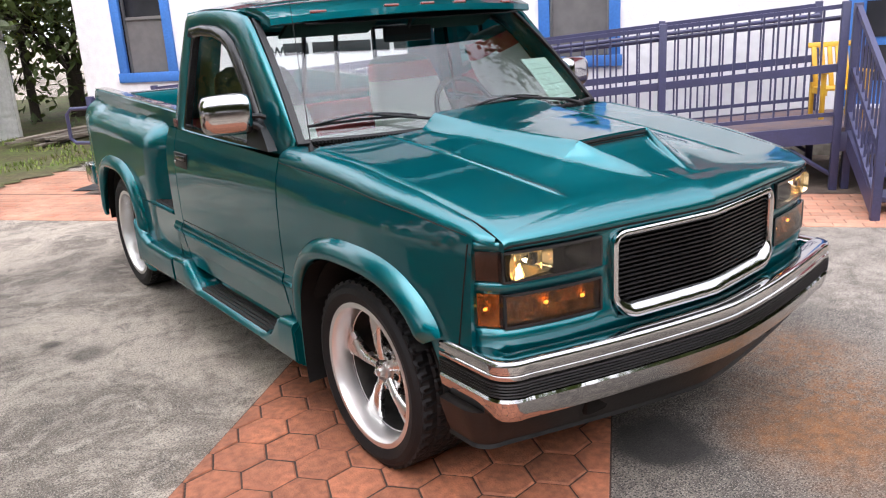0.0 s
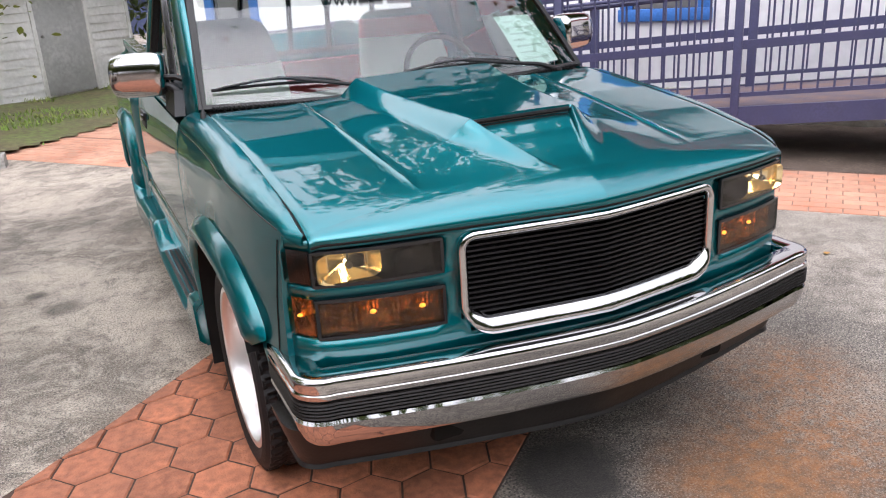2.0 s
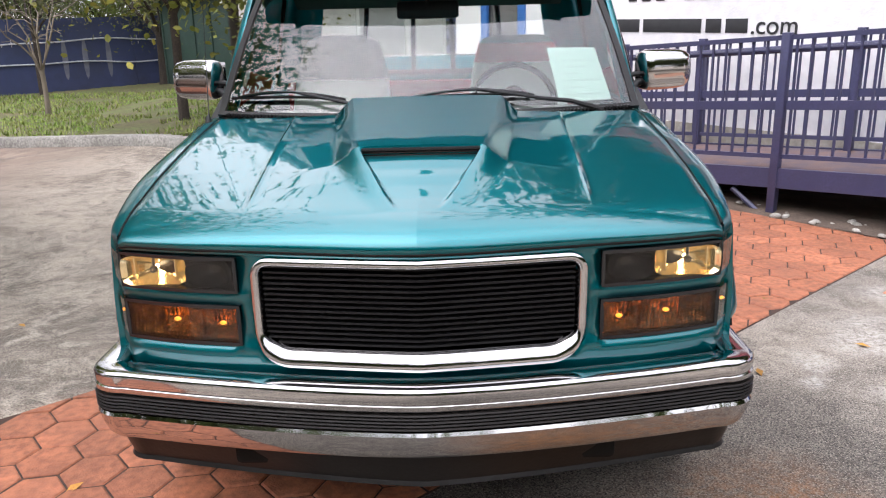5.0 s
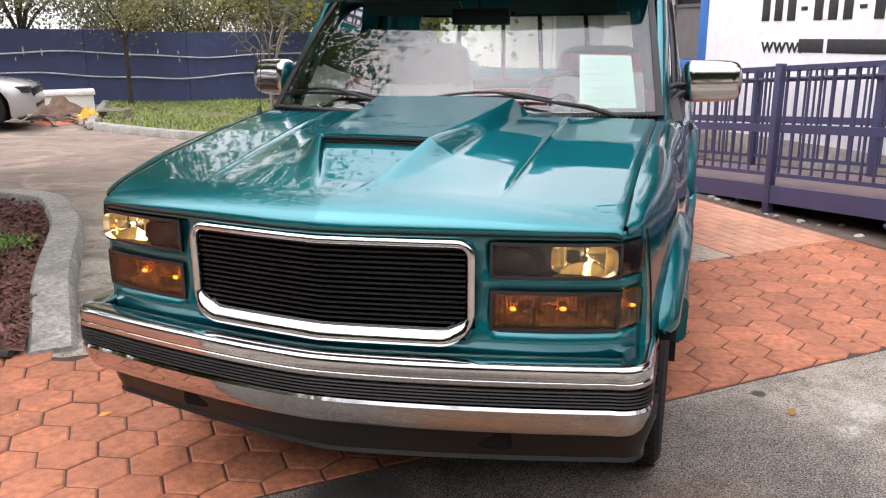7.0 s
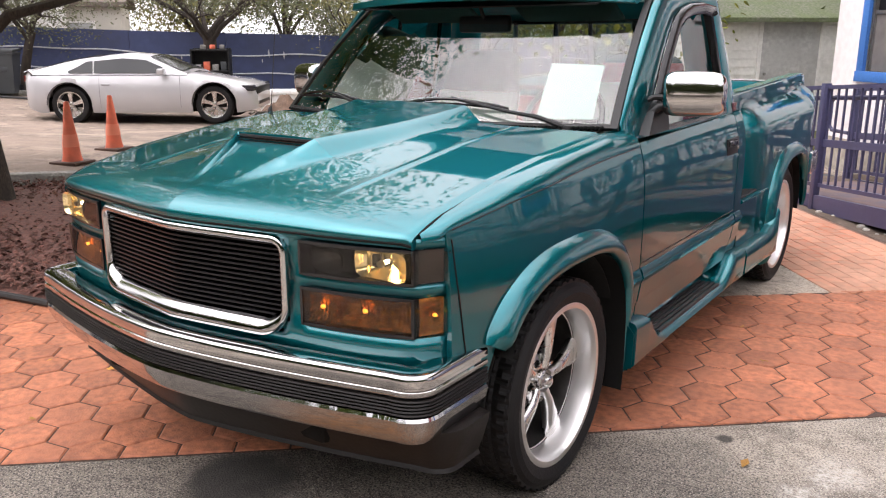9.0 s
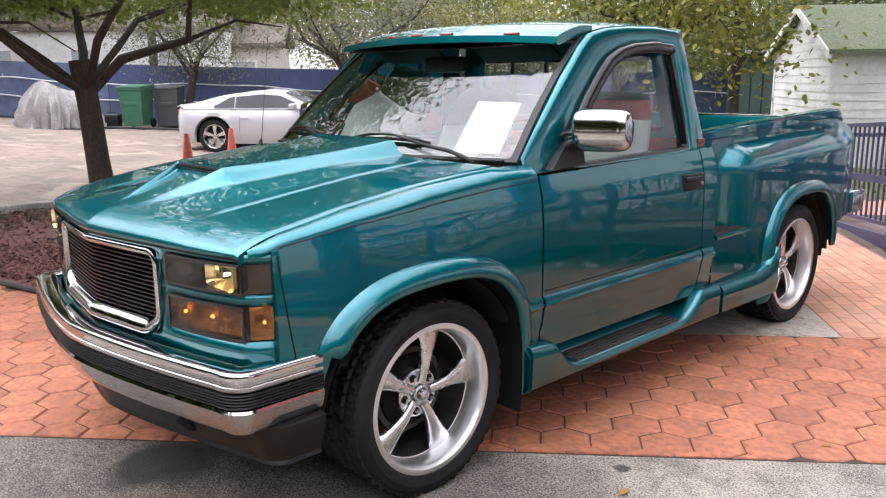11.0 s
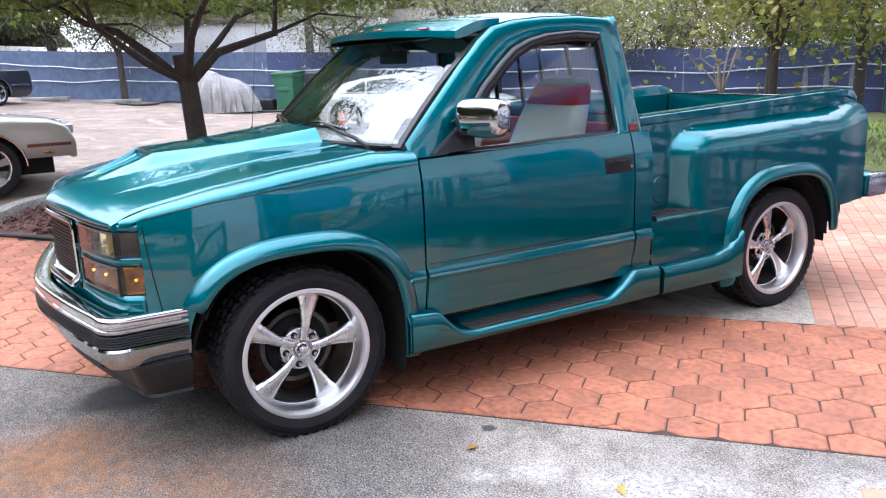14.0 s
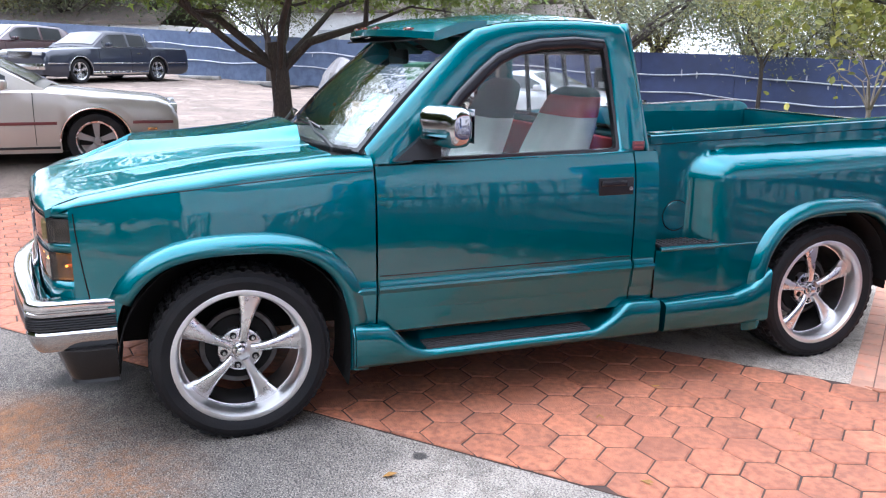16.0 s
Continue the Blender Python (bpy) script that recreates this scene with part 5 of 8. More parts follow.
for sx in (1, -1):
    fen = mesh_ob("front_fender", *fender(sx), PAINT, truck, smooth=28)
    crease = []
    for k in range(41):
        y = -0.575 + 1.125 * k / 40
        zc = lerp(y, *ZC)
        crease.append((side_x(y, zc) - 0.0005, y, zc))
    mesh_ob("shoulder_line", *mirrored(tube(crease, 0.0024, 6), sx), BLACK, fen)
    seam = [(side_x(y, z) + 0.0006, y, z) for y, z in [(-0.582 + 0.040 * (k / 14) ** 1.4, 0.968 - 0.370 * k / 14) for k in range(15)]]
    mesh_ob("panel_gap", *mirrored(tube(seam, 0.0026, 6), sx), DARK, fen)
    mesh_ob("panel_gap", *mirrored(tube([(side_x(y, 0.598) + 0.0006, y, 0.598) for y in (-0.595, -0.57, -0.54, -0.51, -0.48)], 0.0026, 6), sx), DARK, fen)


def flare(sx, yc, half, top, a0, a1, body_x):
    """A rounded lip that follows a wheel arch."""
    rings = []
    N = 56
    for i in range(N + 1):
        a = a0 + (a1 - a0) * i / N
        ca, sa = math.cos(a), math.sin(a)
        p = 2 / 2.8
        y = yc + half * math.copysign(abs(ca) ** p, ca)
        z = 0.36 + (top - 0.36) * math.copysign(abs(sa) ** p, sa)
        ny, nz = ca, sa
        bx = body_x(y, max(z, 0.42))
        fade = min(1.0, i / 3 + 0.55, (N - i) / 3 + 0.55) * lerp(ca, [0.3, 0.95], [1.0, 0.55])
        prof = [(-0.028, 0.0), (0.018, -0.006), (0.040, 0.004), (0.047, 0.018), (0.042, 0.036), (0.026, 0.058), (0.008, 0.072), (-0.012, 0.08)]
        rings.append([(bx + dx * fade, y + ny * dr, z + nz * dr) for dx, dr in prof])
    vf = loft(rings, False, False)
    return mirrored((vf[0], [tuple(reversed(f)) for f in vf[1]]), sx)


for sx in (1, -1):
    mesh_ob("wheel_arch_flare", *flare(sx, 0.0, 0.445, 0.795, math.pi * 0.845, -0.045 * math.pi, side_x), PAINT, truck, smooth=50)


# hood: crowned sheet with a raised cowl, its scoop and two creases
SLOT_Y = -0.385


def bulge_top(y):
    return lerp(y, [-0.70, -0.66, SLOT_Y, 0.0, 0.40], [0.055, 0.074, 0.182, 0.232, 0.285])


def bulge_base(y):
    return lerp(y, [-0.70, -0.66, -0.50, -0.36, -0.20, 0.10, 0.40], [0.120, 0.146, 0.222, 0.262, 0.280, 0.318, 0.352])


def crease_x(y):
    return lerp(y, [-0.66, 0.4], [0.462, 0.502])


def hood_base(x, y):
    a = abs(x)
    t = min(1.0, a / seam_x(y))
    d = y - front_y(x)
    z = lerp(y, [-0.84, -0.76, -0.70, -0.66, -0.58, -0.3, 0.0, 0.4], [1.034, 1.040, 1.045, 1.049, 1.058, 1.092, 1.132, 1.170])
    edge = lerp(y, [-0.66, -0.55, -0.3, 0.0, 0.4], [1.006, 1.030, 1.077, 1.117, 1.156])
    z += (edge - z) * t ** 2.2
    s = 1 - min(1.0, max(0.0, (d + 0.004) / 0.15))
    z -= (0.062 - 0.030 * t ** 2.2) * (1 - math.sqrt(1 - s * s))
    z -= 0.007 * step(0.975, 1.0, t)
    z += 0.003 * (1 - min(1.0, a / 0.12)) * step(-0.55, -0.70, y)
    broad = lerp(y, [-0.70, -0.62, -0.50, SLOT_Y, -0.10, 0.20, 0.40], [0.0, 0.010, 0.026, 0.036, 0.028, 0.014, 0.006])
    return z + broad * step(crease_x(y) + 0.02, bulge_base(y) - 0.06, a)


def hood_z(x, y):
    a = abs(x)
    z = hood_base(x, y)
    top, base = bulge_top(y), bulge_base(y)
    if a < base:
        if y > SLOT_Y:
            peak = lerp(y, [SLOT_Y, -0.15, 0.0, 0.2, 0.39], [1.163, 1.177, 1.189, 1.210, 1.235])
            rise = peak + 0.006 * (1 - (a / 0.30) ** 2) - z
        else:
            rise = (1.163 + 0.006 * (1 - (a / 0.30) ** 2) - hood_base(x, SLOT_Y)) * lerp(y, [-0.69, -0.62, -0.55, -0.46, SLOT_Y], [0.0, 0.13, 0.34, 0.62, 1.0])
        f = min(1.0, (base - a) / (base - top))
        z += rise * (0.6 * f + 0.4 * f * f * (3 - 2 * f)) if y > SLOT_Y else rise * f * f * (3 - 2 * f)
        if y <= SLOT_Y and a < top:
            ramp = 0.027 * lerp(y, [-0.69, -0.55, SLOT_Y], [0.0, 0.55, 1.0])
            z -= ramp * step(0.0, 0.016, top - a)
    z += 0.0035 * max(0.0, 1 - abs(a - crease_x(y)) / 0.009) * step(-0.645, -0.50, y)
    return z


def hood():
    """Rows run straight across behind the scoop; columns keep to the cowl's edges and the creases."""
    rows = []
    front_rows, rear_rows = 64, 96
    for j in range(front_rows + rear_rows + 2):
        row = []
        for side in (-1, 1):
            cols = [(0, 0, k / 14) for k in range(14)] + [(0, 1, k / 3) for k in range(3)] + [(1, 0, k / 8) for k in range(8)] + [(2, 0, k / 9) for k in range(9)] + [(3, 0, k / 3) for k in range(3)] + [(4, 0, k / 3) for k in range(3)] + [(5, 0, k / 22) for k in range(23)]
            half = []
            for seg, sub, u in cols:
                x, y = 0.4, 0.0
                for _ in range(3):
                    if j <= front_rows:
                        v = (j / front_rows) ** 1.6
                        y0 = front_y(x) - 0.004
                        y = y0 + (SLOT_Y - 0.002 - y0) * v
                    else:
                        v = (j - front_rows - 1) / rear_rows
                        y = SLOT_Y + 0.002 + (0.345 + 0.055 * (x / 0.81) ** 2 - SLOT_Y - 0.002) * v
                    top, base, cr, edge = bulge_top(y), bulge_base(y), crease_x(y), seam_x(y) - 0.004
                    stops = [0.0, top, base, cr - 0.009, cr, cr + 0.009, edge]
                    if seg == 0:
                        x = (top - 0.018) * u if sub == 0 else top - 0.018 + 0.018 * u
                    else:
                        x = stops[seg] + (stops[seg + 1] - stops[seg]) * u
                half.append((side * x, y, hood_z(x, y)))
            row += list(reversed(half[1:])) if side < 0 else half
        rows.append(row)
    rows = [[(r[0][0] - 0.001, r[0][1], r[0][2] - 0.03)] + r + [(r[-1][0] + 0.001, r[-1][1], r[-1][2] - 0.03)] for r in rows]
    first = [(x, y + 0.006, z - 0.020) for x, y, z in rows[0]]
    last = [(x, y, 1.135) for x, y, z in rows[-1]]
    return loft([first] + rows + [last], False, False)


hood_ob = mesh_ob("hood", *hood(), PAINT, truck, smooth=24)
for sx in (1, -1):
    gap_line = [(seam_x(y) + 0.0005, y, hood_z(seam_x(y) - 0.005, y) - 0.0015) for y in [-0.655 + 1.03 * k / 40 for k in range(41)]]
    mesh_ob("hood_gap", *mirrored(tube(gap_line, 0.0034, 6), sx), DARK, hood_ob)
lip = [(x, front_y(x) + 0.001, hood_z(x, front_y(x) - 0.004) - 0.010) for x in [-0.795 + 1.59 * k / 60 for k in range(61)]]
mesh_ob("hood_gap", *tube(lip, 0.0052, 6), DARK, hood_ob)
bm = bmesh.new()
add_box(bm, (0, -0.366, 1.1500), (0.350, 0.040, 0.024), 0.003)
scoop = part("hood_scoop", bm, BLACK, truck, "black louvred hood scoop insert")
for k in range(3):
    box("louvre", (0, -0.386 - 0.002 * k, 1.141 + 0.0075 * k), (0.338 + 0.004 * k, 0.012, 0.003), TRIM, scoop)


# front panel with openings for lamps and grille
def fascia():
    xs = [0, 0.06, 0.12, 0.18, 0.24, 0.30, 0.36, 0.405, 0.43, 0.468, 0.50, 0.55, 0.60, 0.65, 0.70, 0.75, 0.79, 0.81, 0.825, 0.84, 0.852]
    xs = [-x for x in reversed(xs[1:])] + xs
    zs = [0.610, 0.625, 0.640, 0.655, 0.668, 0.705, 0.76, 0.818, 0.838, 0.852, 0.90, 0.936, 0.948, 0.962, 0.975]
    rows = [[(x, front_y(x) + lerp(z, [0.610, 0.70, 0.97], [0.004, 0.0, 0.012]), z) for x in xs] for z in zs]
    n = len(xs)
    vs = [p for r in rows for p in r]
    fs = []
    for j in range(len(zs) - 1):
        zm = (zs[j] + zs[j + 1]) / 2
        for i in range(n - 1):
            xm = abs(xs[i] + xs[i + 1]) / 2
            if xm < 0.43 and 0.668 < zm < 0.936 and not (xm > 0.405 and (zm < 0.705 or zm > 0.90)):
                continue
            if xm > 0.468 and (0.852 < zm < 0.948 or 0.705 < zm < 0.818):
                continue
            a = j * n + i
            fs.append((a, a + 1, a + n + 1, a + n))
    return vs, fs


front = mesh_ob("front_panel", *fascia(), PAINT, truck, smooth=40)
mod = front.modifiers.new("thickness", "SOLIDIFY")
mod.thickness, mod.offset = 0.03, -1.0


def ring_frame(path, prof):
    """Sweeps a profile of (out, forward) round a closed path in x, z that hugs the front."""
    rings = []
    n = len(path)
    for i, (x, z) in enumerate(path):
        px, pz = path[i - 1]
        qx, qz = path[(i + 1) % n]
        d = Vector((qx - px, qz - pz)).normalized()
        nx, nz = d.y, -d.x
        rings.append([(x + nx * o, front_y(x) - f, z + nz * o) for o, f in prof])
    rings.append(rings[0])
    return loft(rings, True, False)


def grille_path(hw, z0, z1, rt, rb):
    pts = []
    for cx, cz, r, a0 in ((hw - rb, z0 + rb, rb, -90), (hw - rt, z1 - rt, rt, 0), (-hw + rt, z1 - rt, rt, 90), (-hw + rb, z0 + rb, rb, 180)):
        for k in range(9):
            a = radians(a0 + 90 * k / 8)
            pts.append((cx + r * math.cos(a), cz + r * math.sin(a)))
        nxt = {-90: None, 0: "top", 90: None, 180: "bottom"}[a0]
        if nxt:
            s = 1 if nxt == "top" else -1
            x_end = (hw - rt) if nxt == "top" else (hw - rb)
            pts += [(s * x_end * (1 - k / 6), z1 if nxt == "top" else z0) for k in range(1, 12)]
    return pts


GP = grille_path(0.418, 0.668, 0.938, 0.035, 0.080)


def grille_ring():
    """Thin chrome at the top and sides that swells into a thick rounded lip below."""
    rings, n = [], len(GP)
    for i, (x, z) in enumerate(GP):
        p, q = GP[i - 1], GP[(i + 1) % n]
        d = Vector((q[0] - p[0], q[1] - p[1])).normalized()
        k = step(0.745, 0.685, z)
        w, f = 0.012 + 0.026 * k, 0.012 + 0.013 * k
        prof = [(0.012, 0.0), (0.013, 0.006), (0.008, f * 0.9), (0.0, f), (-w * 0.35, f * 0.86), (-w * 0.7, f * 0.45), (-w, -0.004), (-w, -0.05), (0.010, -0.05)]
        rings.append([(x + d.y * o, front_y(x) - g, z - d.x * o) for o, g in prof])
    rings.append(rings[0])
    return loft(rings, True, False)


grille = mesh_ob("grille_surround", *grille_ring(), CHROME, truck, "polished chrome grille surround", smooth=50)
bar_proto = None
for k in range(17):
    z = 0.688 + k * 0.0148
    hw = 0.402 if z > 0.735 else 0.40 - 0.055 * (1 - math.sqrt(max(0.0, 1 - ((0.735 - z) / 0.062) ** 2)))
    rows = []
    for i in range(21):
        x = -hw + 2 * hw * i / 20
        y = front_y(x) + 0.012
        rows.append([(x, y - 0.004, z - 0.0026), (x, y - 0.004, z + 0.0026), (x, y + 0.022, z + 0.0020), (x, y + 0.022, z - 0.0020)])
    mesh_ob("grille_bar", *loft(rows), GRILLE_BLACK, truck, smooth=30)
box("grille_backing", (0, -0.735, 0.80), (0.88, 0.01, 0.30), DARK, truck)


# lamps
BULB = material("lit_reflector", (0.95, 0.80, 0.50), 0.12, 1.0, second=(0.80, 0.60, 0.30), scale=18, bump=0.14, bump_scale=45, stretch=(2.5, 1, 0.5))
p_ = BULB.node_tree.nodes["Principled BSDF"]
p_.inputs["Emission Color"].default_value, p_.inputs["Emission Strength"].default_value = (1.0, 0.74, 0.34, 1), 0.10
FILAMENT = material("glowing_filament", (1, 0.9, 0.7), 0.3)
p_ = FILAMENT.node_tree.nodes["Principled BSDF"]
p_.inputs["Emission Color"].default_value, p_.inputs["Emission Strength"].default_value = (1.0, 0.80, 0.46, 1), 14.0
AMBER = material("amber_bulb", (0.9, 0.35, 0.04), 0.3)
p_ = AMBER.node_tree.nodes["Principled BSDF"]
p_.inputs["Emission Color"].default_value, p_.inputs["Emission Strength"].default_value = (1.0, 0.42, 0.05, 1), 3.0
AMBER_REFL = material("amber_faceted_reflector", (0.86, 0.46, 0.16), 0.13, 1.0, second=(0.30, 0.14, 0.05), scale=30, bump=0.6, bump_scale=80)
SMOKED = material("smoked_reflector", (0.05, 0.047, 0.045), 0.25, 0.6, second=(0.09, 0.085, 0.08), scale=14, bump=0.4, bump_scale=30)


def front_sheet(x0, x1, z0, z1, push, nu=16, nv=6, round_c=0.0):
    def fn(u, v):
        x = x0 + (x1 - x0) * u
        return (x, front_y(x) - push, z0 + (z1 - z0) * v)
    return grid(fn, nu, nv)


def bezel(x0, x1, z0, z1, w, push):
    path = [(x0 + (x1 - x0) * k / 12, z0) for k in range(13)] + [(x1, z0 + (z1 - z0) * k / 4) for k in range(1, 5)] + [(x1 - (x1 - x0) * k / 12, z1) for k in range(1, 13)] + [(x0, z1 - (z1 - z0) * k / 4) for k in range(1, 4)]
    return ring_frame(path, [(0.004, 0.0), (0.004, push), (-w, push), (-w, -0.05), (0.004, -0.05)])


def dome(cx, cy, cz, rx, rz, depth, power=3.0, n=28, m=8):
    """A squarish reflector bowl that opens towards -y."""
    rings = []
    for j in range(m + 1):
        r = 1 - j / m
        ring = []
        for i in range(n):
            a = 2 * math.pi * i / n
            c, s = math.cos(a), math.sin(a)
            q = (abs(c) ** power + abs(s) ** power) ** (-1 / power)
            ring.append((cx + rx * r * c * q, cy + depth * (1 - r * r), cz + rz * r * s * q))
        rings.append(ring)
    return loft(rings, True, False)


def facets(x0, x1, z0, z1, depth):
    """A reflector of small pressed facets in upright flutes."""
    rng = random.Random(5)
    rows = []
    for j in range(15):
        row = []
        for i in range(61):
            x, z = x0 + (x1 - x0) * i / 60, z0 + (z1 - z0) * j / 14
            bowl = 0.020 * abs(math.sin(i / 60 * 3 * math.pi)) ** 0.7 * math.sin(j / 14 * math.pi) + (0.0022 if i % 2 else 0.0)
            row.append((x, front_y(x) + depth + bowl - 0.012 + rng.uniform(-0.0011, 0.0011), z))
        rows.append(row)
    return loft(rows, False, False)


for sx in (1, -1):
    lamp = mesh_ob("headlamp", *mirrored(front_sheet(0.47, 0.80, 0.853, 0.947, -0.055), sx), SMOKED, truck, "smoked headlamp with lit low beam")
    mesh_ob("bezel", *mirrored(bezel(0.473, 0.799, 0.855, 0.945, 0.005, 0.003), sx), TRIM, lamp, smooth=30)
    yb = front_y(0.715)
    mesh_ob("reflector", *mirrored(dome(0.706, yb + 0.008, 0.900, 0.087, 0.042, 0.046, 5.0), sx), BULB, lamp, "glowing low-beam reflector")
    mesh_ob("bulb", *mirrored(mapped(lathe([(0.001, -0.014), (0.005, -0.010), (0.006, 0.0), (0.005, 0.010), (0.001, 0.014)], 14), pose(0.706, yb + 0.034, 0.903, 0, 0, 90)), sx), FILAMENT, lamp)
    mesh_ob("bulb_shield", *mirrored(mapped(lathe([(0.001, 0.012), (0.0085, 0.011), (0.0095, 0.004), (0.0095, -0.004)], 18), pose(0.706, yb + 0.016, 0.903, 0, 0, -90)), sx), STEEL, lamp)
    box("shield_stem", (sx * 0.706, yb + 0.018, 0.922), (0.006, 0.004, 0.032), STEEL, lamp)
    for fx in (0.652, 0.760):
        mesh_ob("reflector_rib", *mirrored(cuboid((fx, yb + 0.030, 0.900), (0.003, 0.016, 0.066)), sx), BULB, lamp, smooth=0)
    mesh_ob("high_beam_reflector", *mirrored(dome(0.55, front_y(0.55) + 0.012, 0.900, 0.060, 0.038, 0.045), sx), SMOKED, lamp)
    mesh_ob("lens", *mirrored(front_sheet(0.478, 0.794, 0.859, 0.941, 0.002), sx), glass_material("headlamp_lens", (0.88, 0.86, 0.82), 1.5, 0.01), lamp)
    low = mesh_ob("parking_lamp", *mirrored(facets(0.47, 0.80, 0.706, 0.817, 0.03), sx), AMBER_REFL, truck, "smoked lower lamp with amber bulbs lit", smooth=0)
    mesh_ob("bezel", *mirrored(bezel(0.473, 0.799, 0.709, 0.814, 0.006, 0.003), sx), TRIM, low, smooth=30)
    for bx, bz in ((0.525, 0.760), (0.655, 0.764)):
        mesh_ob("bulb", *mirrored(mapped(lathe([(0.001, -0.009), (0.004, -0.006), (0.0062, 0.0), (0.004, 0.006), (0.001, 0.009)], 12), pose(bx, front_y(bx) + 0.022, bz)), sx), AMBER, low)
    mesh_ob("lens", *mirrored(front_sheet(0.48, 0.792, 0.716, 0.807, 0.001), sx), SMOKE, low)

    # wrap-round corner lamps
    def corner(z0, z1, push):
        def fn(u, v):
            z = z0 + (z1 - z0) * v
            if u < 0.45:
                x = 0.803 + 0.049 * u / 0.45
                return (x + push * 0.5, front_y(x) - push * 0.7, z)
            w = (u - 0.45) / 0.55
            y = front_y(0.852) + 0.058 * w
            return (0.852 + push + 0.008 * w, y, z)
        return grid(fn, 14, 3)
    for z0, z1, m_, g_ in ((0.855, 0.945, SMOKED, SMOKE), (0.709, 0.814, AMBER_REFL, SMOKE)):
        c = mesh_ob("corner_lamp", *mirrored(corner(z0, z1, -0.012), sx), m_, truck, "smoked wrap-round corner lamp")
        mesh_ob("lens", *mirrored(corner(z0 + 0.004, z1 - 0.004, 0.003), sx), g_, c)
        if z0 < 0.8:
            mesh_ob("bulb", *mirrored(mapped(lathe([(0.001, -0.008), (0.004, -0.004), (0.005, 0.0), (0.004, 0.004), (0.001, 0.008)], 12), pose(0.829, -0.622, 0.765)), sx), AMBER, c)


# front bumper: swept section that wraps round both corners
def bumper_path(inset=0.0, end=-0.462):
    pts = []
    for i in range(25):
        u = i / 24
        x = (0.80 - inset) * u
        pts.append((x, -0.922 + inset + 0.135 * u ** 1.5))
    x0, y0 = pts[-1]
    for i in range(1, 13):
        a = i / 12 * math.pi / 2
        pts.append((x0 + (0.897 - inset - x0) * math.sin(a), y0 + 0.085 * (1 - math.cos(a))))
    y1 = pts[-1][1]
    for i in range(1, 9):
        pts.append((0.897 - inset, y1 + (end - y1) * i / 8))
    return [(-x, y) for x, y in reversed(pts[1:])] + pts


def swept(path, prof):
    rings = []
    n = len(path)
    for i, (x, y) in enumerate(path):
        p, q = path[max(0, i - 1)], path[min(n - 1, i + 1)]
        d = Vector((q[0] - p[0], q[1] - p[1])).normalized()
        ox, oy = d.y, -d.x
        rings.append([(x + ox * o, y + oy * o, z) for o, z in prof])
    return loft(rings, True, True)


BP = bumper_path()
bumper = mesh_ob("front_bumper", *swept(BP, [(-0.085, 0.615), (-0.082, 0.640), (-0.075, 0.6445), (-0.018, 0.6455), (-0.007, 0.6435), (-0.0015, 0.638), (0.0, 0.629), (0.0, 0.614), (-0.005, 0.6105), (-0.005, 0.6045), (0.0, 0.601), (0.001, 0.590), (-0.003, 0.584), (-0.012, 0.580), (-0.014, 0.530), (-0.002, 0.527), (0.003, 0.518), (-0.003, 0.490), (-0.016, 0.456), (-0.028, 0.442), (-0.06, 0.437), (-0.085, 0.44)]), CHROME, truck, "chrome front bumper with black ribbed strip", smooth=40)
rows = [(-0.013, 0.581)]
for k in range(5):
    z = 0.579 - k * 0.0096
    rows += [(0.002, z), (0.004, z - 0.0035), (0.001, z - 0.0065), (-0.004, z - 0.0080)]
rows += [(-0.013, 0.528)]
mesh_ob("rubber_strip", *swept(BP, rows), VALANCE, bumper, "black ribbed rubber strip", smooth=30)


def valance_path():
    pts = [(0.80 * k / 20, -0.812 + 0.162 * (k / 20) ** 1.3) for k in range(21)]
    x0, y0 = pts[-1]
    pts += [(x0 + 0.078 * math.sin(a), y0 + 0.07 * (1 - math.cos(a))) for a in [k / 8 * math.pi / 2 for k in range(1, 9)]]
    pts += [(0.878, y0 + 0.07 + (-0.468 - y0 - 0.07) * k / 4) for k in range(1, 5)]
    return [(-x, y) for x, y in reversed(pts[1:])] + pts


valance = mesh_ob("valance", *swept(valance_path(), [(0.0, 0.452), (0.032, 0.446), (0.030, 0.425), (0.008, 0.350), (-0.004, 0.318), (0.002, 0.306), (-0.016, 0.299), (-0.04, 0.315), (-0.03, 0.44)]), VALANCE, truck, "scuffed dark plastic valance below the bumper", smooth=40)


def bumper_y(x):
    return -0.922 + 0.135 * (abs(x) / 0.80) ** 1.5


def apron(u, v):
    x = (2 * u - 1) * 0.835
    y0, y1 = front_y(x) - 0.006, min(front_y(x) - 0.02, bumper_y(x) + 0.055)
    k = v
    return (x * (1 + 0.012 * v), y0 + (y1 - y0) * k, 0.628 - 0.010 * math.sin(min(1.0, v * 1.6) * math.pi / 2) + 0.004 * v)


mesh_ob("filler_panel", *grid(apron, 48, 8), PAINT, truck, smooth=60)
for sx in (1, -1):
    for xx, ww in ((0.11, 0.17), (0.36, 0.22)):
        vf = grid(lambda u, v: tuple(Vector(apron(0.5 + sx * (xx + ww * (u - 0.5)) / 1.67, 0.30 + 0.28 * v)) + Vector((0, 0, 0.003))), 8, 1)
        mesh_ob("air_slot", *vf, DARK, truck)

# wheels
tyre_prof = [(0.285, 0.008), (0.300, 0.016), (0.325, 0.022), (0.345, 0.016), (0.358, 0.004), (0.3645, -0.012), (0.366, -0.04), (0.366, -0.20), (0.3645, -0.228), (0.352, -0.245), (0.32, -0.255), (0.27, -0.25), (0.27, 0.0), (0.278, 0.006)]


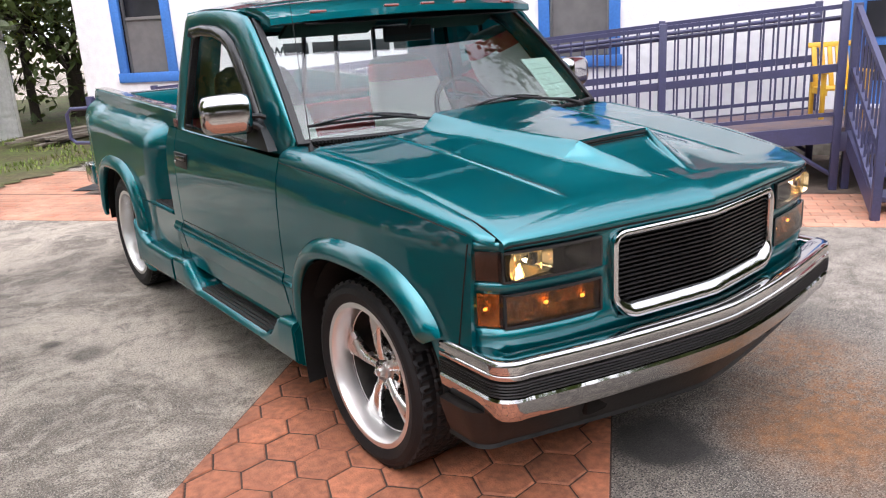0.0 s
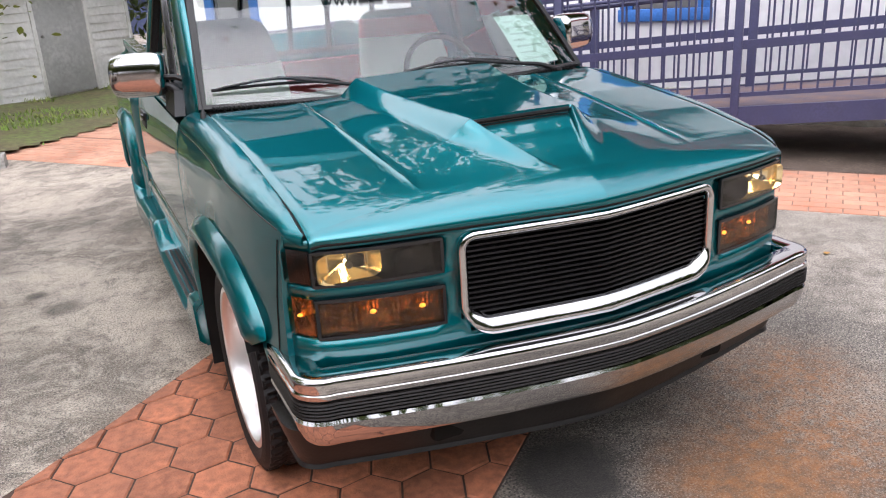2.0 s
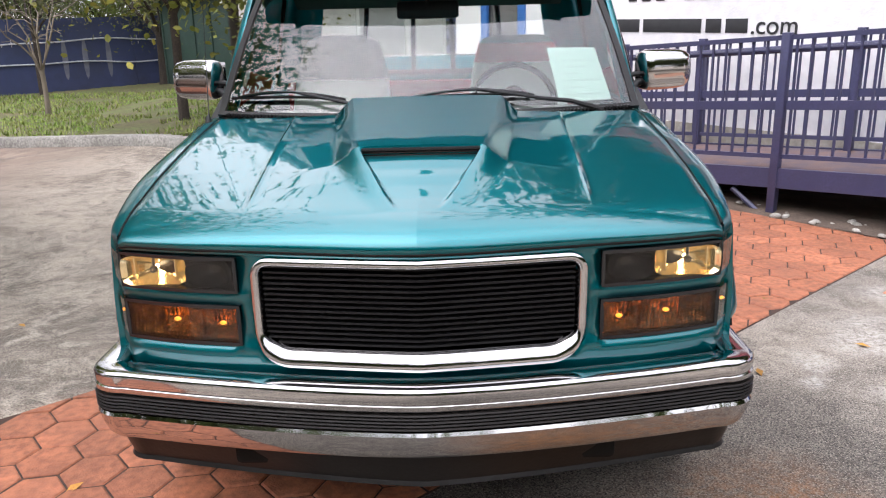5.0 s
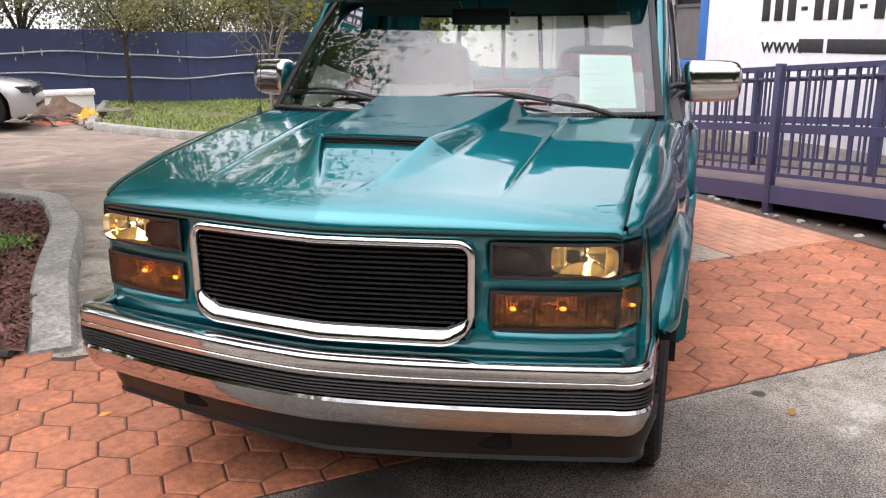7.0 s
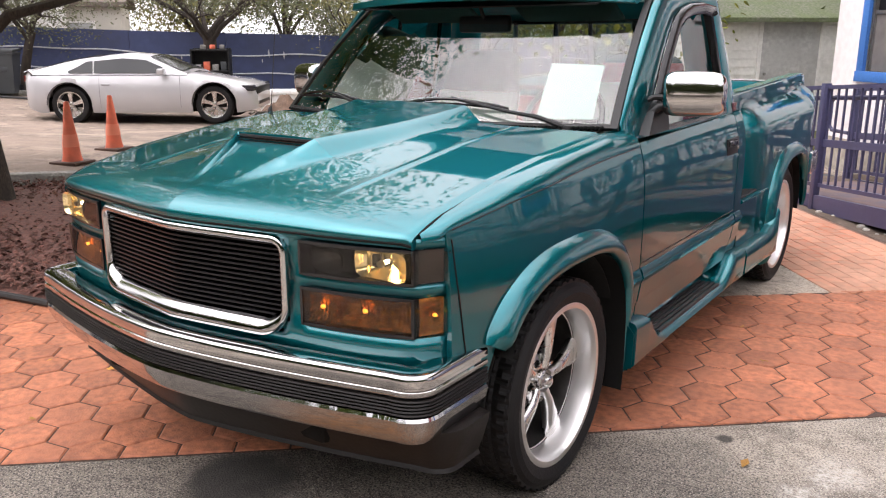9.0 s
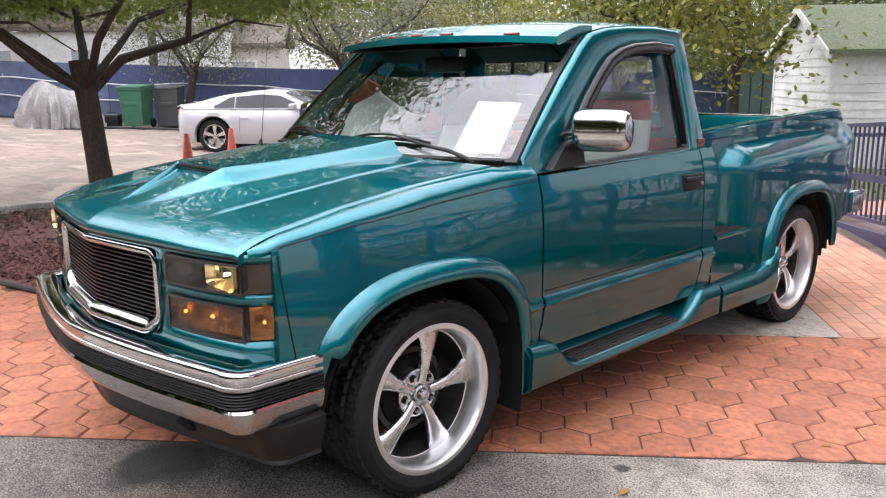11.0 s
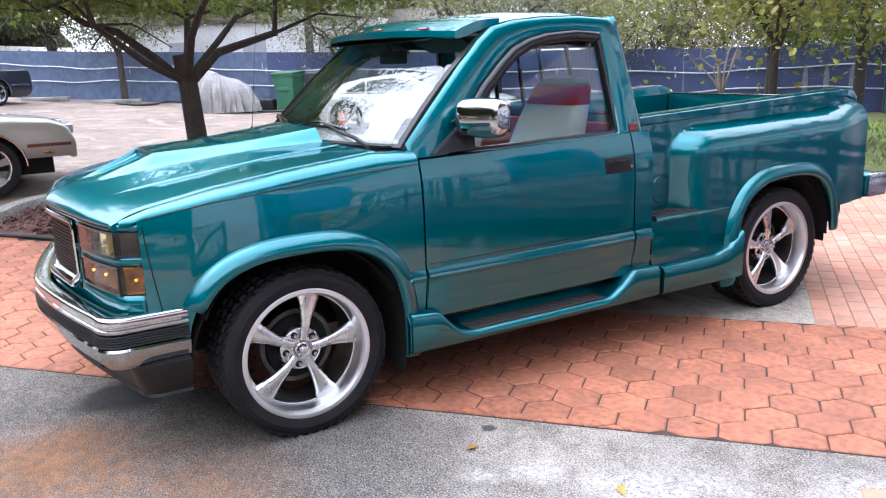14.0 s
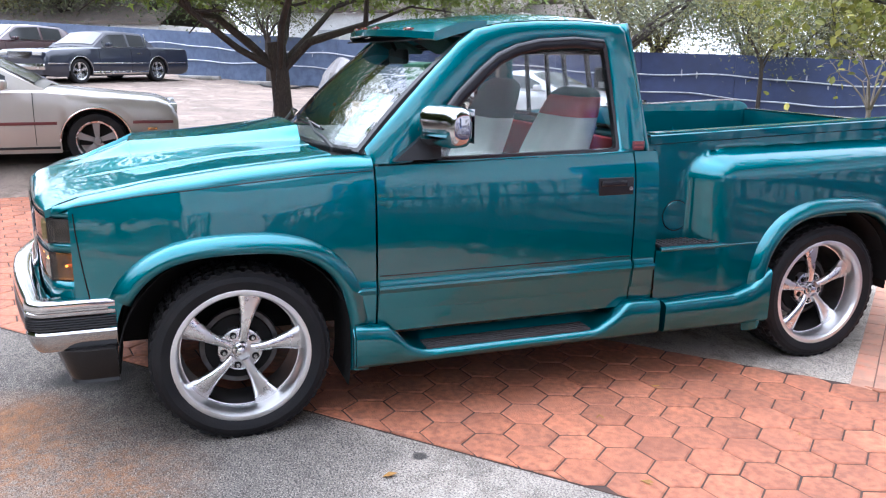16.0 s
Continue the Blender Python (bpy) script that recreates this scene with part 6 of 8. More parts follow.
def wheel_meshes():
    out = []
    N = 240
    rings = []
    tread_x = [0.004, -0.004, -0.006, -0.030, -0.054, -0.057, -0.064, -0.067, -0.090, -0.114, -0.117, -0.124, -0.127, -0.150, -0.174, -0.177, -0.184, -0.187, -0.212, -0.234, -0.238, -0.246]
    lanes = [0.006, -0.055, -0.115, -0.175, -0.236]
    prof = tyre_prof[:5] + [(0.3725, x) for x in tread_x] + tyre_prof[9:]
    for r, x in prof:
        ring = []
        for k in range(N):
            rr = r
            if r == 0.3725:
                groove = any(abs(x - g) < 0.0065 for g in lanes[1:4])
                lane = sum(1 for g in lanes if x < g)
                shift = (6.0 if lane % 2 else -6.0) * (x - lanes[max(0, lane - 1)]) / 0.06 + lane * 2.2
                cut = ((k + shift) % 5.0) < 1.1
                rr = 0.3625 if (groove or cut) else (0.3725 if -0.234 < x < -0.004 else 0.3700)
            a = 2 * math.pi * k / N
            ring.append((x, rr * math.cos(a), rr * math.sin(a)))
        rings.append(ring)
    vf = loft(rings, True, False)
    out.append(("tyre", vf, RUBBER, 22))
    rim = lathe([(0.287, 0.006), (0.288, 0.010), (0.280, 0.013), (0.268, 0.010), (0.262, 0.0), (0.258, -0.012), (0.254, -0.045), (0.252, -0.07), (0.246, -0.072)], 80)
    out.append(("rim", rim, RIM, 40))
    barrel = lathe([(0.2515, -0.068), (0.248, -0.10), (0.246, -0.14), (0.246, -0.235), (0.262, -0.245), (0.272, -0.25)], 60)
    out.append(("barrel", barrel, BARREL, 40))
    spokes = []
    for k in range(5):
        rings = []
        for j in range(13):
            u = j / 12
            r = 0.045 + 0.208 * u
            w = lerp(u, [0, 0.15, 0.5, 0.85, 1], [0.020, 0.018, 0.028, 0.047, 0.060])
            x = lerp(u, [0, 0.3, 0.7, 1], [-0.074, -0.066, -0.070, -0.076])
            d = 0.030
            ring = []
            for i in range(10):
                a = 2 * math.pi * i / 10
                c, s = math.cos(a), math.sin(a)
                ring.append((x + d * (0.62 * s if s > 0 else 0.9 * s), w * math.copysign(abs(c) ** 0.75, c), r))
            rings.append(ring)
        vf = loft(rings)
        spokes.append(mapped(vf, Matrix.Rotation(2 * math.pi * k / 5 + 0.928, 4, "X")))
    return out, spokes


wm, wspokes = wheel_meshes()
hub_disc = lathe([(0.001, -0.076), (0.082, -0.076), (0.093, -0.081), (0.097, -0.094), (0.095, -0.13)], 40)
nut_seat = lathe([(0.001, 0.0), (0.0145, 0.0), (0.016, -0.004), (0.016, -0.02)], 20)
hub_cap = lathe([(0.001, -0.032), (0.012, -0.033), (0.020, -0.038), (0.024, -0.048), (0.026, -0.058), (0.034, -0.062), (0.037, -0.068), (0.037, -0.09)], 32)
disc = lathe([(0.05, -0.13), (0.165, -0.13), (0.168, -0.138), (0.168, -0.155), (0.05, -0.155)], 48)
drum = lathe([(0.001, -0.11), (0.10, -0.11), (0.14, -0.12), (0.15, -0.14), (0.15, -0.2)], 40)
nut = lathe([(0.001, 0.012), (0.007, 0.012), (0.0095, 0.007), (0.0095, -0.02)], 6)
shared = {}


def wheel(x, y, sx, turn):
    w = new("wheel")
    w.parent = truck
    w.matrix_basis = pose(x, y, HUB_Z, 0, 0, 0 if sx > 0 else 180) @ Matrix.Rotation(turn, 4, "X") @ Matrix.Diagonal((1, 0.972, 0.972, 1))
    tagged(w, label="five-spoke polished alloy wheel with low-profile tyre")

    def piece(key, name, vf, mat, smooth=35, m=None, label=""):
        if key not in shared:
            o = mesh_ob(name, *vf, mat, w, smooth=smooth)
            shared[key] = o.data
        else:
            o = new(name, shared[key])
            o.parent = w
        if m is not None:
            o.matrix_basis = m
        if label:
            tagged(o, label=label)
    for nm, vf, mt, sm in wm:
        piece(nm, nm, vf, mt, sm)
    for k, vf in enumerate(wspokes):
        piece("spoke%d" % k, "spoke", vf, ALLOY, 50)
    piece("hub", "hub", hub_disc, ALLOY)
    piece("cap", "hub_cap", hub_cap, ALLOY, label="polished centre cap")
    piece("disc", "brake_disc", disc, DISC)
    piece("drum", "brake_drum", drum, DARK)
    for k in range(5):
        a = 2 * math.pi * (k + 0.5) / 5 + 0.928
        spot_ = Matrix.Translation((-0.074, 0.070 * -math.sin(a), 0.070 * math.cos(a)))
        piece("seat", "nut_seat", nut_seat, DARK, 30, spot_)
        piece("nut", "lug_nut", nut, CHROME, 30, spot_ @ Matrix.Translation((0.002, 0, 0)))
    return w


for sx in (1, -1):
    wheel(sx * 0.900, 0.0, sx, 0.12 if sx > 0 else 0.5)
    wheel(sx * 0.900, AXLE_R, sx, 0.42 if sx > 0 else 0.9)


# dark liners behind the arches and the underside
def liner(yc):
    rings = []
    for i in range(25):
        a = math.pi * (-0.02 + 1.04 * i / 24)
        rings.append([(x, yc + 0.47 * math.cos(a), 0.36 + 0.455 * math.sin(a)) for x in (0.885, 0.56)])
    return loft(rings, False, False)


for sx in (1, -1):
    for yc in (0.0, AXLE_R):
        o = mesh_ob("wheel_arch_liner", *mirrored(liner(yc), sx), DARK, truck)
        o.modifiers.new("thickness", "SOLIDIFY").thickness = 0.006
        box("inner_wing", (sx * 0.55, yc, 0.60), (0.012, 0.98, 0.50), DARK, truck)
box("chassis", (0, 1.5, 0.42), (1.06, 4.5, 0.16), DARK, truck, 0.02)
for yy in (0.0, AXLE_R):
    mesh_ob("axle", *tube([(-0.72, yy, HUB_Z), (0.72, yy, HUB_Z)], 0.045, 12), DARK, truck)
box("floor_pan", (0, 1.2, 0.44), (1.74, 1.5, 0.05), DARK, truck)


# doors, cab corners
def door_skin(sx):
    def belt(y):
        return lerp(y, [0.55, 1.80], [1.110, 1.132])
    vf = side_panel(0.561, 1.776, 0.405, None, belt, 30, 20)
    return mirrored(vf, sx)


def trim_strip(sx, y0, y1, z0=0.578, z1=0.612):
    rings = []
    for i in range(13):
        y = y0 + (y1 - y0) * i / 12
        k = min(1.0, i * 3 / 12 + 0.25) if y0 < 0.54 else 1.0
        x = side_x(y, 0.6)
        zm = (z0 + z1) / 2
        h = (z1 - z0) / 2 * k
        rings.append([(x - 0.004, y, zm - h), (x + 0.008, y, zm - h * 0.9), (x + 0.017, y, zm + h * 0.25), (x + 0.013, y, zm + h * 0.85), (x - 0.004, y, zm + h)])
    vf = loft(rings)
    return mirrored((vf[0], [tuple(reversed(f)) for f in vf[1]]), sx)


def glass_x(z, y=1.2):
    return 0.838 - (z - 1.14) * 0.205 + 0.042 * step(0.45, 1.05, y)


# outlines in (y, z): window opening and cab side
def window_line(grow=0.0):
    low = [(0.735, 1.119), (1.00, 1.125), (1.30, 1.130), (1.58, 1.134), (1.700, 1.136)]
    rear = [(1.713, 1.149), (1.702, 1.30), (1.688, 1.45), (1.674, 1.585)]
    top = [(1.665, 1.612), (1.645, 1.624), (1.50, 1.634), (1.33, 1.622), (1.22, 1.598), (1.13, 1.560)]
    front = [(1.05, 1.50), (0.94, 1.40), (0.83, 1.27), (0.745, 1.165)]
    return low, rear, top, front


def cab_line():
    low = [(0.555, 1.112), (0.90, 1.116), (1.30, 1.121), (1.60, 1.125), (1.842, 1.127)]
    rear = [(1.850, 1.152), (1.840, 1.30), (1.820, 1.45), (1.785, 1.60)]
    top = [(1.772, 1.668), (1.745, 1.694), (1.55, 1.706), (1.33, 1.702), (1.17, 1.690), (1.04, 1.662)]
    front = [(0.96, 1.605), (0.83, 1.478), (0.68, 1.325), (0.535, 1.175)]
    return low, rear, top, front


def flat(line):
    return [p for seg in line for p in seg]


def cab_side(sx):
    outer, inner = flat(cab_line()), flat(window_line())
    n = len(outer)
    rings = []
    for i in range(n + 1):
        o, w = outer[i % n], inner[i % n]
        ring = []
        for k, (t, dx) in enumerate(((0.0, -0.028), (0.0, -0.008), (0.12, 0.0), (0.5, 0.004), (0.9, 0.0), (1.0, -0.008), (1.0, -0.05))):
            y, z = o[0] + (w[0] - o[0]) * t, o[1] + (w[1] - o[1]) * t
            ring.append((glass_x(z, y) + 0.012 + dx, y, z))
        rings.append(ring)
    vf = loft(rings, False, False)
    return mirrored((vf[0], [tuple(reversed(f)) for f in vf[1]]), sx)


for sx in (1, -1):
    mesh_ob("cab_side_frame", *cab_side(sx), PAINT, truck, smooth=60)
    door = mesh_ob("door", *door_skin(sx), PAINT, truck, smooth=30)
    mesh_ob("trim_strip", *trim_strip(sx, 0.563, 1.774), PAINT, door)
    mesh_ob("trim_strip", *trim_strip(sx, 0.47, 0.550), PAINT, truck)
    mesh_ob("trim_strip", *trim_strip(sx, 1.787, 1.905), PAINT, truck)
    # fine body line above the strip
    for m0, m1 in ((0.476, 0.551), (0.565, 1.776), (1.790, 1.895)):
        rows_ = []
        for k in range(13):
            y = m0 + (m1 - m0) * k / 12
            e_ = min(1.0, 0.35 + 8 * (k / 12) * (m1 - m0)) if m0 < 0.5 else 1.0
            rows_.append([(side_x(y, 0.64) - 0.012, y, 0.640), (side_x(y, 0.636) + 0.0015, y, 0.636), (side_x(y, 0.62) + 0.012 * e_, y, 0.617), (side_x(y, 0.61) + 0.012 * e_, y, 0.608), (side_x(y, 0.5) + 0.004, y, 0.500), (side_x(y, 0.5) - 0.012, y, 0.500)])
        mesh_ob("side_moulding", *mirrored(loft(rows_), sx), PAINT, door, smooth=35)
    mesh_ob("body_line", *mirrored(tube([(side_x(0.57, 0.655) + 0.0005, 0.57, 0.655), (side_x(1.2, 0.655) + 0.0005, 1.2, 0.655), (side_x(1.77, 0.655) + 0.0005, 1.77, 0.655)], 0.0025, 6), sx), TRIM, door)
    # cab corner behind the door
    def corner_top(y):
        return 1.135
    mesh_ob("cab_corner", *mirrored(side_panel(1.784, 1.905, 0.41, None, corner_top, 6, 18), sx), PAINT, truck, smooth=30)
    # pane, its black seal and the rain guard
    inner = flat(window_line())
    cy, cz = 1.30, 1.36
    vs = [(glass_x(z, y) - 0.022, y, z) for y, z in [(cy + (a - cy) * 1.02, cz + (b - cz) * 1.02) for a, b in inner]]
    mesh_ob("window_pane", *mirrored((vs, [tuple(range(len(vs)))]), sx), SIDE_GLASS, door, smooth=0)
    seal = []
    for i in range(len(inner) + 1):
        y, z = inner[i % len(inner)]
        yi, zi = cy + (y - cy) * 0.965, cz + (z - cz) * 0.945
        seal.append([(glass_x(z, y) + 0.008, y, z), (glass_x(z, y) + 0.004, yi, zi), (glass_x(z, y) - 0.03, yi, zi), (glass_x(z, y) - 0.03, y, z)])
    mesh_ob("window_seal", *mirrored(loft(seal, True, False), sx), TRIM, door, smooth=40)
    low, rear, top, frnt = window_line()
    guard_line = [(1.655, 1.596)] + top[1:] + frnt
    rings = []
    n = len(guard_line)
    for i, (y, z) in enumerate(guard_line):
        py, pz = guard_line[max(0, i - 1)]
        qy, qz = guard_line[min(n - 1, i + 1)]
        d = Vector((qy - py, qz - pz)).normalized()
        ny, nz = d.y, -d.x
        if nz > 0 and ny < 0 or True:
            ny, nz = (-d.y, d.x)
        rings.append([(glass_x(z, y) + 0.014 + a, y + ny * b, z + nz * b) for a, b in ((0.0, -0.008), (0.020, -0.002), (0.027, 0.014), (0.022, 0.040), (0.016, 0.045), (0.014, 0.036))])
    mesh_ob("rain_guard", *mirrored(loft(rings, True, True), sx), material("smoked_rain_guard", (0.012, 0.011, 0.012), 0.2, spec=0.35), door, "smoked plastic rain guard over the window", smooth=50)
    # door handle in its recess
    hb = bmesh.new()
    add_box(hb, (sx * 0.937, 1.677, 0.984), (0.012, 0.180, 0.080), 0.005)
    h = part("door_handle", hb, BLACK, door, "black recessed door handle")
    box("grip", (sx * 0.945, 1.662, 1.000), (0.012, 0.132, 0.026), TRIM, h, 0.004)
    mesh_ob("lock", *mirrored(mapped(lathe([(0.001, 0.004), (0.008, 0.004), (0.009, 0.0), (0.009, -0.01)], 14), pose(0.944, 1.752, 0.972)), sx), STEEL, h)
    # towing mirror: chrome shell on a black bracket
    m_len, m_mid = (0.116, 1.012) if sx > 0 else (0.104, 1.0)
    swing = Matrix.Translation((0.90, 0.80, 0)) @ Matrix.Rotation(radians(20), 4, 'Z') @ Matrix.Translation((-0.90, -0.80, 0))
    shell = []
    for k, (u, gr) in enumerate(((-1.0, 0.55), (-0.95, 0.80), (-0.85, 0.93), (-0.65, 0.99), (0.0, 1.0), (0.55, 0.97), (0.80, 0.90), (0.93, 0.76), (1.0, 0.50))):
        ring = []
        for i in range(24):
            a = 2 * math.pi * i / 24
            c, s = math.cos(a), math.sin(a)
            q = (abs(c) ** 3.2 + abs(s) ** 3.2) ** (-1 / 3.2)
            ring.append((m_mid + m_len * u, 0.800 + 0.062 * gr * c * q - 0.014 * u * u, 1.276 + 0.085 * gr * s * q))
        shell.append(ring)
    mir = mesh_ob("side_mirror", *mirrored(mapped(loft(shell), swing), sx), CHROME, door, "chrome shell side mirror", smooth=60)
    mesh_ob("mirror_glass", *mirrored(mapped(loft([[(m_mid + a, 0.863, 1.278 + b) for a, b in ((-0.09, -0.068), (0.09, -0.068), (0.09, 0.068), (-0.09, 0.068))], [(m_mid + a, 0.866, 1.278 + b) for a, b in ((-0.088, -0.066), (0.088, -0.066), (0.088, 0.066), (-0.088, 0.066))]]), swing), sx), CHROME, mir, smooth=0)
    mesh_ob("bracket", *mirrored(merge(tube([(0.855, 0.76, 1.17), (0.868, 0.77, 1.205), (0.89, 0.78, 1.225), (0.92, 0.795, 1.232)], [0.024, 0.020, 0.017, 0.016], 10), tube([(0.845, 0.77, 1.25), (0.87, 0.78, 1.262), (0.92, 0.80, 1.262)], 0.011, 8)), sx), BLACK, mir)
    mesh_ob("mirror_patch", *mirrored(([(glass_x(1.13) + 0.03, 0.640, 1.128), (glass_x(1.13) + 0.034, 0.845, 1.134), (glass_x(1.16) + 0.032, 0.845, 1.19), (glass_x(1.3) + 0.026, 0.800, 1.245), (glass_x(1.2) + 0.02, 0.70, 1.135), (glass_x(1.13) - 0.01, 0.640, 1.128), (glass_x(1.13) - 0.01, 0.845, 1.134), (glass_x(1.16) - 0.01, 0.845, 1.19), (glass_x(1.3) - 0.01, 0.80, 1.245)], [(0, 1, 2, 3), (0, 3, 8, 5), (1, 0, 5, 6), (2, 1, 6, 7), (3, 2, 7, 8)]), sx), BLACK, door)
    # small red badge on the cab corner, unreadable
    bd = box("badge", (sx * (glass_x(1.15) + 0.015), 1.808, 1.160), (0.006, 0.062, 0.042), material("badge_maroon", (0.10, 0.03, 0.035), 0.3), truck, 0.002, "small maroon badge")
    for k in range(2):
        box("badge_bar", (sx * (glass_x(1.15) + 0.0185), 1.808, 1.171 - 0.018 * k), (0.002, 0.046, 0.008), material("badge_red", (0.22, 0.06, 0.05), 0.3), bd)


# roof, windscreen, rear wall of the cab
def ws_low(u):
    return Vector((0.840 * u, 0.375 + 0.135 * u * u, 1.150 + 0.01 * u * u))


def ws_top(u):
    return Vector((0.742 * u, 0.965 + 0.075 * u * u, 1.672 - 0.02 * u * u))


def windscreen(k0=0.0, k1=1.0, push=0.0, nu=24, nv=14, wide=1.0):
    def fn(u, v):
        a = (2 * u - 1) * wide
        t = k0 + (k1 - k0) * v
        p = ws_low(a).lerp(ws_top(a), t)
        b = 0.035 * math.sin(math.pi * t) * (1 - a * a * 0.4) + push
        return p + Vector((0, -0.66 * b, 0.75 * b))
    return grid(fn, nu, nv)


mesh_ob("windscreen", *windscreen(wide=0.975), GLASS, truck, "clear laminated windscreen")
rings = []
edge = [(-1 + 2 * i / 16, 0.0) for i in range(17)] + [(1, k / 10) for k in range(1, 11)] + [(1 - 2 * i / 16, 1.0) for i in range(1, 17)] + [(-1, 1 - k / 10) for k in range(1, 10)]


def ws_point(a, t, push=0.0):
    p = ws_low(a).lerp(ws_top(a), t)
    b = 0.035 * math.sin(math.pi * t) * (1 - a * a * 0.4) + push
    return p + Vector((0, -0.66 * b, 0.75 * b))


for i in range(len(edge) + 1):
    a, t = edge[i % len(edge)]
    ia, it = a * 0.967, 0.5 + (t - 0.5) * 0.955
    rings.append([ws_point(a, t, 0.004), ws_point(ia, it, 0.006), ws_point(ia, it, -0.012), ws_point(a, t, -0.012)])
mesh_ob("windscreen_seal", *loft(rings, True, False), BLACK, truck, smooth=40)


def roof(u, v):
    a = 2 * u - 1
    yf, yr = 0.965 + 0.075 * a * a, 1.800 - 0.05 * a * a
    y = yf + (yr - yf) * v
    x = a * lerp(v, [0, 0.15, 1], [0.715, 0.750, 0.764])
    edge_z = lerp(y, [0.96, 1.04, 1.17, 1.33, 1.55, 1.745, 1.80], [1.655, 1.668, 1.694, 1.707, 1.711, 1.700, 1.672])
    z = edge_z + 0.048 * (1 - abs(a) ** 2.6)
    return (x, y, z)


mesh_ob("roof", *grid(roof, 30, 30), PAINT, truck, smooth=60)


def back_wall(u, v):
    a = 2 * u - 1
    z = 0.72 + (1.70 - 0.72) * v
    hw = lerp(z, [0.7, 1.14, 1.70], [0.892, 0.872, 0.752])
    y = lerp(z, [0.7, 1.14, 1.60, 1.70], [1.900, 1.862, 1.800, 1.780]) + 0.015 * (1 - a * a)
    return (a * hw, y, z)


bw = mesh_ob("cab_rear_wall", *grid(back_wall, 24, 24, lambda u, v: abs(2 * u - 1) < 0.75 and 0.50 < v < 0.87), PAINT, truck, smooth=50)
bw.modifiers.new("thickness", "SOLIDIFY").thickness = 0.02
mesh_ob("rear_window", *grid(lambda u, v: tuple(Vector(back_wall(0.12 + 0.76 * u, 0.49 + 0.39 * v)) + Vector((0, -0.012, 0))), 6, 4), SIDE_GLASS, truck)
for a in (-0.45, -0.13, 0.13, 0.45):
    p0, p1 = Vector(back_wall(0.5 + a / 2, 0.50)), Vector(back_wall(0.5 + a / 2, 0.875))
    mesh_ob("rear_window_bar", *tube([p0, p1], 0.014, 6), TRIM, truck)
for v in (0.505, 0.868):
    mesh_ob("rear_window_bar", *tube([Vector(back_wall(0.13 + 0.74 * k / 8, v)) for k in range(9)], 0.012, 6), TRIM, truck)


# cowl grille and wipers
def cowl(u, v):
    a = 2 * u - 1
    p = ws_low(a)
    return (a * lerp(v, [0, 1], [0.80, 0.81]), (0.300 + 0.07 * a * a) * (1 - v) + (p.y + 0.012) * v, 1.128 + 0.020 * v)


cw = mesh_ob("cowl_panel", *grid(cowl, 24, 2), BLACK, truck)
for k in range(64):
    a = -0.96 + 1.92 * k / 63
    p, q = Vector(cowl((a + 1) / 2, 0.25)), Vector(cowl((a + 1) / 2, 0.93))
    mesh_ob("cowl_rib", *tube([p + Vector((0, 0, 0.004)), q + Vector((0, 0, 0.004))], 0.0045, 5), VALANCE, cw)


teeth = []
for k in range(110):
    a_ = -0.94 + 1.88 * k / 109
    p = ws_point(a_, -0.004, 0.010)
    teeth.append(cuboid((p.x, p.y - 0.010, p.z + 0.001), (0.007, 0.030, 0.010)))
mesh_ob("cowl_seal", *merge(*teeth), BLACK, truck, "notched black rubber cowl seal", smooth=0)


def wiper(pivot_u, tip_u, tip_t, reach):
    w = mesh_ob("wiper", *mapped(lathe([(0.001, 0.015), (0.014, 0.012), (0.018, 0.0), (0.018, -0.02)], 14), pose(*(ws_point(pivot_u, -0.02) + Vector((0, -0.01, 0.012))), 0, -90, 0)), BLACK, truck, "black wiper resting on the windscreen")
    p = ws_point(pivot_u, -0.02, 0.02)
    m_ = ws_point((pivot_u + tip_u) / 2 + 0.03, 0.045, 0.042)
    e = ws_point(tip_u, tip_t, 0.035)
    mesh_ob("arm", *tube([p, p.lerp(m_, 0.5) + Vector((0, 0, 0.01)), m_, e], [0.011, 0.009, 0.007, 0.006], 8), BLACK, w)
    n = 13
    line = [ws_point(tip_u + reach * (k / (n - 1) - 0.5), tip_t - 0.03 + 0.012 * math.sin(math.pi * k / (n - 1)), 0.016) for k in range(n)]
    mesh_ob("blade", *tube(line, 0.006, 6), RUBBER, w)
    top = [ws_point(tip_u + reach * 0.9 * (k / (n - 1) - 0.5), tip_t - 0.025 + 0.012 * math.sin(math.pi * k / (n - 1)), 0.018 + 0.022 * math.sin(math.pi * k / (n - 1))) for k in range(n)]
    mesh_ob("blade_holder", *tube(top, 0.006, 6), TRIM, w)


wiper(0.80, 0.20, 0.125, 0.60)
wiper(-0.12, -0.66, 0.125, 0.56)
mesh_ob("aerial", *tube([(-0.845, 0.385, 1.13), (-0.845, 0.39, 1.165), (-0.842, 0.395, 1.18), (-0.835, 0.47, 1.78)], [0.014, 0.010, 0.0022, 0.0008], 8), BLACK, truck, "thin black whip aerial")


# sun visor above the windscreen, with five marker lamps
def visor(u, v):
    a = 2 * u - 1
    rear = Vector((0.735 * a, 1.035 + 0.075 * a * a, 1.700 + 0.03 * (1 - a * a)))
    front_ = Vector((0.735 * a, 0.735 + 0.135 * a * a, 1.648 + 0.022 * (1 - a * a)))
    p = front_.lerp(rear, v)
    p.z += 0.016 * math.sin(math.pi * v)
    return p


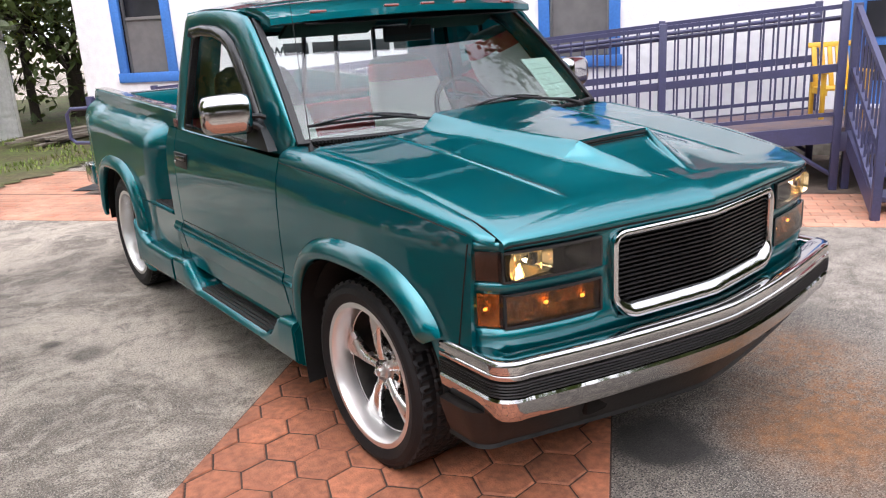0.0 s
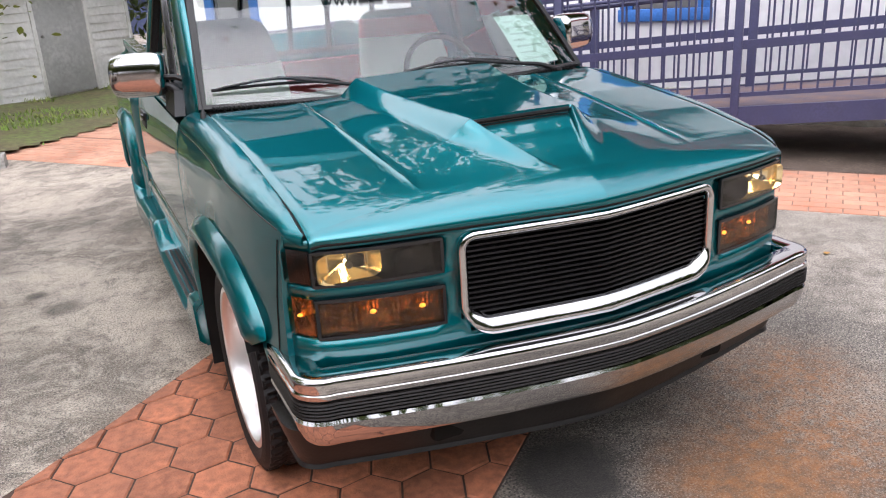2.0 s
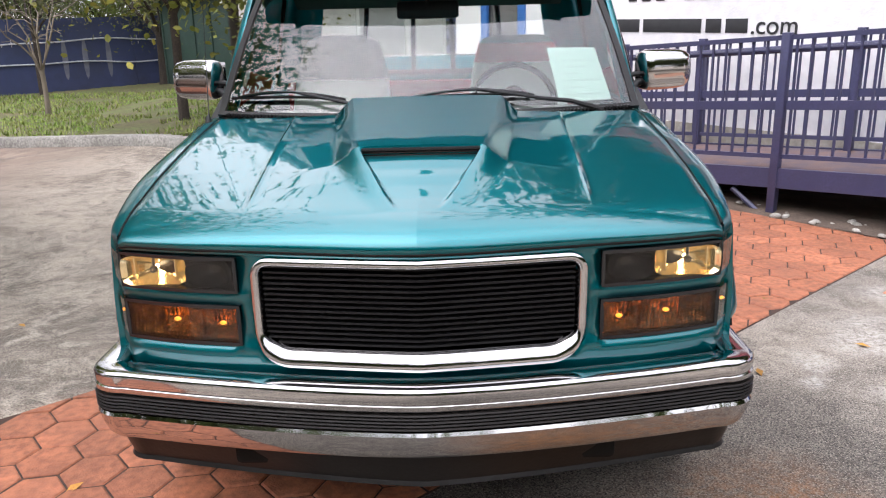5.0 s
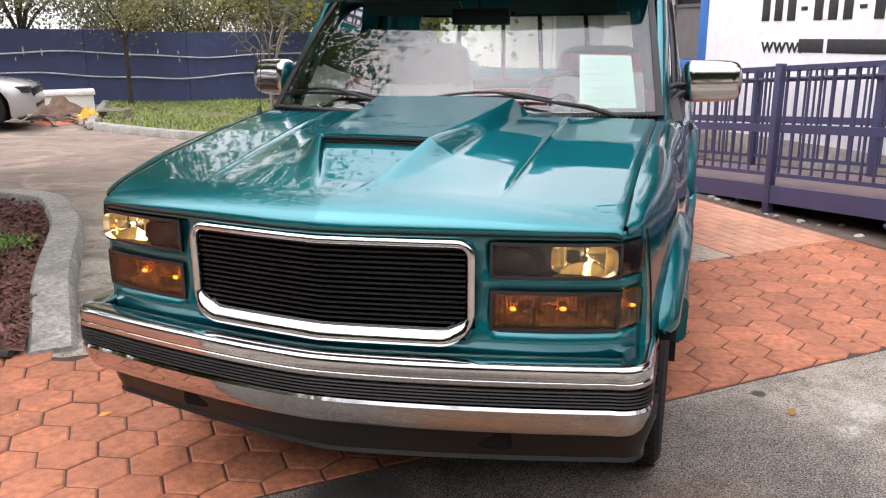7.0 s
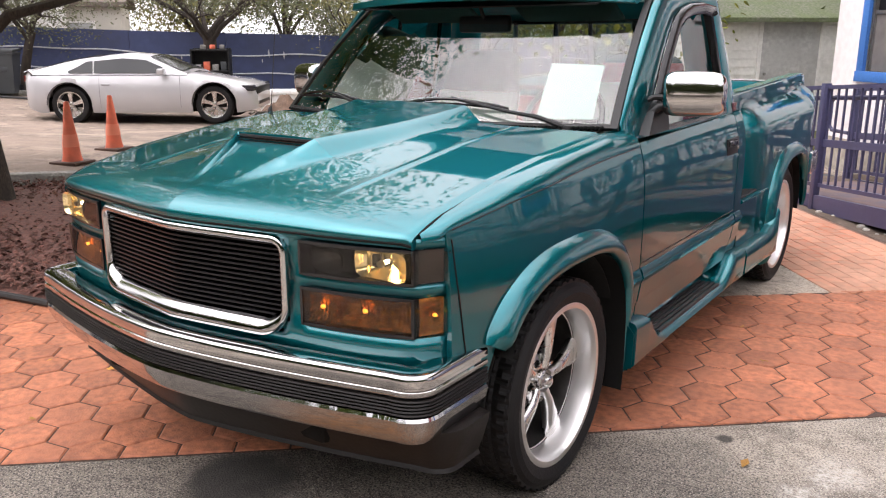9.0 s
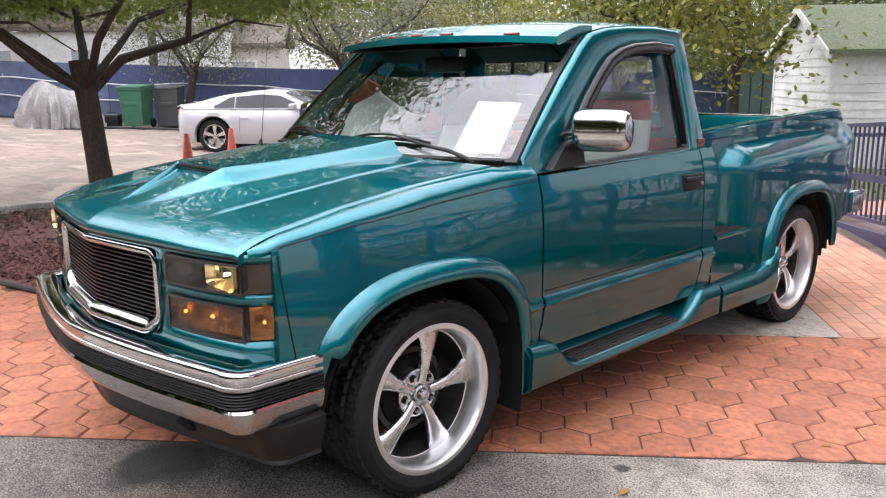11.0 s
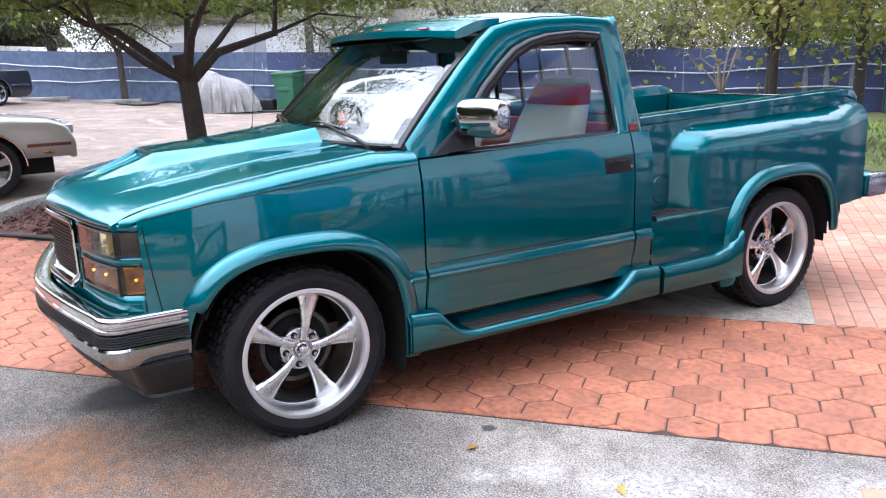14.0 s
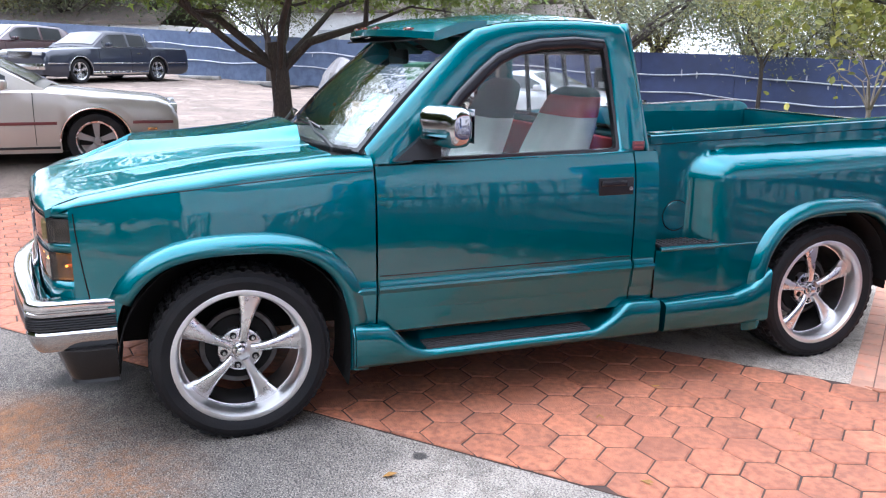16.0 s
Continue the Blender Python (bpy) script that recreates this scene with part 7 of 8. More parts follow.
rows = []
for i in range(33):
    u = i / 32
    ring = [visor(u, v / 8) for v in range(9)]
    ring += [visor(u, 1.0) - Vector((0, 0.0, 0.03)), visor(u, 0.5) - Vector((0, 0, 0.045)), visor(u, 0.05) - Vector((0, 0.0, 0.040)), visor(u, 0.0) - Vector((0, 0.004, 0.028))]
    rows.append(ring)
vf = loft(rows)
vis = mesh_ob("sun_visor", vf[0], [tuple(reversed(f)) for f in vf[1]], PAINT, truck, "teal sun visor with red marker lamps", smooth=45)
RED_LENS = material("red_marker_lens", (0.14, 0.02, 0.012), 0.15, coat=1.0)
for a in (-0.72, -0.26, 0.0, 0.26, 0.72):
    p = visor(0.5 + a / 2, 0.06)
    box("marker_lamp", (p.x, p.y + 0.004, p.z - 0.003), (0.075, 0.034, 0.014), RED_LENS, vis, 0.005, m=pose(0, 0, 0, -18, 0, 12 * a))
box("visor_underside", (0, 0.90, 1.635), (1.20, 0.20, 0.006), DARK, truck, m=pose(0, 0, 0, 12, 0, 0))


# running boards and the step-side rear
def board(sx, y0, y1, ends):
    rings = []
    for i in range(61):
        y = y0 + (y1 - y0) * i / 60
        zt = ends(y)
        out = 0.985 if y < 1.95 else lerp(y, [1.95, 2.5], [0.985, 1.0])
        zb = 0.268
        rise = zt - 0.315
        xi = 0.83
        xm = lerp(rise, [0, 0.12], [0.86, 0.93])
        rings.append([(xi, y, zb + 0.02), (xi, y, max(0.36, zt)), (xm, y, zt + 0.002), (out - 0.035, y, zt + 0.004), (out - 0.010, y, zt - 0.004), (out, y, zt - 0.022), (out - 0.004, y, zb + 0.018), (out - 0.02, y, zb), (xi + 0.02, y, zb)])
    vf = loft(rings)
    return mirrored((vf[0], [tuple(reversed(f)) for f in vf[1]]), sx)


def front_ends(y):
    return lerp(y, [0.455, 0.60, 0.69, 0.76, 1.60, 1.68, 1.76, 1.93], [0.452, 0.440, 0.345, 0.318, 0.318, 0.365, 0.436, 0.430])


def rear_ends(y):
    return lerp(y, [1.96, 2.36, 2.46, 2.56], [0.415, 0.425, 0.455, 0.54])


def arch_liner(sx, yc, half, top, a0, a1, x0, x1):
    rows = []
    for i in range(41):
        a = a0 + (a1 - a0) * i / 40
        ca, sa = math.cos(a), math.sin(a)
        y = yc + (half - 0.007) * math.copysign(abs(ca) ** (2 / 2.8), ca)
        z = 0.36 + (top - 0.367) * math.copysign(abs(sa) ** (2 / 2.8), sa)
        rows.append([(x0, y, z), (x1 * 0.6 + x0 * 0.4, y, z), (x1, y, z)])
    return mirrored(loft(rows, False, False), sx)


for sx in (1, -1):
    mesh_ob("arch_liner", *arch_liner(sx, 0.0, 0.445, 0.795, math.pi * 0.86, -0.09 * math.pi, 0.62, 0.945), DARK, truck, smooth=60)
    mesh_ob("arch_liner", *arch_liner(sx, AXLE_R, 0.445, 0.795, math.pi * 1.04, 0.02, 0.62, 0.925), DARK, truck, smooth=60)
    guard = [(0.80, 0.44), (0.95, 0.44), (0.975, 0.41), (0.972, 0.29), (0.955, 0.262), (0.82, 0.262)]
    mesh_ob("splash_guard", *mirrored(([(x, 0.447, z) for x, z in guard] + [(x, 0.453, z) for x, z in guard], [(0, 1, 2, 3, 4, 5), (11, 10, 9, 8, 7, 6)] + [(i, (i + 1) % 6, 6 + (i + 1) % 6, 6 + i) for i in range(6)]), sx), PAINT, truck, smooth=0)

PAD = material("ribbed_step_pad", (0.035, 0.03, 0.03), 0.6, bump=0.3, bump_scale=60)
for sx in (1, -1):
    rb = mesh_ob("running_board", *board(sx, 0.455, 1.93, front_ends), PAINT, truck, smooth=50)
    for k in range(5):
        x = 0.868 + 0.022 * k
        mesh_ob("step_rib", *mirrored(cuboid((x, 1.17, 0.323), (0.013, 0.80, 0.012)), sx), PAD, rb, smooth=0)
    mesh_ob("rear_running_board", *board(sx, 1.962, 2.56, rear_ends), PAINT, truck, smooth=50)


def rail_z(y):
    return lerp(y, [1.92, 3.60, 3.70, 3.76, 3.80], [1.197, 1.256, 1.252, 1.236, 1.200])


def fender_bulge(y, z):
    """How far the rear quarter stands out from the flat box side."""
    top = lerp(y, [2.15, 2.35, 3.1, 3.45, 3.80], [1.105, 1.125, 1.140, 1.145, 1.185])
    u = min(1.0, max(0.0, (y - 2.155) / 0.19))
    w = min(1.0, max(0.0, (top - z) / 0.14))
    q = min(1.0, ((1 - u) ** 2.4 + (1 - w) ** 2.4) ** (1 / 2.4))
    up = 0.140 * (1 - q ** 2.1)
    if z < 0.672:
        up = max(up, 0.128)
    tail = 1 - 0.35 * step(3.50, 3.80, y)
    return up * tail


def quarter(sx):
    arch = lambda y: arch_z(y, AXLE_R, 0.475, 0.80)
    rows = []
    for i in range(141):
        y = 1.920 + (3.800 - 1.920) * i / 140
        zb = max(0.40 if y < 2.75 else 0.56, arch(y))
        zt = rail_z(y) - 0.05
        lip = step(3.80, 3.62, y)
        levels = [zb + (0.665 - zb) * k / 6 for k in range(7)] if zb < 0.66 else [zb] * 7
        base = max(0.6725, levels[-1] + 0.001)
        levels += [base + (zt - base) * k / 34 for k in range(35)]
        col = [(0.77, y, levels[0])] + [(0.802 + fender_bulge(y, z), y, z) for z in levels]
        col += [(0.806, y, zt + 0.004), (0.806 + 0.018 * lip, y, zt + 0.008), (0.806 + 0.020 * lip, y, zt + 0.045), (0.804 + 0.014 * lip, y, zt + 0.052), (0.76, y, zt + 0.052), (0.755, y, zt + 0.03), (0.755, y, 0.74)]
        rows.append(col)
    rows = [[(p[0], p[1] - 0.001, p[2]) for p in rows[0]]] + rows
    return mirrored(loft(rows, False, False), sx)


bed = mesh_ob("bed_floor", *cuboid((0, 2.83, 0.745), (1.54, 1.78, 0.03)), material("worn_bed_steel", (0.02, 0.11, 0.11), 0.4, 0.3, coat=0.4, grime=0.5, grime_scale=4), truck)
for k in range(7):
    box("bed_rib", (-0.6 + 0.2 * k, 2.83, 0.765), (0.06, 1.76, 0.012), PAINT, bed, 0.003)
for sx in (1, -1):
    q = mesh_ob("rear_quarter", *quarter(sx), PAINT, truck, smooth=40)
    mesh_ob("wheel_arch_flare", *flare(sx, AXLE_R, 0.445, 0.795, math.pi * 1.06, 0.05, lambda y, z: 0.802 + max(fender_bulge(y, z), 0.128)), PAINT, truck, smooth=50)
    pad = mesh_ob("step_pad", *mirrored(cuboid((0.868, 2.20, 0.679), (0.115, 0.50, 0.014)), sx), PAD, truck, "black ribbed side step pad", smooth=0)
    for k in range(18):
        mesh_ob("pad_rib", *mirrored(cuboid((0.868, 1.975 + 0.0265 * k, 0.688), (0.105, 0.010, 0.006)), sx), PAD, pad, smooth=0)
    mesh_ob("step_edge", *mirrored(tube([(0.932, 1.94, 0.668), (0.932, 2.50, 0.668)], 0.012, 8), sx), PAINT, truck)
    mesh_ob("inner_bed_wall", *mirrored(merge(cuboid((0.748, 2.83, 0.97), (0.012, 1.78, 0.44)), *[cuboid((0.742, 2.15 + 0.27 * k, 0.98), (0.012, 0.17, 0.22)) for k in range(6)]), sx), PAINT, truck, smooth=0)
    mesh_ob("mud_flap", *mirrored(loft([[(x, y, z) for x, z in ((0.85, 0.70), (0.85, 0.50), (0.865, 0.450), (0.895, 0.430), (0.925, 0.445), (0.942, 0.52), (0.940, 0.70))] for y in (3.492, 3.504)]), sx), RUBBER, truck, "black rubber mud flap", smooth=0)
    tl = box("tail_lamp", (sx * 0.765, 3.806, 1.0), (0.06, 0.03, 0.22), RED_LENS, truck, 0.008)
fuel = mesh_ob("fuel_flap", *mapped(lathe([(0.001, 0.004), (0.070, 0.004), (0.073, 0.0), (0.073, -0.01)], 40), pose(0.803, 2.105, 0.800)), PAINT, truck, "round painted fuel flap")
mesh_ob("flap_gap", *mapped(lathe([(0.073, 0.0012), (0.077, 0.0012)], 40), pose(0.803, 2.105, 0.800)), TRIM, fuel)
box("bed_front_wall", (0, 1.952, 0.965), (1.60, 0.035, 0.44), PAINT, truck, 0.006)
for k in range(3):
    box("bed_front_panel", (-0.5 + 0.5 * k, 1.972, 0.98), (0.42, 0.012, 0.24), PAINT, truck, 0.004)
tg = box("tailgate", (0, 3.775, 0.965), (1.50, 0.045, 0.46), PAINT, truck, 0.01)
box("tailgate_cap", (0, 3.775, 1.199), (1.49, 0.05, 0.012), CHROME, tg, 0.003)
for sx in (1, -1):
    mesh_ob("rail_cap", *mirrored(loft([[(a, y, rail_z(y) + b) for a, b in ((0.758, 0.003), (0.82, 0.003), (0.82, 0.009), (0.758, 0.009))] for y in (1.94, 2.8, 3.60, 3.69)]), sx), PAINT if sx > 0 else DULL_CHROME, truck, smooth=0)
rbm = bmesh.new()
add_box(rbm, (0, 3.92, 0.635), (1.80, 0.20, 0.15), 0.02)
rear_bumper = part("rear_bumper", rbm, PAINT, truck, "teal step rear bumper with chrome end")
box("bumper_step", (0, 3.94, 0.716), (1.2, 0.14, 0.012), PAD, rear_bumper, 0.003)
for sx in (1, -1):
    box("bumper_end", (sx * 0.89, 3.95, 0.635), (0.03, 0.19, 0.15), DULL_CHROME, rear_bumper, 0.01)


# cabin: bench seat halves, dashboard, wheel, mirror, price sheet
CLOTH = material("pale_seat_cloth", (0.80, 0.85, 0.80), 0.9, second=(0.74, 0.80, 0.75), scale=9, bump=0.1, bump_scale=120)
DARK_CLOTH = material("dark_green_seat_cloth", (0.010, 0.048, 0.042), 0.9, second=(0.014, 0.06, 0.052), scale=12, bump=0.1, bump_scale=120)
RED_CLOTH = material("red_seat_cloth", (0.42, 0.05, 0.05), 0.9, bump=0.3, bump_scale=200)


def seat_ring(z, w, d):
    """A rounded cross-section of a seat back that leans rearwards."""
    yc = 1.50 + 0.40 * (z - 0.84)
    return [(w * math.copysign(abs(math.cos(t)) ** 0.55, math.cos(t)), yc + d * math.copysign(abs(math.sin(t)) ** 0.7, math.sin(t)), z) for t in [2 * math.pi * i / 28 for i in range(28)]]


def seat_back(x, top, bands):
    def width(z):
        h = (z - 0.84) / (top - 0.84)
        return lerp(h, [0, 0.35, 0.62, 0.80, 0.92, 0.97, 1.0], [0.255, 0.262, 0.245, 0.222, 0.205, 0.180, 0.130]), lerp(h, [0, 0.5, 0.85, 0.95, 1.0], [0.105, 0.095, 0.075, 0.060, 0.030])
    for name, z0, z1, mat in bands:
        rings = [seat_ring(z, *width(z)) for z in [z0 + (z1 - z0) * k / 8 for k in range(9)]]
        mesh_ob(name, *mapped(loft(rings), Matrix.Translation((x, 0, 0))), mat, truck, smooth=60)


for sx in (1, -1):
    box("seat_base", (sx * 0.46, 1.27, 0.76), (0.60, 0.54, 0.18), CLOTH, truck, 0.06)
seat_back(0.45, 1.405, (("seat_back", 0.84, 1.270, CLOTH), ("seat_band", 1.271, 1.365, RED_CLOTH), ("headrest", 1.366, 1.405, DARK_CLOTH)))
seat_back(-0.48, 1.420, (("seat_back", 0.84, 1.20, CLOTH), ("headrest", 1.201, 1.420, DARK_CLOTH)))
box("seat_shelf", (0, 1.825, 1.06), (1.62, 0.04, 0.22), RED_CLOTH, truck, 0.015)
box("dashboard", (0, 0.62, 1.02), (1.56, 0.42, 0.24), material("grey_dashboard", (0.30, 0.31, 0.31), 0.7, second=(0.25, 0.26, 0.26), scale=6, bump=0.1, bump_scale=150), truck, 0.05)
box("cabin_floor", (0, 1.15, 0.62), (1.70, 1.4, 0.02), DARK_CLOTH, truck)
box("roof_lining", (0, 1.38, 1.665), (1.26, 0.70, 0.012), material("grey_headlining", (0.55, 0.56, 0.56), 0.9, bump=0.1, bump_scale=200), truck)
for sx in (1, -1):
    box("door_card", (sx * 0.815, 1.18, 0.90), (0.03, 1.16, 0.42), DARK_CLOTH, truck, 0.01)
ring = [(0.185 * math.cos(2 * math.pi * k / 32), 0, 0.185 * math.sin(2 * math.pi * k / 32)) for k in range(33)]
sw = mesh_ob("steering_wheel", *mapped(merge(tube(ring, 0.014, 8), tube([(-0.17, 0, 0), (0.17, 0, 0)], 0.016, 8), tube([(0, 0, 0), (0, 0, -0.17)], 0.016, 8), mapped(lathe([(0.001, 0.02), (0.06, 0.018), (0.07, -0.03)], 20), pose(0, 0, 0, 0, 0, 90))), pose(0.38, 0.98, 1.13, -28, 0, 0)), BLACK, truck)
mesh_ob("steering_column", *tube([(0.38, 0.98, 1.13), (0.38, 0.75, 1.02)], 0.035, 10), BLACK, truck)
rm = box("rear_view_mirror", (0.0, 0.93, 1.545), (0.27, 0.035, 0.075), BLACK, truck, 0.014, "black interior mirror")
mesh_ob("mirror_stem", *tube([(0, 0.92, 1.57), (0, 0.885, 1.625)], 0.009, 8), BLACK, rm)
for sx in (1, -1):
    box("sun_shade", (sx * 0.36, 1.03, 1.600), (0.48, 0.16, 0.02), DARK_CLOTH, truck, 0.008, m=pose(0, 0, 0, -28, 0, 0))
PAPER = material("pale_green_paper", (0.56, 0.71, 0.65), 0.75, second=(0.54, 0.69, 0.63), scale=3)
sheet = grid(lambda u, v: ws_point(0.625 + 0.255 * u - 0.015 * v, 0.075 + 0.36 * v, -0.016), 6, 6)
ps = mesh_ob("price_sheet", *sheet, PAPER, truck, "pale green price sheet behind the windscreen")
GREY_INK = material("grey_print", (0.42, 0.54, 0.49), 0.8)
for k in range(7):
    t = 0.11 + 0.045 * k
    u1 = (0.83, 0.76, 0.85, 0.74, 0.80, 0.84, 0.72)[k]
    mesh_ob("print_line", *grid(lambda u, v: ws_point(0.65 + (u1 - 0.65) * u, t + 0.010 * v, -0.0135), 4, 1), GREY_INK, ps)


# ---- parked cars and yard clutter ----
CAR_GLASS = material("dark_car_glass", (0.02, 0.022, 0.024), 0.12, coat=0.25, spec=0.3)


def car(label, m, length, width, height, wheelbase, front_over, wheel_r, hood_z0, hood_z1, deck_z0, belt, cowl_x, ws_top_x, roof_end, deck_x, paint, rim_mat, coupe=True, boxy=0.0, two_tone=None, stripe=None, tuck=0.06, spans=None, gap=0.0035):
    """A parked car: nose towards +x, front axle at x = 0, on the ground at z = 0."""
    c = thing("car", label, "car", m)
    x_front, x_rear = front_over, front_over - length
    W = width / 2

    def top(x):
        return lerp(x, [x_rear, x_rear + 0.05, x_rear + 0.16, deck_x, cowl_x, x_front - 0.25, x_front - 0.06, x_front], [deck_z0 - 0.22, deck_z0 - 0.06, deck_z0, belt + 0.02, hood_z1, hood_z0, hood_z0 - 0.07, hood_z0 - 0.22])

    def low(x):
        z = 0.40 if 0.5 < boxy < 0.8 and x > wheel_r else 0.20
        for wx in (0.0, -wheelbase):
            d = abs(x - wx) / (wheel_r + 0.055)
            if d < 1:
                z = max(z, wheel_r + (wheel_r + 0.055) * math.sqrt(1 - d * d) * 0.98)
        return lerp(x, [x_rear, x_rear + 0.3, x_front - 0.3, x_front], [0.30, z, z, max(z, 0.26)]) if x < x_rear + 0.3 or x > x_front - 0.3 else z

    xs = sorted({x_rear + (x_front - x_rear) * i / 90 for i in range(91)} | {wx + s * (wheel_r + 0.055) * f for wx in (0, -wheelbase) for s in (-1, 1) for f in (0.999, 1.001)})
    rings = []
    for x in xs:
        e = min(1.0, (x_front - x) / (0.14 if boxy else 0.55), (x - x_rear) / (0.14 if boxy else 0.35))
        w = W * ((0.90 if boxy else 0.70) + (0.10 if boxy else 0.30) * math.sqrt(max(0.0, 1 - (1 - e) ** 2)))
        zt, zb = top(x), low(x)
        zm = min(zt - 0.05, max(zb + 0.02, 0.52))
        ring = []
        side = [(w * 0.93, zb), (w * 0.985, zb + (zm - zb) * 0.4), (w, zm), (w * 0.985, zm + (zt - zm) * 0.55), (w * (0.93 + 0.03 * boxy), zt - 0.035), (w * (0.84 + 0.08 * boxy), zt - 0.004), (w * 0.45, zt + 0.018), (0, zt + 0.024)]
        ring = [(x, y, z) for y, z in side] + [(x, -y, z) for y, z in reversed(side[:-1])]
        rings.append(ring)
    vf = loft(rings, False, False)
    n = len(rings[0])
    caps = [tuple(range(n)), tuple(reversed(range((len(rings) - 1) * n, len(rings) * n)))]
    mesh_ob("body", vf[0], vf[1] + caps, paint, c, smooth=42)
    box("underside", ((x_front + x_rear) / 2, 0, 0.32), (length * 0.9, width * 0.80, 0.22), DARK, c)

    def house_ring(x, roof, k):
        zb = top(x) - 0.01
        w = W * 0.93
        return [(x, w * 0.97, zb), (x, w * (0.97 - tuck * 2.4 * k) - 0.02, zb + (roof - zb) * 0.88), (x, w * (0.88 - tuck * 2.4 * k), roof - 0.01), (x, 0, roof + 0.03), (x, -w * (0.88 - tuck * 2.4 * k), roof - 0.01), (x, -w * (0.97 - tuck * 2.4 * k) + 0.02, zb + (roof - zb) * 0.88), (x, -w * 0.97, zb)]
    def roof_z(x):
        if not boxy and deck_x < x < roof_end:
            t = (x - deck_x) / (roof_end - deck_x)
            return belt + 0.03 + (height - 0.07 - belt) * (1 - (1 - t) ** 1.6)
        return lerp(x, [deck_x, roof_end, (roof_end + ws_top_x) / 2, ws_top_x, cowl_x], [belt + 0.03, height - 0.04, height, height - 0.03, hood_z1 + 0.01])
    hx = [deck_x + (cowl_x - deck_x) * i / 36 for i in range(37)]
    rings = [house_ring(x, max(roof_z(x), top(x) + 0.012), min(1, (roof_z(x) - belt) / 0.35) if roof_z(x) > belt else 0) for x in hx]
    vf = loft(rings, False, False)
    mesh_ob("cabin_shell", vf[0], vf[1], two_tone or paint, c, smooth=38)
    # glazing just proud of the shell
    for sy in (1, -1):
        spans = spans or [(roof_end - 0.05, (roof_end + ws_top_x) / 2 - 0.45), ((roof_end + ws_top_x) / 2 - 0.38, ws_top_x + 0.34)] if coupe else [(roof_end + 0.02, (roof_end + ws_top_x) / 2 - 0.04), ((roof_end + ws_top_x) / 2 + 0.04, ws_top_x + 0.30)]
        for x0, x1 in spans:
            rows = []
            for i in range(13):
                x = x0 + (x1 - x0) * i / 12
                rz = roof_z(x)
                zb = top(x) + 0.02
                w = W * 0.93
                k = min(1, max(0, (rz - belt) / 0.35))
                za = zb + max(0.01, (rz - 0.075 - zb) * (lerp(x, [-2.62, -2.3], [0.25, 1.0]) if coupe and not boxy else 1.0))
                def yy(z):
                    f = (z - (top(x) - 0.01)) / max(0.05, (rz - top(x) + 0.01) * 0.88)
                    return w * 0.97 + (w * (0.97 - tuck * 2.4 * k) - 0.02 - w * 0.97) * min(1, f) + (0.006 if boxy else 0.02)
                rows.append([(x, sy * yy(z), z) for z in (zb, (zb + za) / 2, za)])
            vf = loft(rows, False, False)
            mesh_ob("side_window", vf[0], vf[1] if sy < 0 else [tuple(reversed(f)) for f in vf[1]], CAR_GLASS, c)
    for name, xa, xb in (("windscreen", cowl_x - 0.10, ws_top_x + 0.05), ("rear_window", deck_x + 0.10, roof_end - 0.05)):
        rows = []
        for i in range(9):
            x = xa + (xb - xa) * i / 8
            z = roof_z(x) + 0.008
            k = min(1, max(0, (roof_z(x) - belt) / 0.35))
            w = W * 0.93 * (0.84 - tuck * 2.4 * k)
            rows.append([(x, w * v, z + 0.035 * (1 - v * v)) for v in (-1, -0.6, 0, 0.6, 1)])
        mesh_ob(name, *loft(rows, False, False), CAR_GLASS, c)
    # wheels
    tyre = lathe([(wheel_r * 0.68, 0.0), (wheel_r * 0.8, 0.012), (wheel_r * 0.95, 0.006), (wheel_r, -0.03), (wheel_r, -0.18), (wheel_r * 0.92, -0.21), (wheel_r * 0.6, -0.2)], 40)
    rimv = lathe([(wheel_r * 0.70, 0.004), (wheel_r * 0.66, 0.0), (wheel_r * 0.62, -0.05), (wheel_r * 0.60, -0.12), (0.02, -0.12)], 32)
    sp = []
    for k in range(5):
        sp.append(mapped(loft([[(-0.035, -0.022, 0.03), (-0.035, 0.022, 0.03), (-0.075, 0.022, 0.03), (-0.075, -0.022, 0.03)], [(-0.018, -0.042, wheel_r * 0.65), (-0.018, 0.042, wheel_r * 0.65), (-0.06, 0.042, wheel_r * 0.65), (-0.06, -0.042, wheel_r * 0.65)]]), Matrix.Rotation(2 * math.pi * k / 5, 4, "X")))
    sp.append(lathe([(0.001, -0.01), (0.04, -0.014), (0.05, -0.04), (0.05, -0.1)], 16))
    for wx in (0.0, -wheelbase):
        for sy in (1, -1):
            mm = Matrix.Translation((wx, sy * (W - 0.045), wheel_r)) @ pose(0, 0, 0, 0, 0, 90 * sy)
            wo = mesh_ob("wheel", *mapped(tyre, mm), RUBBER, c)
            mesh_ob("rim", *mapped(merge(rimv, *sp), mm), rim_mat, wo, smooth=40)
            arch = [(wx + (wheel_r + 0.06) * math.cos(math.pi * i / 16), sy * (W + 0.002), wheel_r + (wheel_r + 0.055) * math.sin(math.pi * i / 16)) for i in range(17)]
            mesh_ob("arch_trim", *tube(arch, 0.005 if boxy < 0.5 else 0.010, 6), DARK if boxy < 0.5 else DULL_CHROME, c)
            box("wheel_well", (wx, sy * (W - 0.24), wheel_r + 0.16), (wheel_r * 1.9, 0.25, 0.42), DARK, c)
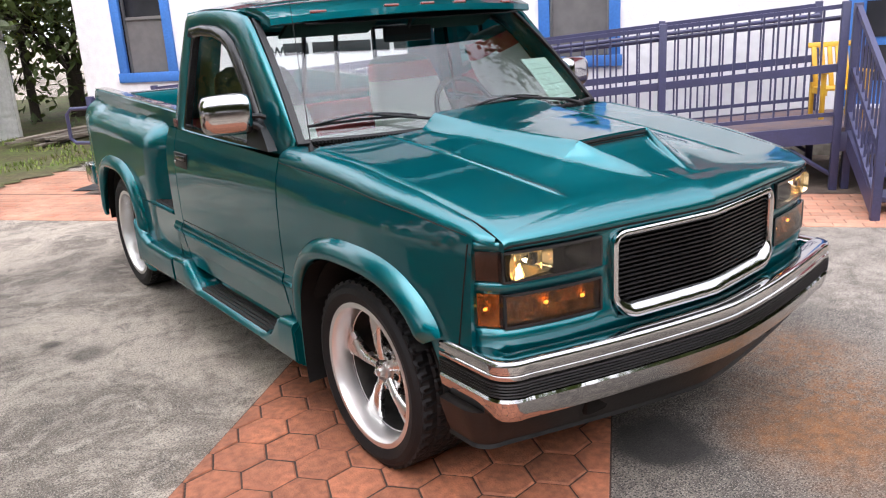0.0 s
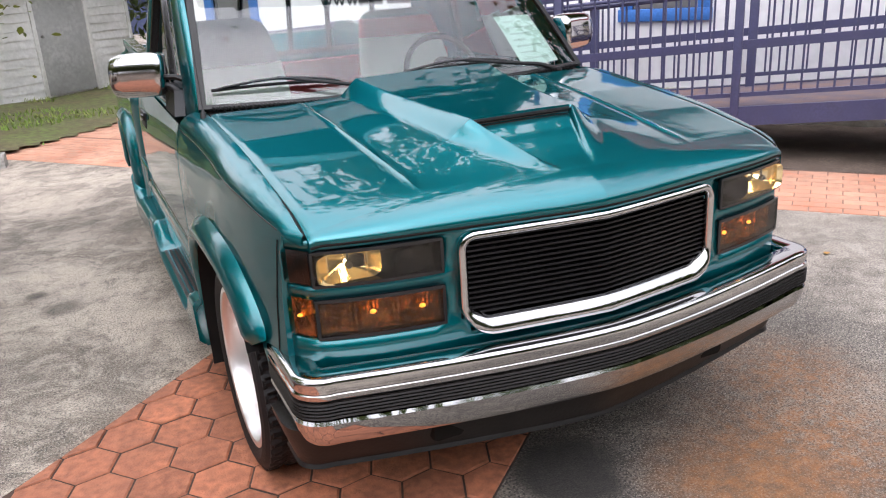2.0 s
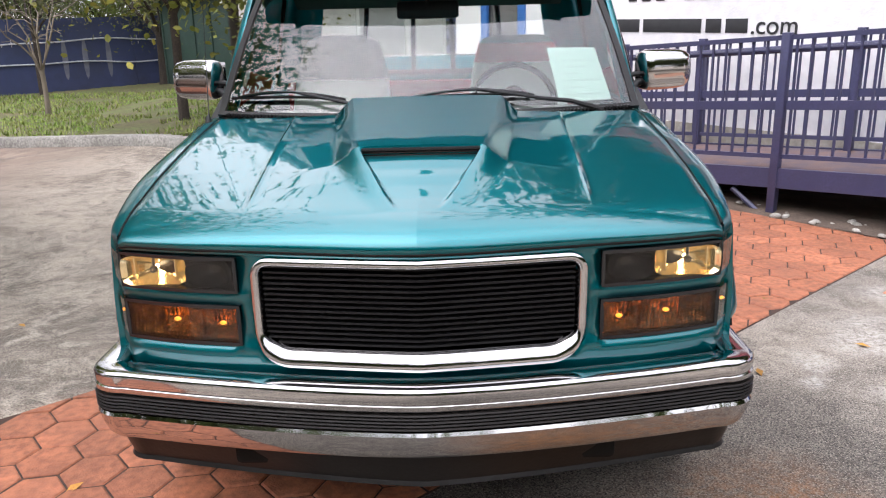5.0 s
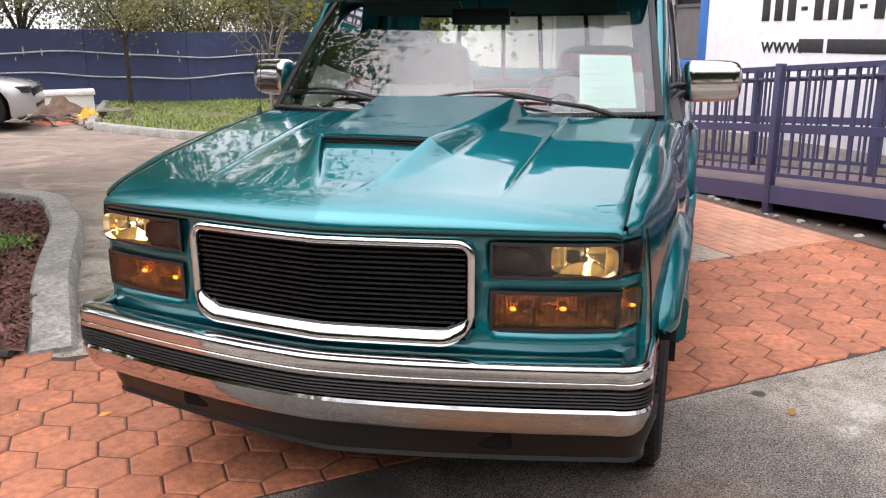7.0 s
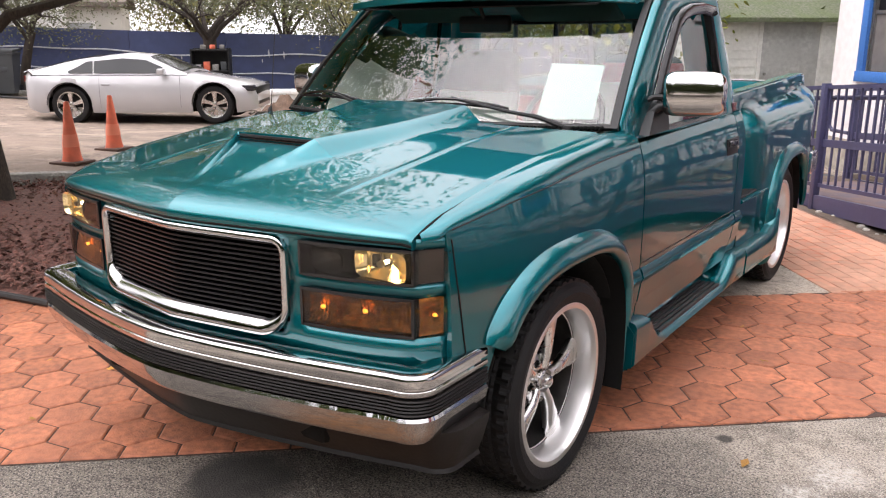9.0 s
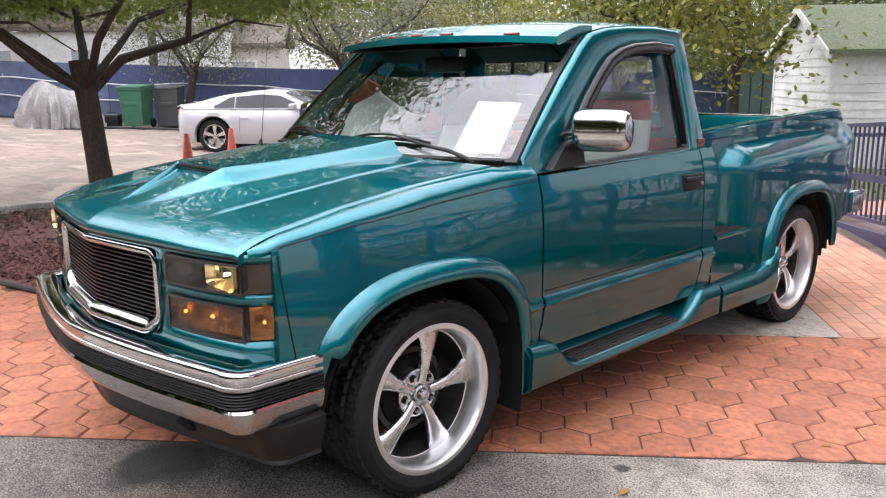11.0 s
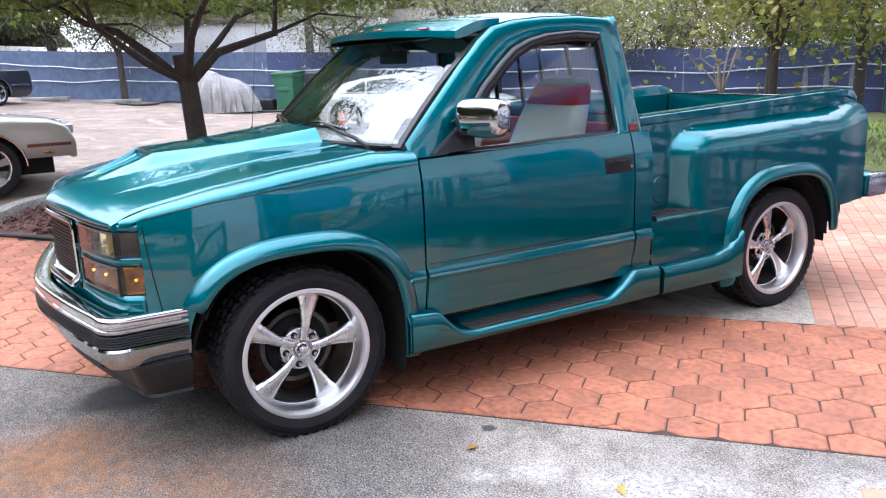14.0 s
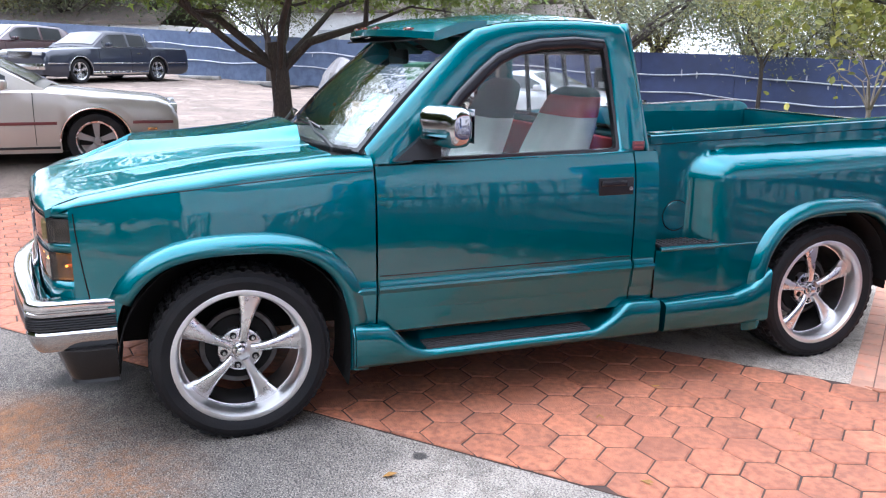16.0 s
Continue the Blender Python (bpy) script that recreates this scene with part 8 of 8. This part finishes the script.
    # lamps, bumpers, door gaps, mirrors, handles
    for sy in (1, -1):
        box("headlight", (x_front - (0.07 if boxy else 0.20), sy * W * (0.66 if boxy else 0.80), hood_z0 - 0.10), (0.14 if boxy else 0.34, 0.30 if boxy else 0.20, 0.10 if boxy else 0.11), PANE if boxy < 0.5 else PALE_GREY, c, 0.02)
        box("taillight", (x_rear + 0.035, sy * W * 0.62, deck_z0 - 0.17), (0.05, 0.36, 0.11), RED_LENS, c, 0.012)
        box("door_mirror", (cowl_x - 0.42, sy * (W + 0.05), belt + 0.07), (0.13, 0.19, 0.11), paint, c, 0.03)
        for gx_ in ((cowl_x - 0.12, (ws_top_x + roof_end) / 2 - 0.42) if coupe else (cowl_x - 0.12, (ws_top_x + roof_end) / 2, roof_end - 0.1)):
            mesh_ob("door_gap", *tube([(gx_, sy * (W * 0.988 + 0.004), 0.30), (gx_, sy * (W + 0.004), 0.52), (gx_, sy * (W * 0.985 + 0.002), belt - 0.12), (gx_, sy * W * 0.95, belt - 0.015)], gap, 5), DARK, c)
        box("door_handle", ((ws_top_x + roof_end) / 2 - 0.30, sy * (W + 0.003), belt - 0.16), (0.16, 0.02, 0.03), paint if boxy < 0.5 else DULL_CHROME, c, 0.006)
        if stripe:
            for a_, b_ in ((x_rear + 0.22, -wheelbase - wheel_r - 0.08), (-wheelbase + wheel_r + 0.08, -wheel_r - 0.08), (wheel_r + 0.08, x_front - 0.06)):
                if b_ - a_ > 0.08:
                    box("side_moulding", ((a_ + b_) / 2, sy * (W + 0.002), 0.545), (b_ - a_, 0.02, 0.035), stripe, c, 0.004)
    bmat = DULL_CHROME if boxy > 0.8 else paint
    for xx, sgn in ((x_front, 1), (x_rear, -1)):
        box("bumper", (xx - sgn * (0.04 if boxy else 0.035), 0, 0.46 if boxy > 0.5 else 0.36), (0.14 if boxy > 0.8 else 0.08, width * (0.92 if boxy else 0.62), 0.17 if boxy else 0.10), bmat if boxy else BLACK, c, 0.03)
    gr = box("front_grille", (x_front - 0.030, 0, hood_z0 - 0.15), (0.06, width * (0.42 if boxy > 0.5 else 0.70), 0.17 if boxy > 0.8 else 0.13), BLACK, c, 0.01)
    if boxy > 0.8:
        for k in range(6):
            box("grille_bar", (x_front + 0.004, 0, hood_z0 - 0.225 + 0.03 * k), (0.012, width * 0.42, 0.010), CHROME, gr, 0.002)
        for sy in (1, -1):
            box("sill_trim", (-wheelbase / 2, sy * (W * 0.975), 0.285), (wheelbase - 2 * wheel_r - 0.14, 0.03, 0.085), DULL_CHROME, c, 0.006)
            box("window_trim", ((ws_top_x + roof_end) / 2 + 0.16, sy * (W * 0.935), belt + 0.014), (1.75, 0.03, 0.022), CHROME, c, 0.003)
            box("pillar_trim", (roof_end - 0.03, sy * (W * 0.86), belt + 0.20), (0.035, 0.03, 0.40), CHROME, c, 0.003, m=pose(0, 0, 0, sy * 10, 0, 0))
    elif boxy > 0.5:
        for sy in (1, -1):
            box("marker_lamp", (x_front - 0.30, sy * (W + 0.002), 0.465), (0.11, 0.014, 0.026), AMBER_REFL, c, 0.004)
            box("sill_shadow_line", (-wheelbase / 2, sy * (W * 0.955), 0.262), (wheelbase - 2 * wheel_r - 0.14, 0.02, 0.03), BLACK, c, 0.004)
            for wx in (0.0, -wheelbase):
                mm = Matrix.Translation((wx, sy * (W - 0.045), wheel_r)) @ pose(0, 0, 0, 0, 0, 90 * sy)
                mesh_ob("rim_lip", *mapped(lathe([(wheel_r * 0.715, 0.006), (wheel_r * 0.70, 0.012), (wheel_r * 0.655, 0.010), (wheel_r * 0.64, -0.03)], 40), mm), ALLOY, c)
    return c


PALE_GREY = material("pale_headlight_glass", (0.55, 0.55, 0.53), 0.15, coat=1.0)
WHITE_PAINT = material("silver_white_car_paint", (0.47, 0.46, 0.47), 0.35, 0.25, coat=1.0, second=(0.45, 0.44, 0.45), scale=2)
TAN_PAINT = material("tan_beige_car_paint", (0.37, 0.33, 0.285), 0.35, 0.1, coat=0.8, second=(0.34, 0.305, 0.265), scale=2, grime=0.1)
NAVY_PAINT = material("dark_navy_car_paint", (0.010, 0.013, 0.026), 0.3, 0.1, coat=0.8, second=(0.013, 0.016, 0.028), scale=2)
MAROON_PAINT = material("dark_maroon_car_paint", (0.045, 0.018, 0.02), 0.3, coat=1.0)
SILVER_PAINT = material("silver_car_paint", (0.40, 0.43, 0.46), 0.3, 0.5, coat=1.0)


def at_ground(x, y, heading):
    return Matrix.Translation((x, y, gz(x, y))) @ pose(0, 0, 0, 0, 0, heading)


def car_pose(fx, fy, rx, ry, width, side):
    """From where the near front and rear wheels stand: the front axle's middle and heading."""
    d = Vector((fx - rx, fy - ry)).normalized()
    o = Vector((-d.y, d.x)) * side * (width / 2 - 0.1)
    m = at_ground(fx + o.x, fy + o.y, math.degrees(math.atan2(d.y, d.x)))
    m.translation.z = (gz(fx, fy) + gz(rx, ry)) / 2
    return m


car("white modern coupe with silver five-spoke wheels parked by the blue wall", car_pose(-10.07, 7.62, -12.2, 6.02, 1.92, 1), 4.24, 1.86, 1.25, 2.62, 0.76, 0.345, 0.74, 0.895, 0.985, 0.875, -0.48, -1.22, -2.05, -3.42, WHITE_PAINT, ALLOY, tuck=0.05, spans=[(-2.62, -2.19), (-2.16, -0.92)], gap=0.002)
car("tan beige two-door coupe with a dark red side stripe", car_pose(-6.27, -0.92, -6.27, -3.67, 1.82, 1), 5.10, 1.82, 1.36, 2.75, 0.92, 0.328, 0.80, 0.92, 0.90, 0.91, -0.52, -1.25, -2.20, -2.95, TAN_PAINT, STEEL, boxy=0.7, stripe=material("dark_red_side_stripe", (0.12, 0.02, 0.02), 0.5))
car("dark navy boxy sedan with chrome trim and spoked wheel covers", car_pose(-20.17, -2.10, -22.2, -0.19, 1.92, -1), 5.40, 1.92, 1.42, 2.90, 1.12, 0.34, 0.90, 0.97, 0.97, 0.97, -0.55, -1.20, -2.50, -2.90, NAVY_PAINT, ALLOY, coupe=False, boxy=1.0, stripe=DULL_CHROME, two_tone=material("dark_vinyl_roof", (0.035, 0.036, 0.045), 0.55, second=(0.028, 0.03, 0.038), scale=6, bump=0.1, bump_scale=90))
car("dark maroon hatchback parked beside the navy sedan", car_pose(-22.6, -4.5, -24.6, -2.7, 1.75, -1), 4.3, 1.75, 1.46, 2.6, 0.85, 0.32, 0.86, 1.0, 1.02, 0.98, -0.25, -0.95, -2.5, -3.2, MAROON_PAINT, ALLOY, coupe=False)
car("silver-blue hatchback parked in the row by the wall", car_pose(-24.2, -6.6, -26.2, -4.8, 1.75, -1), 4.3, 1.75, 1.46, 2.6, 0.85, 0.32, 0.86, 1.0, 1.02, 0.98, -0.25, -0.95, -2.5, -3.2, SILVER_PAINT, ALLOY, coupe=False)

# traffic cones
CONE = material("orange_cone_plastic", (0.80, 0.165, 0.085), 0.5, second=(0.68, 0.15, 0.08), scale=6, grime=0.2, grime_scale=6)
CONE_BASE = material("dirty_black_cone_foot", (0.07, 0.035, 0.025), 0.8, bump=0.2)


def cone(x, y):
    c = thing("traffic_cone", "faded orange traffic cone on the tan concrete", "traffic cone", at_ground(x, y, 20), "traffic cones")
    prof = [(0.115, 0.035), (0.10, 0.10), (0.065, 0.42), (0.030, 0.70), (0.022, 0.715), (0.012, 0.715)]
    vf = lathe([(r, z) for r, z in prof], 28)
    mesh_ob("cone_body", *mapped(vf, pose(0, 0, 0, 0, -90, 0)), CONE, c)
    mesh_ob("cone_band", *mapped(lathe([(0.094, 0.20), (0.079, 0.345)], 28), pose(0, 0, 0, 0, -90, 0)), material("faded_cone_band", (0.78, 0.24, 0.15), 0.6), c)
    box("cone_foot", (0, 0, 0.018), (0.36, 0.36, 0.036), CONE_BASE, c, 0.01)


cone(-6.87, 2.88)
cone(-7.69, 3.96)

# wheeled bins
BIN_GREEN = material("green_bin_plastic", (0.030, 0.12, 0.065), 0.5, second=(0.04, 0.14, 0.08), scale=4, grime=0.15, bump=0.05)
BIN_GREY = material("charcoal_bin_plastic", (0.05, 0.055, 0.06), 0.5, second=(0.06, 0.065, 0.07), scale=4, bump=0.05)


def bin_(x, y, rot, mat, label):
    b = thing("wheeled_bin", label, "bin", at_ground(x, y, rot), "wheeled bins")
    rings = [[(sx * w / 2, sy * d / 2, z) for sx, sy in ((-1, -1), (1, -1), (1, 1), (-1, 1))] for w, d, z in ((0.50, 0.52, 0.06), (0.56, 0.60, 0.55), (0.62, 0.68, 0.94), (0.66, 0.72, 0.95), (0.66, 0.72, 1.0))]
    mesh_ob("bin_body", *loft(rings), mat, b, smooth=20)
    box("lid", (0, 0.0, 1.04), (0.68, 0.76, 0.07), mat, b, 0.025, m=pose(0, 0, 0, 3, 0, 0))
    mesh_ob("handle", *tube([(-0.22, 0.40, 0.98), (-0.22, 0.46, 1.0), (0.22, 0.46, 1.0), (0.22, 0.40, 0.98)], 0.018, 8), mat, b)
    box("recess", (0, -0.312, 0.62), (0.34, 0.02, 0.10), mat, b, 0.006)
    for s in (-1, 1):
        mesh_ob("bin_wheel", *mapped(lathe([(0.01, -0.02), (0.10, -0.02), (0.12, -0.01), (0.12, 0.03), (0.01, 0.03)], 20), pose(s * 0.27, 0.27, 0.12)), RUBBER, b)


bin_(-17.55, 6.75, 40, BIN_GREEN, "green plastic wheeled bin by the blue wall")
bin_(-17.5, 7.6, 48, BIN_GREY, "charcoal plastic wheeled bin behind a green one")

# covered motorcycle under a grey tarpaulin
COVER = material("grey_cover_cloth", (0.40, 0.385, 0.375), 0.85, second=(0.30, 0.285, 0.275), scale=4, vary=0.15, bump=0.3, bump_scale=18)


def cover(u, v):
    a = 2 * math.pi * u
    r = math.sin(min(1.0, v * 1.2) * math.pi / 2)
    c, s = math.cos(a), math.sin(a)
    q = (abs(c) ** 2.4 + abs(s) ** 2.4) ** (-1 / 2.4)
    ridge = 1 - 2.4 * abs(noise.noise((c * 4.6, s * 4.6, v * 1.0 + 4)))
    fine = 1 - 2.4 * abs(noise.noise((c * 10 + v * 1.5, s * 10, v * 2.0)))
    fold = 1 + v ** 1.4 * (0.36 * (ridge - 0.6) + 0.17 * (fine - 0.6))
    hump = 0.99 - 0.15 * c * r + 0.07 * math.cos(5.0 * c * r + 1.8) + 0.08 * (ridge - 0.6) * v + 0.03 * (fine - 0.5)
    z = (1 - max(0.0, (v - 0.22) / 0.78) ** 1.25) * hump
    return (c * q * r * 0.88 * fold, s * q * r * 0.45 * fold, max(0.01, z))


cv = mesh_ob("covered_motorcycle", *grid(cover, 220, 50), COVER, smooth=50)
cv.matrix_world = at_ground(-17.7, 4.9, 62)
tagged(cv, label="motorcycle under a creased grey cloth cover", category="cover")

# black hoses trailing along the wall, small box beside the bins
HOSE = material("black_rubber_hose", (0.015, 0.015, 0.016), 0.55, bump=0.1)
for line, label in (([(-22.9, 3.05), (-22.1, 2.95), (-21.3, 3.10), (-20.9, 3.50), (-21.2, 3.95), (-21.9, 4.20), (-22.2, 4.55), (-21.7, 4.85), (-21.0, 5.2)], "black hose lying in a loose loop by the blue wall"), ([(-18.9, 4.4), (-18.1, 4.75), (-17.5, 5.5), (-17.2, 6.1), (-16.8, 6.8), (-16.1, 7.4)], "black hose stretched on the ground before the bins")):
    pts = smooth_line(line)
    hose = mesh_ob("hose", *tube([(x, y, gz(x, y) + 0.03 + 0.05 * abs(noise.noise((x, y, 2)))) for x, y in pts], 0.028, 8), HOSE)
    tagged(hose, label=label, category="hose", group="hoses on the ground")
crate = thing("tool_box", "small black plastic tool box beside the bins", "tool box", at_ground(-17.95, 6.25, 42))
box("box_body", (0, 0, 0.14), (0.42, 0.26, 0.28), BLACK, crate, 0.02)
box("box_lid", (0, 0, 0.30), (0.44, 0.28, 0.05), BIN_GREY, crate, 0.015)
mesh_ob("box_handle", *tube([(-0.10, 0, 0.32), (-0.09, 0, 0.37), (0.09, 0, 0.37), (0.10, 0, 0.32)], 0.012, 8), BLACK, crate)

# tool cabinet, white chest, debris
cab = thing("tool_cabinet", "dark metal tool cabinet with open shelf by the wall", "cabinet", at_ground(-13.6, 10.5, 42) @ Matrix.Scale(0.88, 4))
box("carcass_back", (0, 0.28, 0.75), (1.0, 0.04, 1.5), BLACK, cab)
for z in (0.05, 0.9, 1.45):
    box("shelf", (0, 0, z), (1.0, 0.56, 0.05), BLACK, cab, 0.005)
for s in (-0.48, 0.48):
    box("side", (s, 0, 0.75), (0.04, 0.56, 1.45), BLACK, cab)
box("drawer_front", (0, -0.27, 0.45), (0.9, 0.03, 0.7), BLACK, cab, 0.01)
for k in range(4):
    box("tool_box", (-0.33 + 0.22 * k, -0.05, 1.0 + 0.04 * (k % 2)), (0.16, 0.2, 0.16 + 0.06 * (k % 2)), (STEEL, CONE, KERB, BIN_GREY)[k], cab, 0.01)
for k in range(3):
    box("paint_can", (-0.2 + 0.25 * k, 0, 1.53), (0.14, 0.14, 0.12), (KERB, CONE, STEEL)[k], cab, 0.03)
chest = thing("storage_chest", "white plastic storage chest by the wall", "chest", at_ground(-11.0, 10.4, 42))
box("chest_body", (0, 0, 0.22), (1.15, 0.55, 0.44), SIDING, chest, 0.02)
box("chest_lid", (0, 0, 0.48), (1.22, 0.62, 0.10), SIDING, chest, 0.025)
def heap(name, label, x, y, rx, ry, h, mat, seed, rough):
    def fn(u, v):
        a = 2 * math.pi * u
        e = 1 + 0.25 * noise.noise((math.cos(a) * 1.5, math.sin(a) * 1.5, seed))
        z = h * (1 - v) ** 0.9 * (1 + rough * noise.noise((math.cos(a) * v * 4, math.sin(a) * v * 4, seed + 3)))
        return (rx * e * v * math.cos(a), ry * e * v * math.sin(a), max(0.0, z))
    o = mesh_ob(name, *grid(fn, 40, 12), mat, smooth=45)
    o.matrix_world = at_ground(x, y, 40)
    tagged(o, label=label, category=name)


DIRT = material("dry_brown_dirt", (0.22, 0.145, 0.10), 0.95, second=(0.14, 0.09, 0.065), scale=6, vary=0.3, bump=0.7, bump_scale=30)
heap("dirt_mound", "heap of dry brown dirt by the white chest", -10.75, 10.05, 0.62, 0.42, 0.44, DIRT, 2.0, 0.5)
heap("plastic_sheet", "crumpled yellow plastic sheet in yard litter", -10.05, 10.0, 0.42, 0.30, 0.20, YELLOW, 7.0, 1.4)
heap("orange_sand", "thin spill of orange sand on the concrete", -10.25, 9.3, 0.65, 0.30, 0.04, CONE, 11.0, 0.6)
pal = thing("wooden_box", "broken light wooden box among yard litter", "box", at_ground(-9.45, 10.0, 20))
for k in range(4):
    box("board", (0, -0.16 + 0.11 * k, 0.24 + 0.01 * (k % 2)), (0.5, 0.09, 0.02), WOOD, pal)
for sgn in (-1, 1):
    box("side_board", (0.23 * sgn, 0, 0.12), (0.02, 0.40, 0.24), WOOD, pal)
rl = random.Random(31)
litter = []
for k in range(70):
    x, y = rl.gauss(-9.8, 0.6), rl.gauss(9.7, 0.35)
    litter.append(mapped(cuboid((0, 0, 0), (rl.uniform(0.05, 0.3), rl.uniform(0.03, 0.12), 0.03)), Matrix.Translation((x, y, gz(x, y) + 0.03 + rl.uniform(0, 0.08))) @ pose(0, 0, 0, rl.uniform(-25, 25), rl.uniform(-25, 25), rl.uniform(0, 360))))
tagged(mesh_ob("yard_litter", *merge(*litter), WOOD, smooth=0), label="scattered boards and scraps by the kerb", category="litter", kind="stuff")
STOP = KERB
for k, d in enumerate((16.5, 19.0, 4.5, 7.0, 9.5)):
    p = FM @ Vector((d, -1.3, 0))
    o = box("parking_stop", (0, 0, 0.06), (1.7, 0.16, 0.13), STOP, None, 0.03, "worn concrete parking stop before the wall")
    o.matrix_world = Matrix.Translation((p.x, p.y, gz(p.x, p.y))) @ pose(0, 0, 0, 0, 0, 45)
    tagged(o, category="parking stop", group="parking stops")

# fallen leaves
LEAF = material("fallen_yellow_leaf", (0.45, 0.24, 0.03), 0.7, second=(0.30, 0.13, 0.03), scale=20, obj_random=0.4)
shape, sf = leaf_shape("small")
lm = None
rl = random.Random(5)
spots = [(1.409, 0.507), (1.95, 0.75), (1.2, 1.5), (1.65, 2.2), (-1.2, -0.3), (2.3, 0.3), (0.9, 2.3), (-1.0, -0.8), (-1.55, -0.45), (-2.2, 1.2), (1.0, 1.9), (1.75, 1.35)]
for k, (x, y) in enumerate(spots):
    if lm is None:
        o = mesh_ob("fallen_leaf", shape, sf, LEAF, smooth=0)
        lm = o.data
    else:
        o = new("fallen_leaf", lm)
    s = rl.uniform(0.045, 0.075)
    o.matrix_world = Matrix.Translation((x, y, 0.012)) @ pose(0, 0, 0, 0, 4, rl.uniform(0, 360)) @ Matrix.Scale(s, 4)
    tagged(o, label="small yellow fallen leaf on the paving", category="leaf", group="fallen leaves")
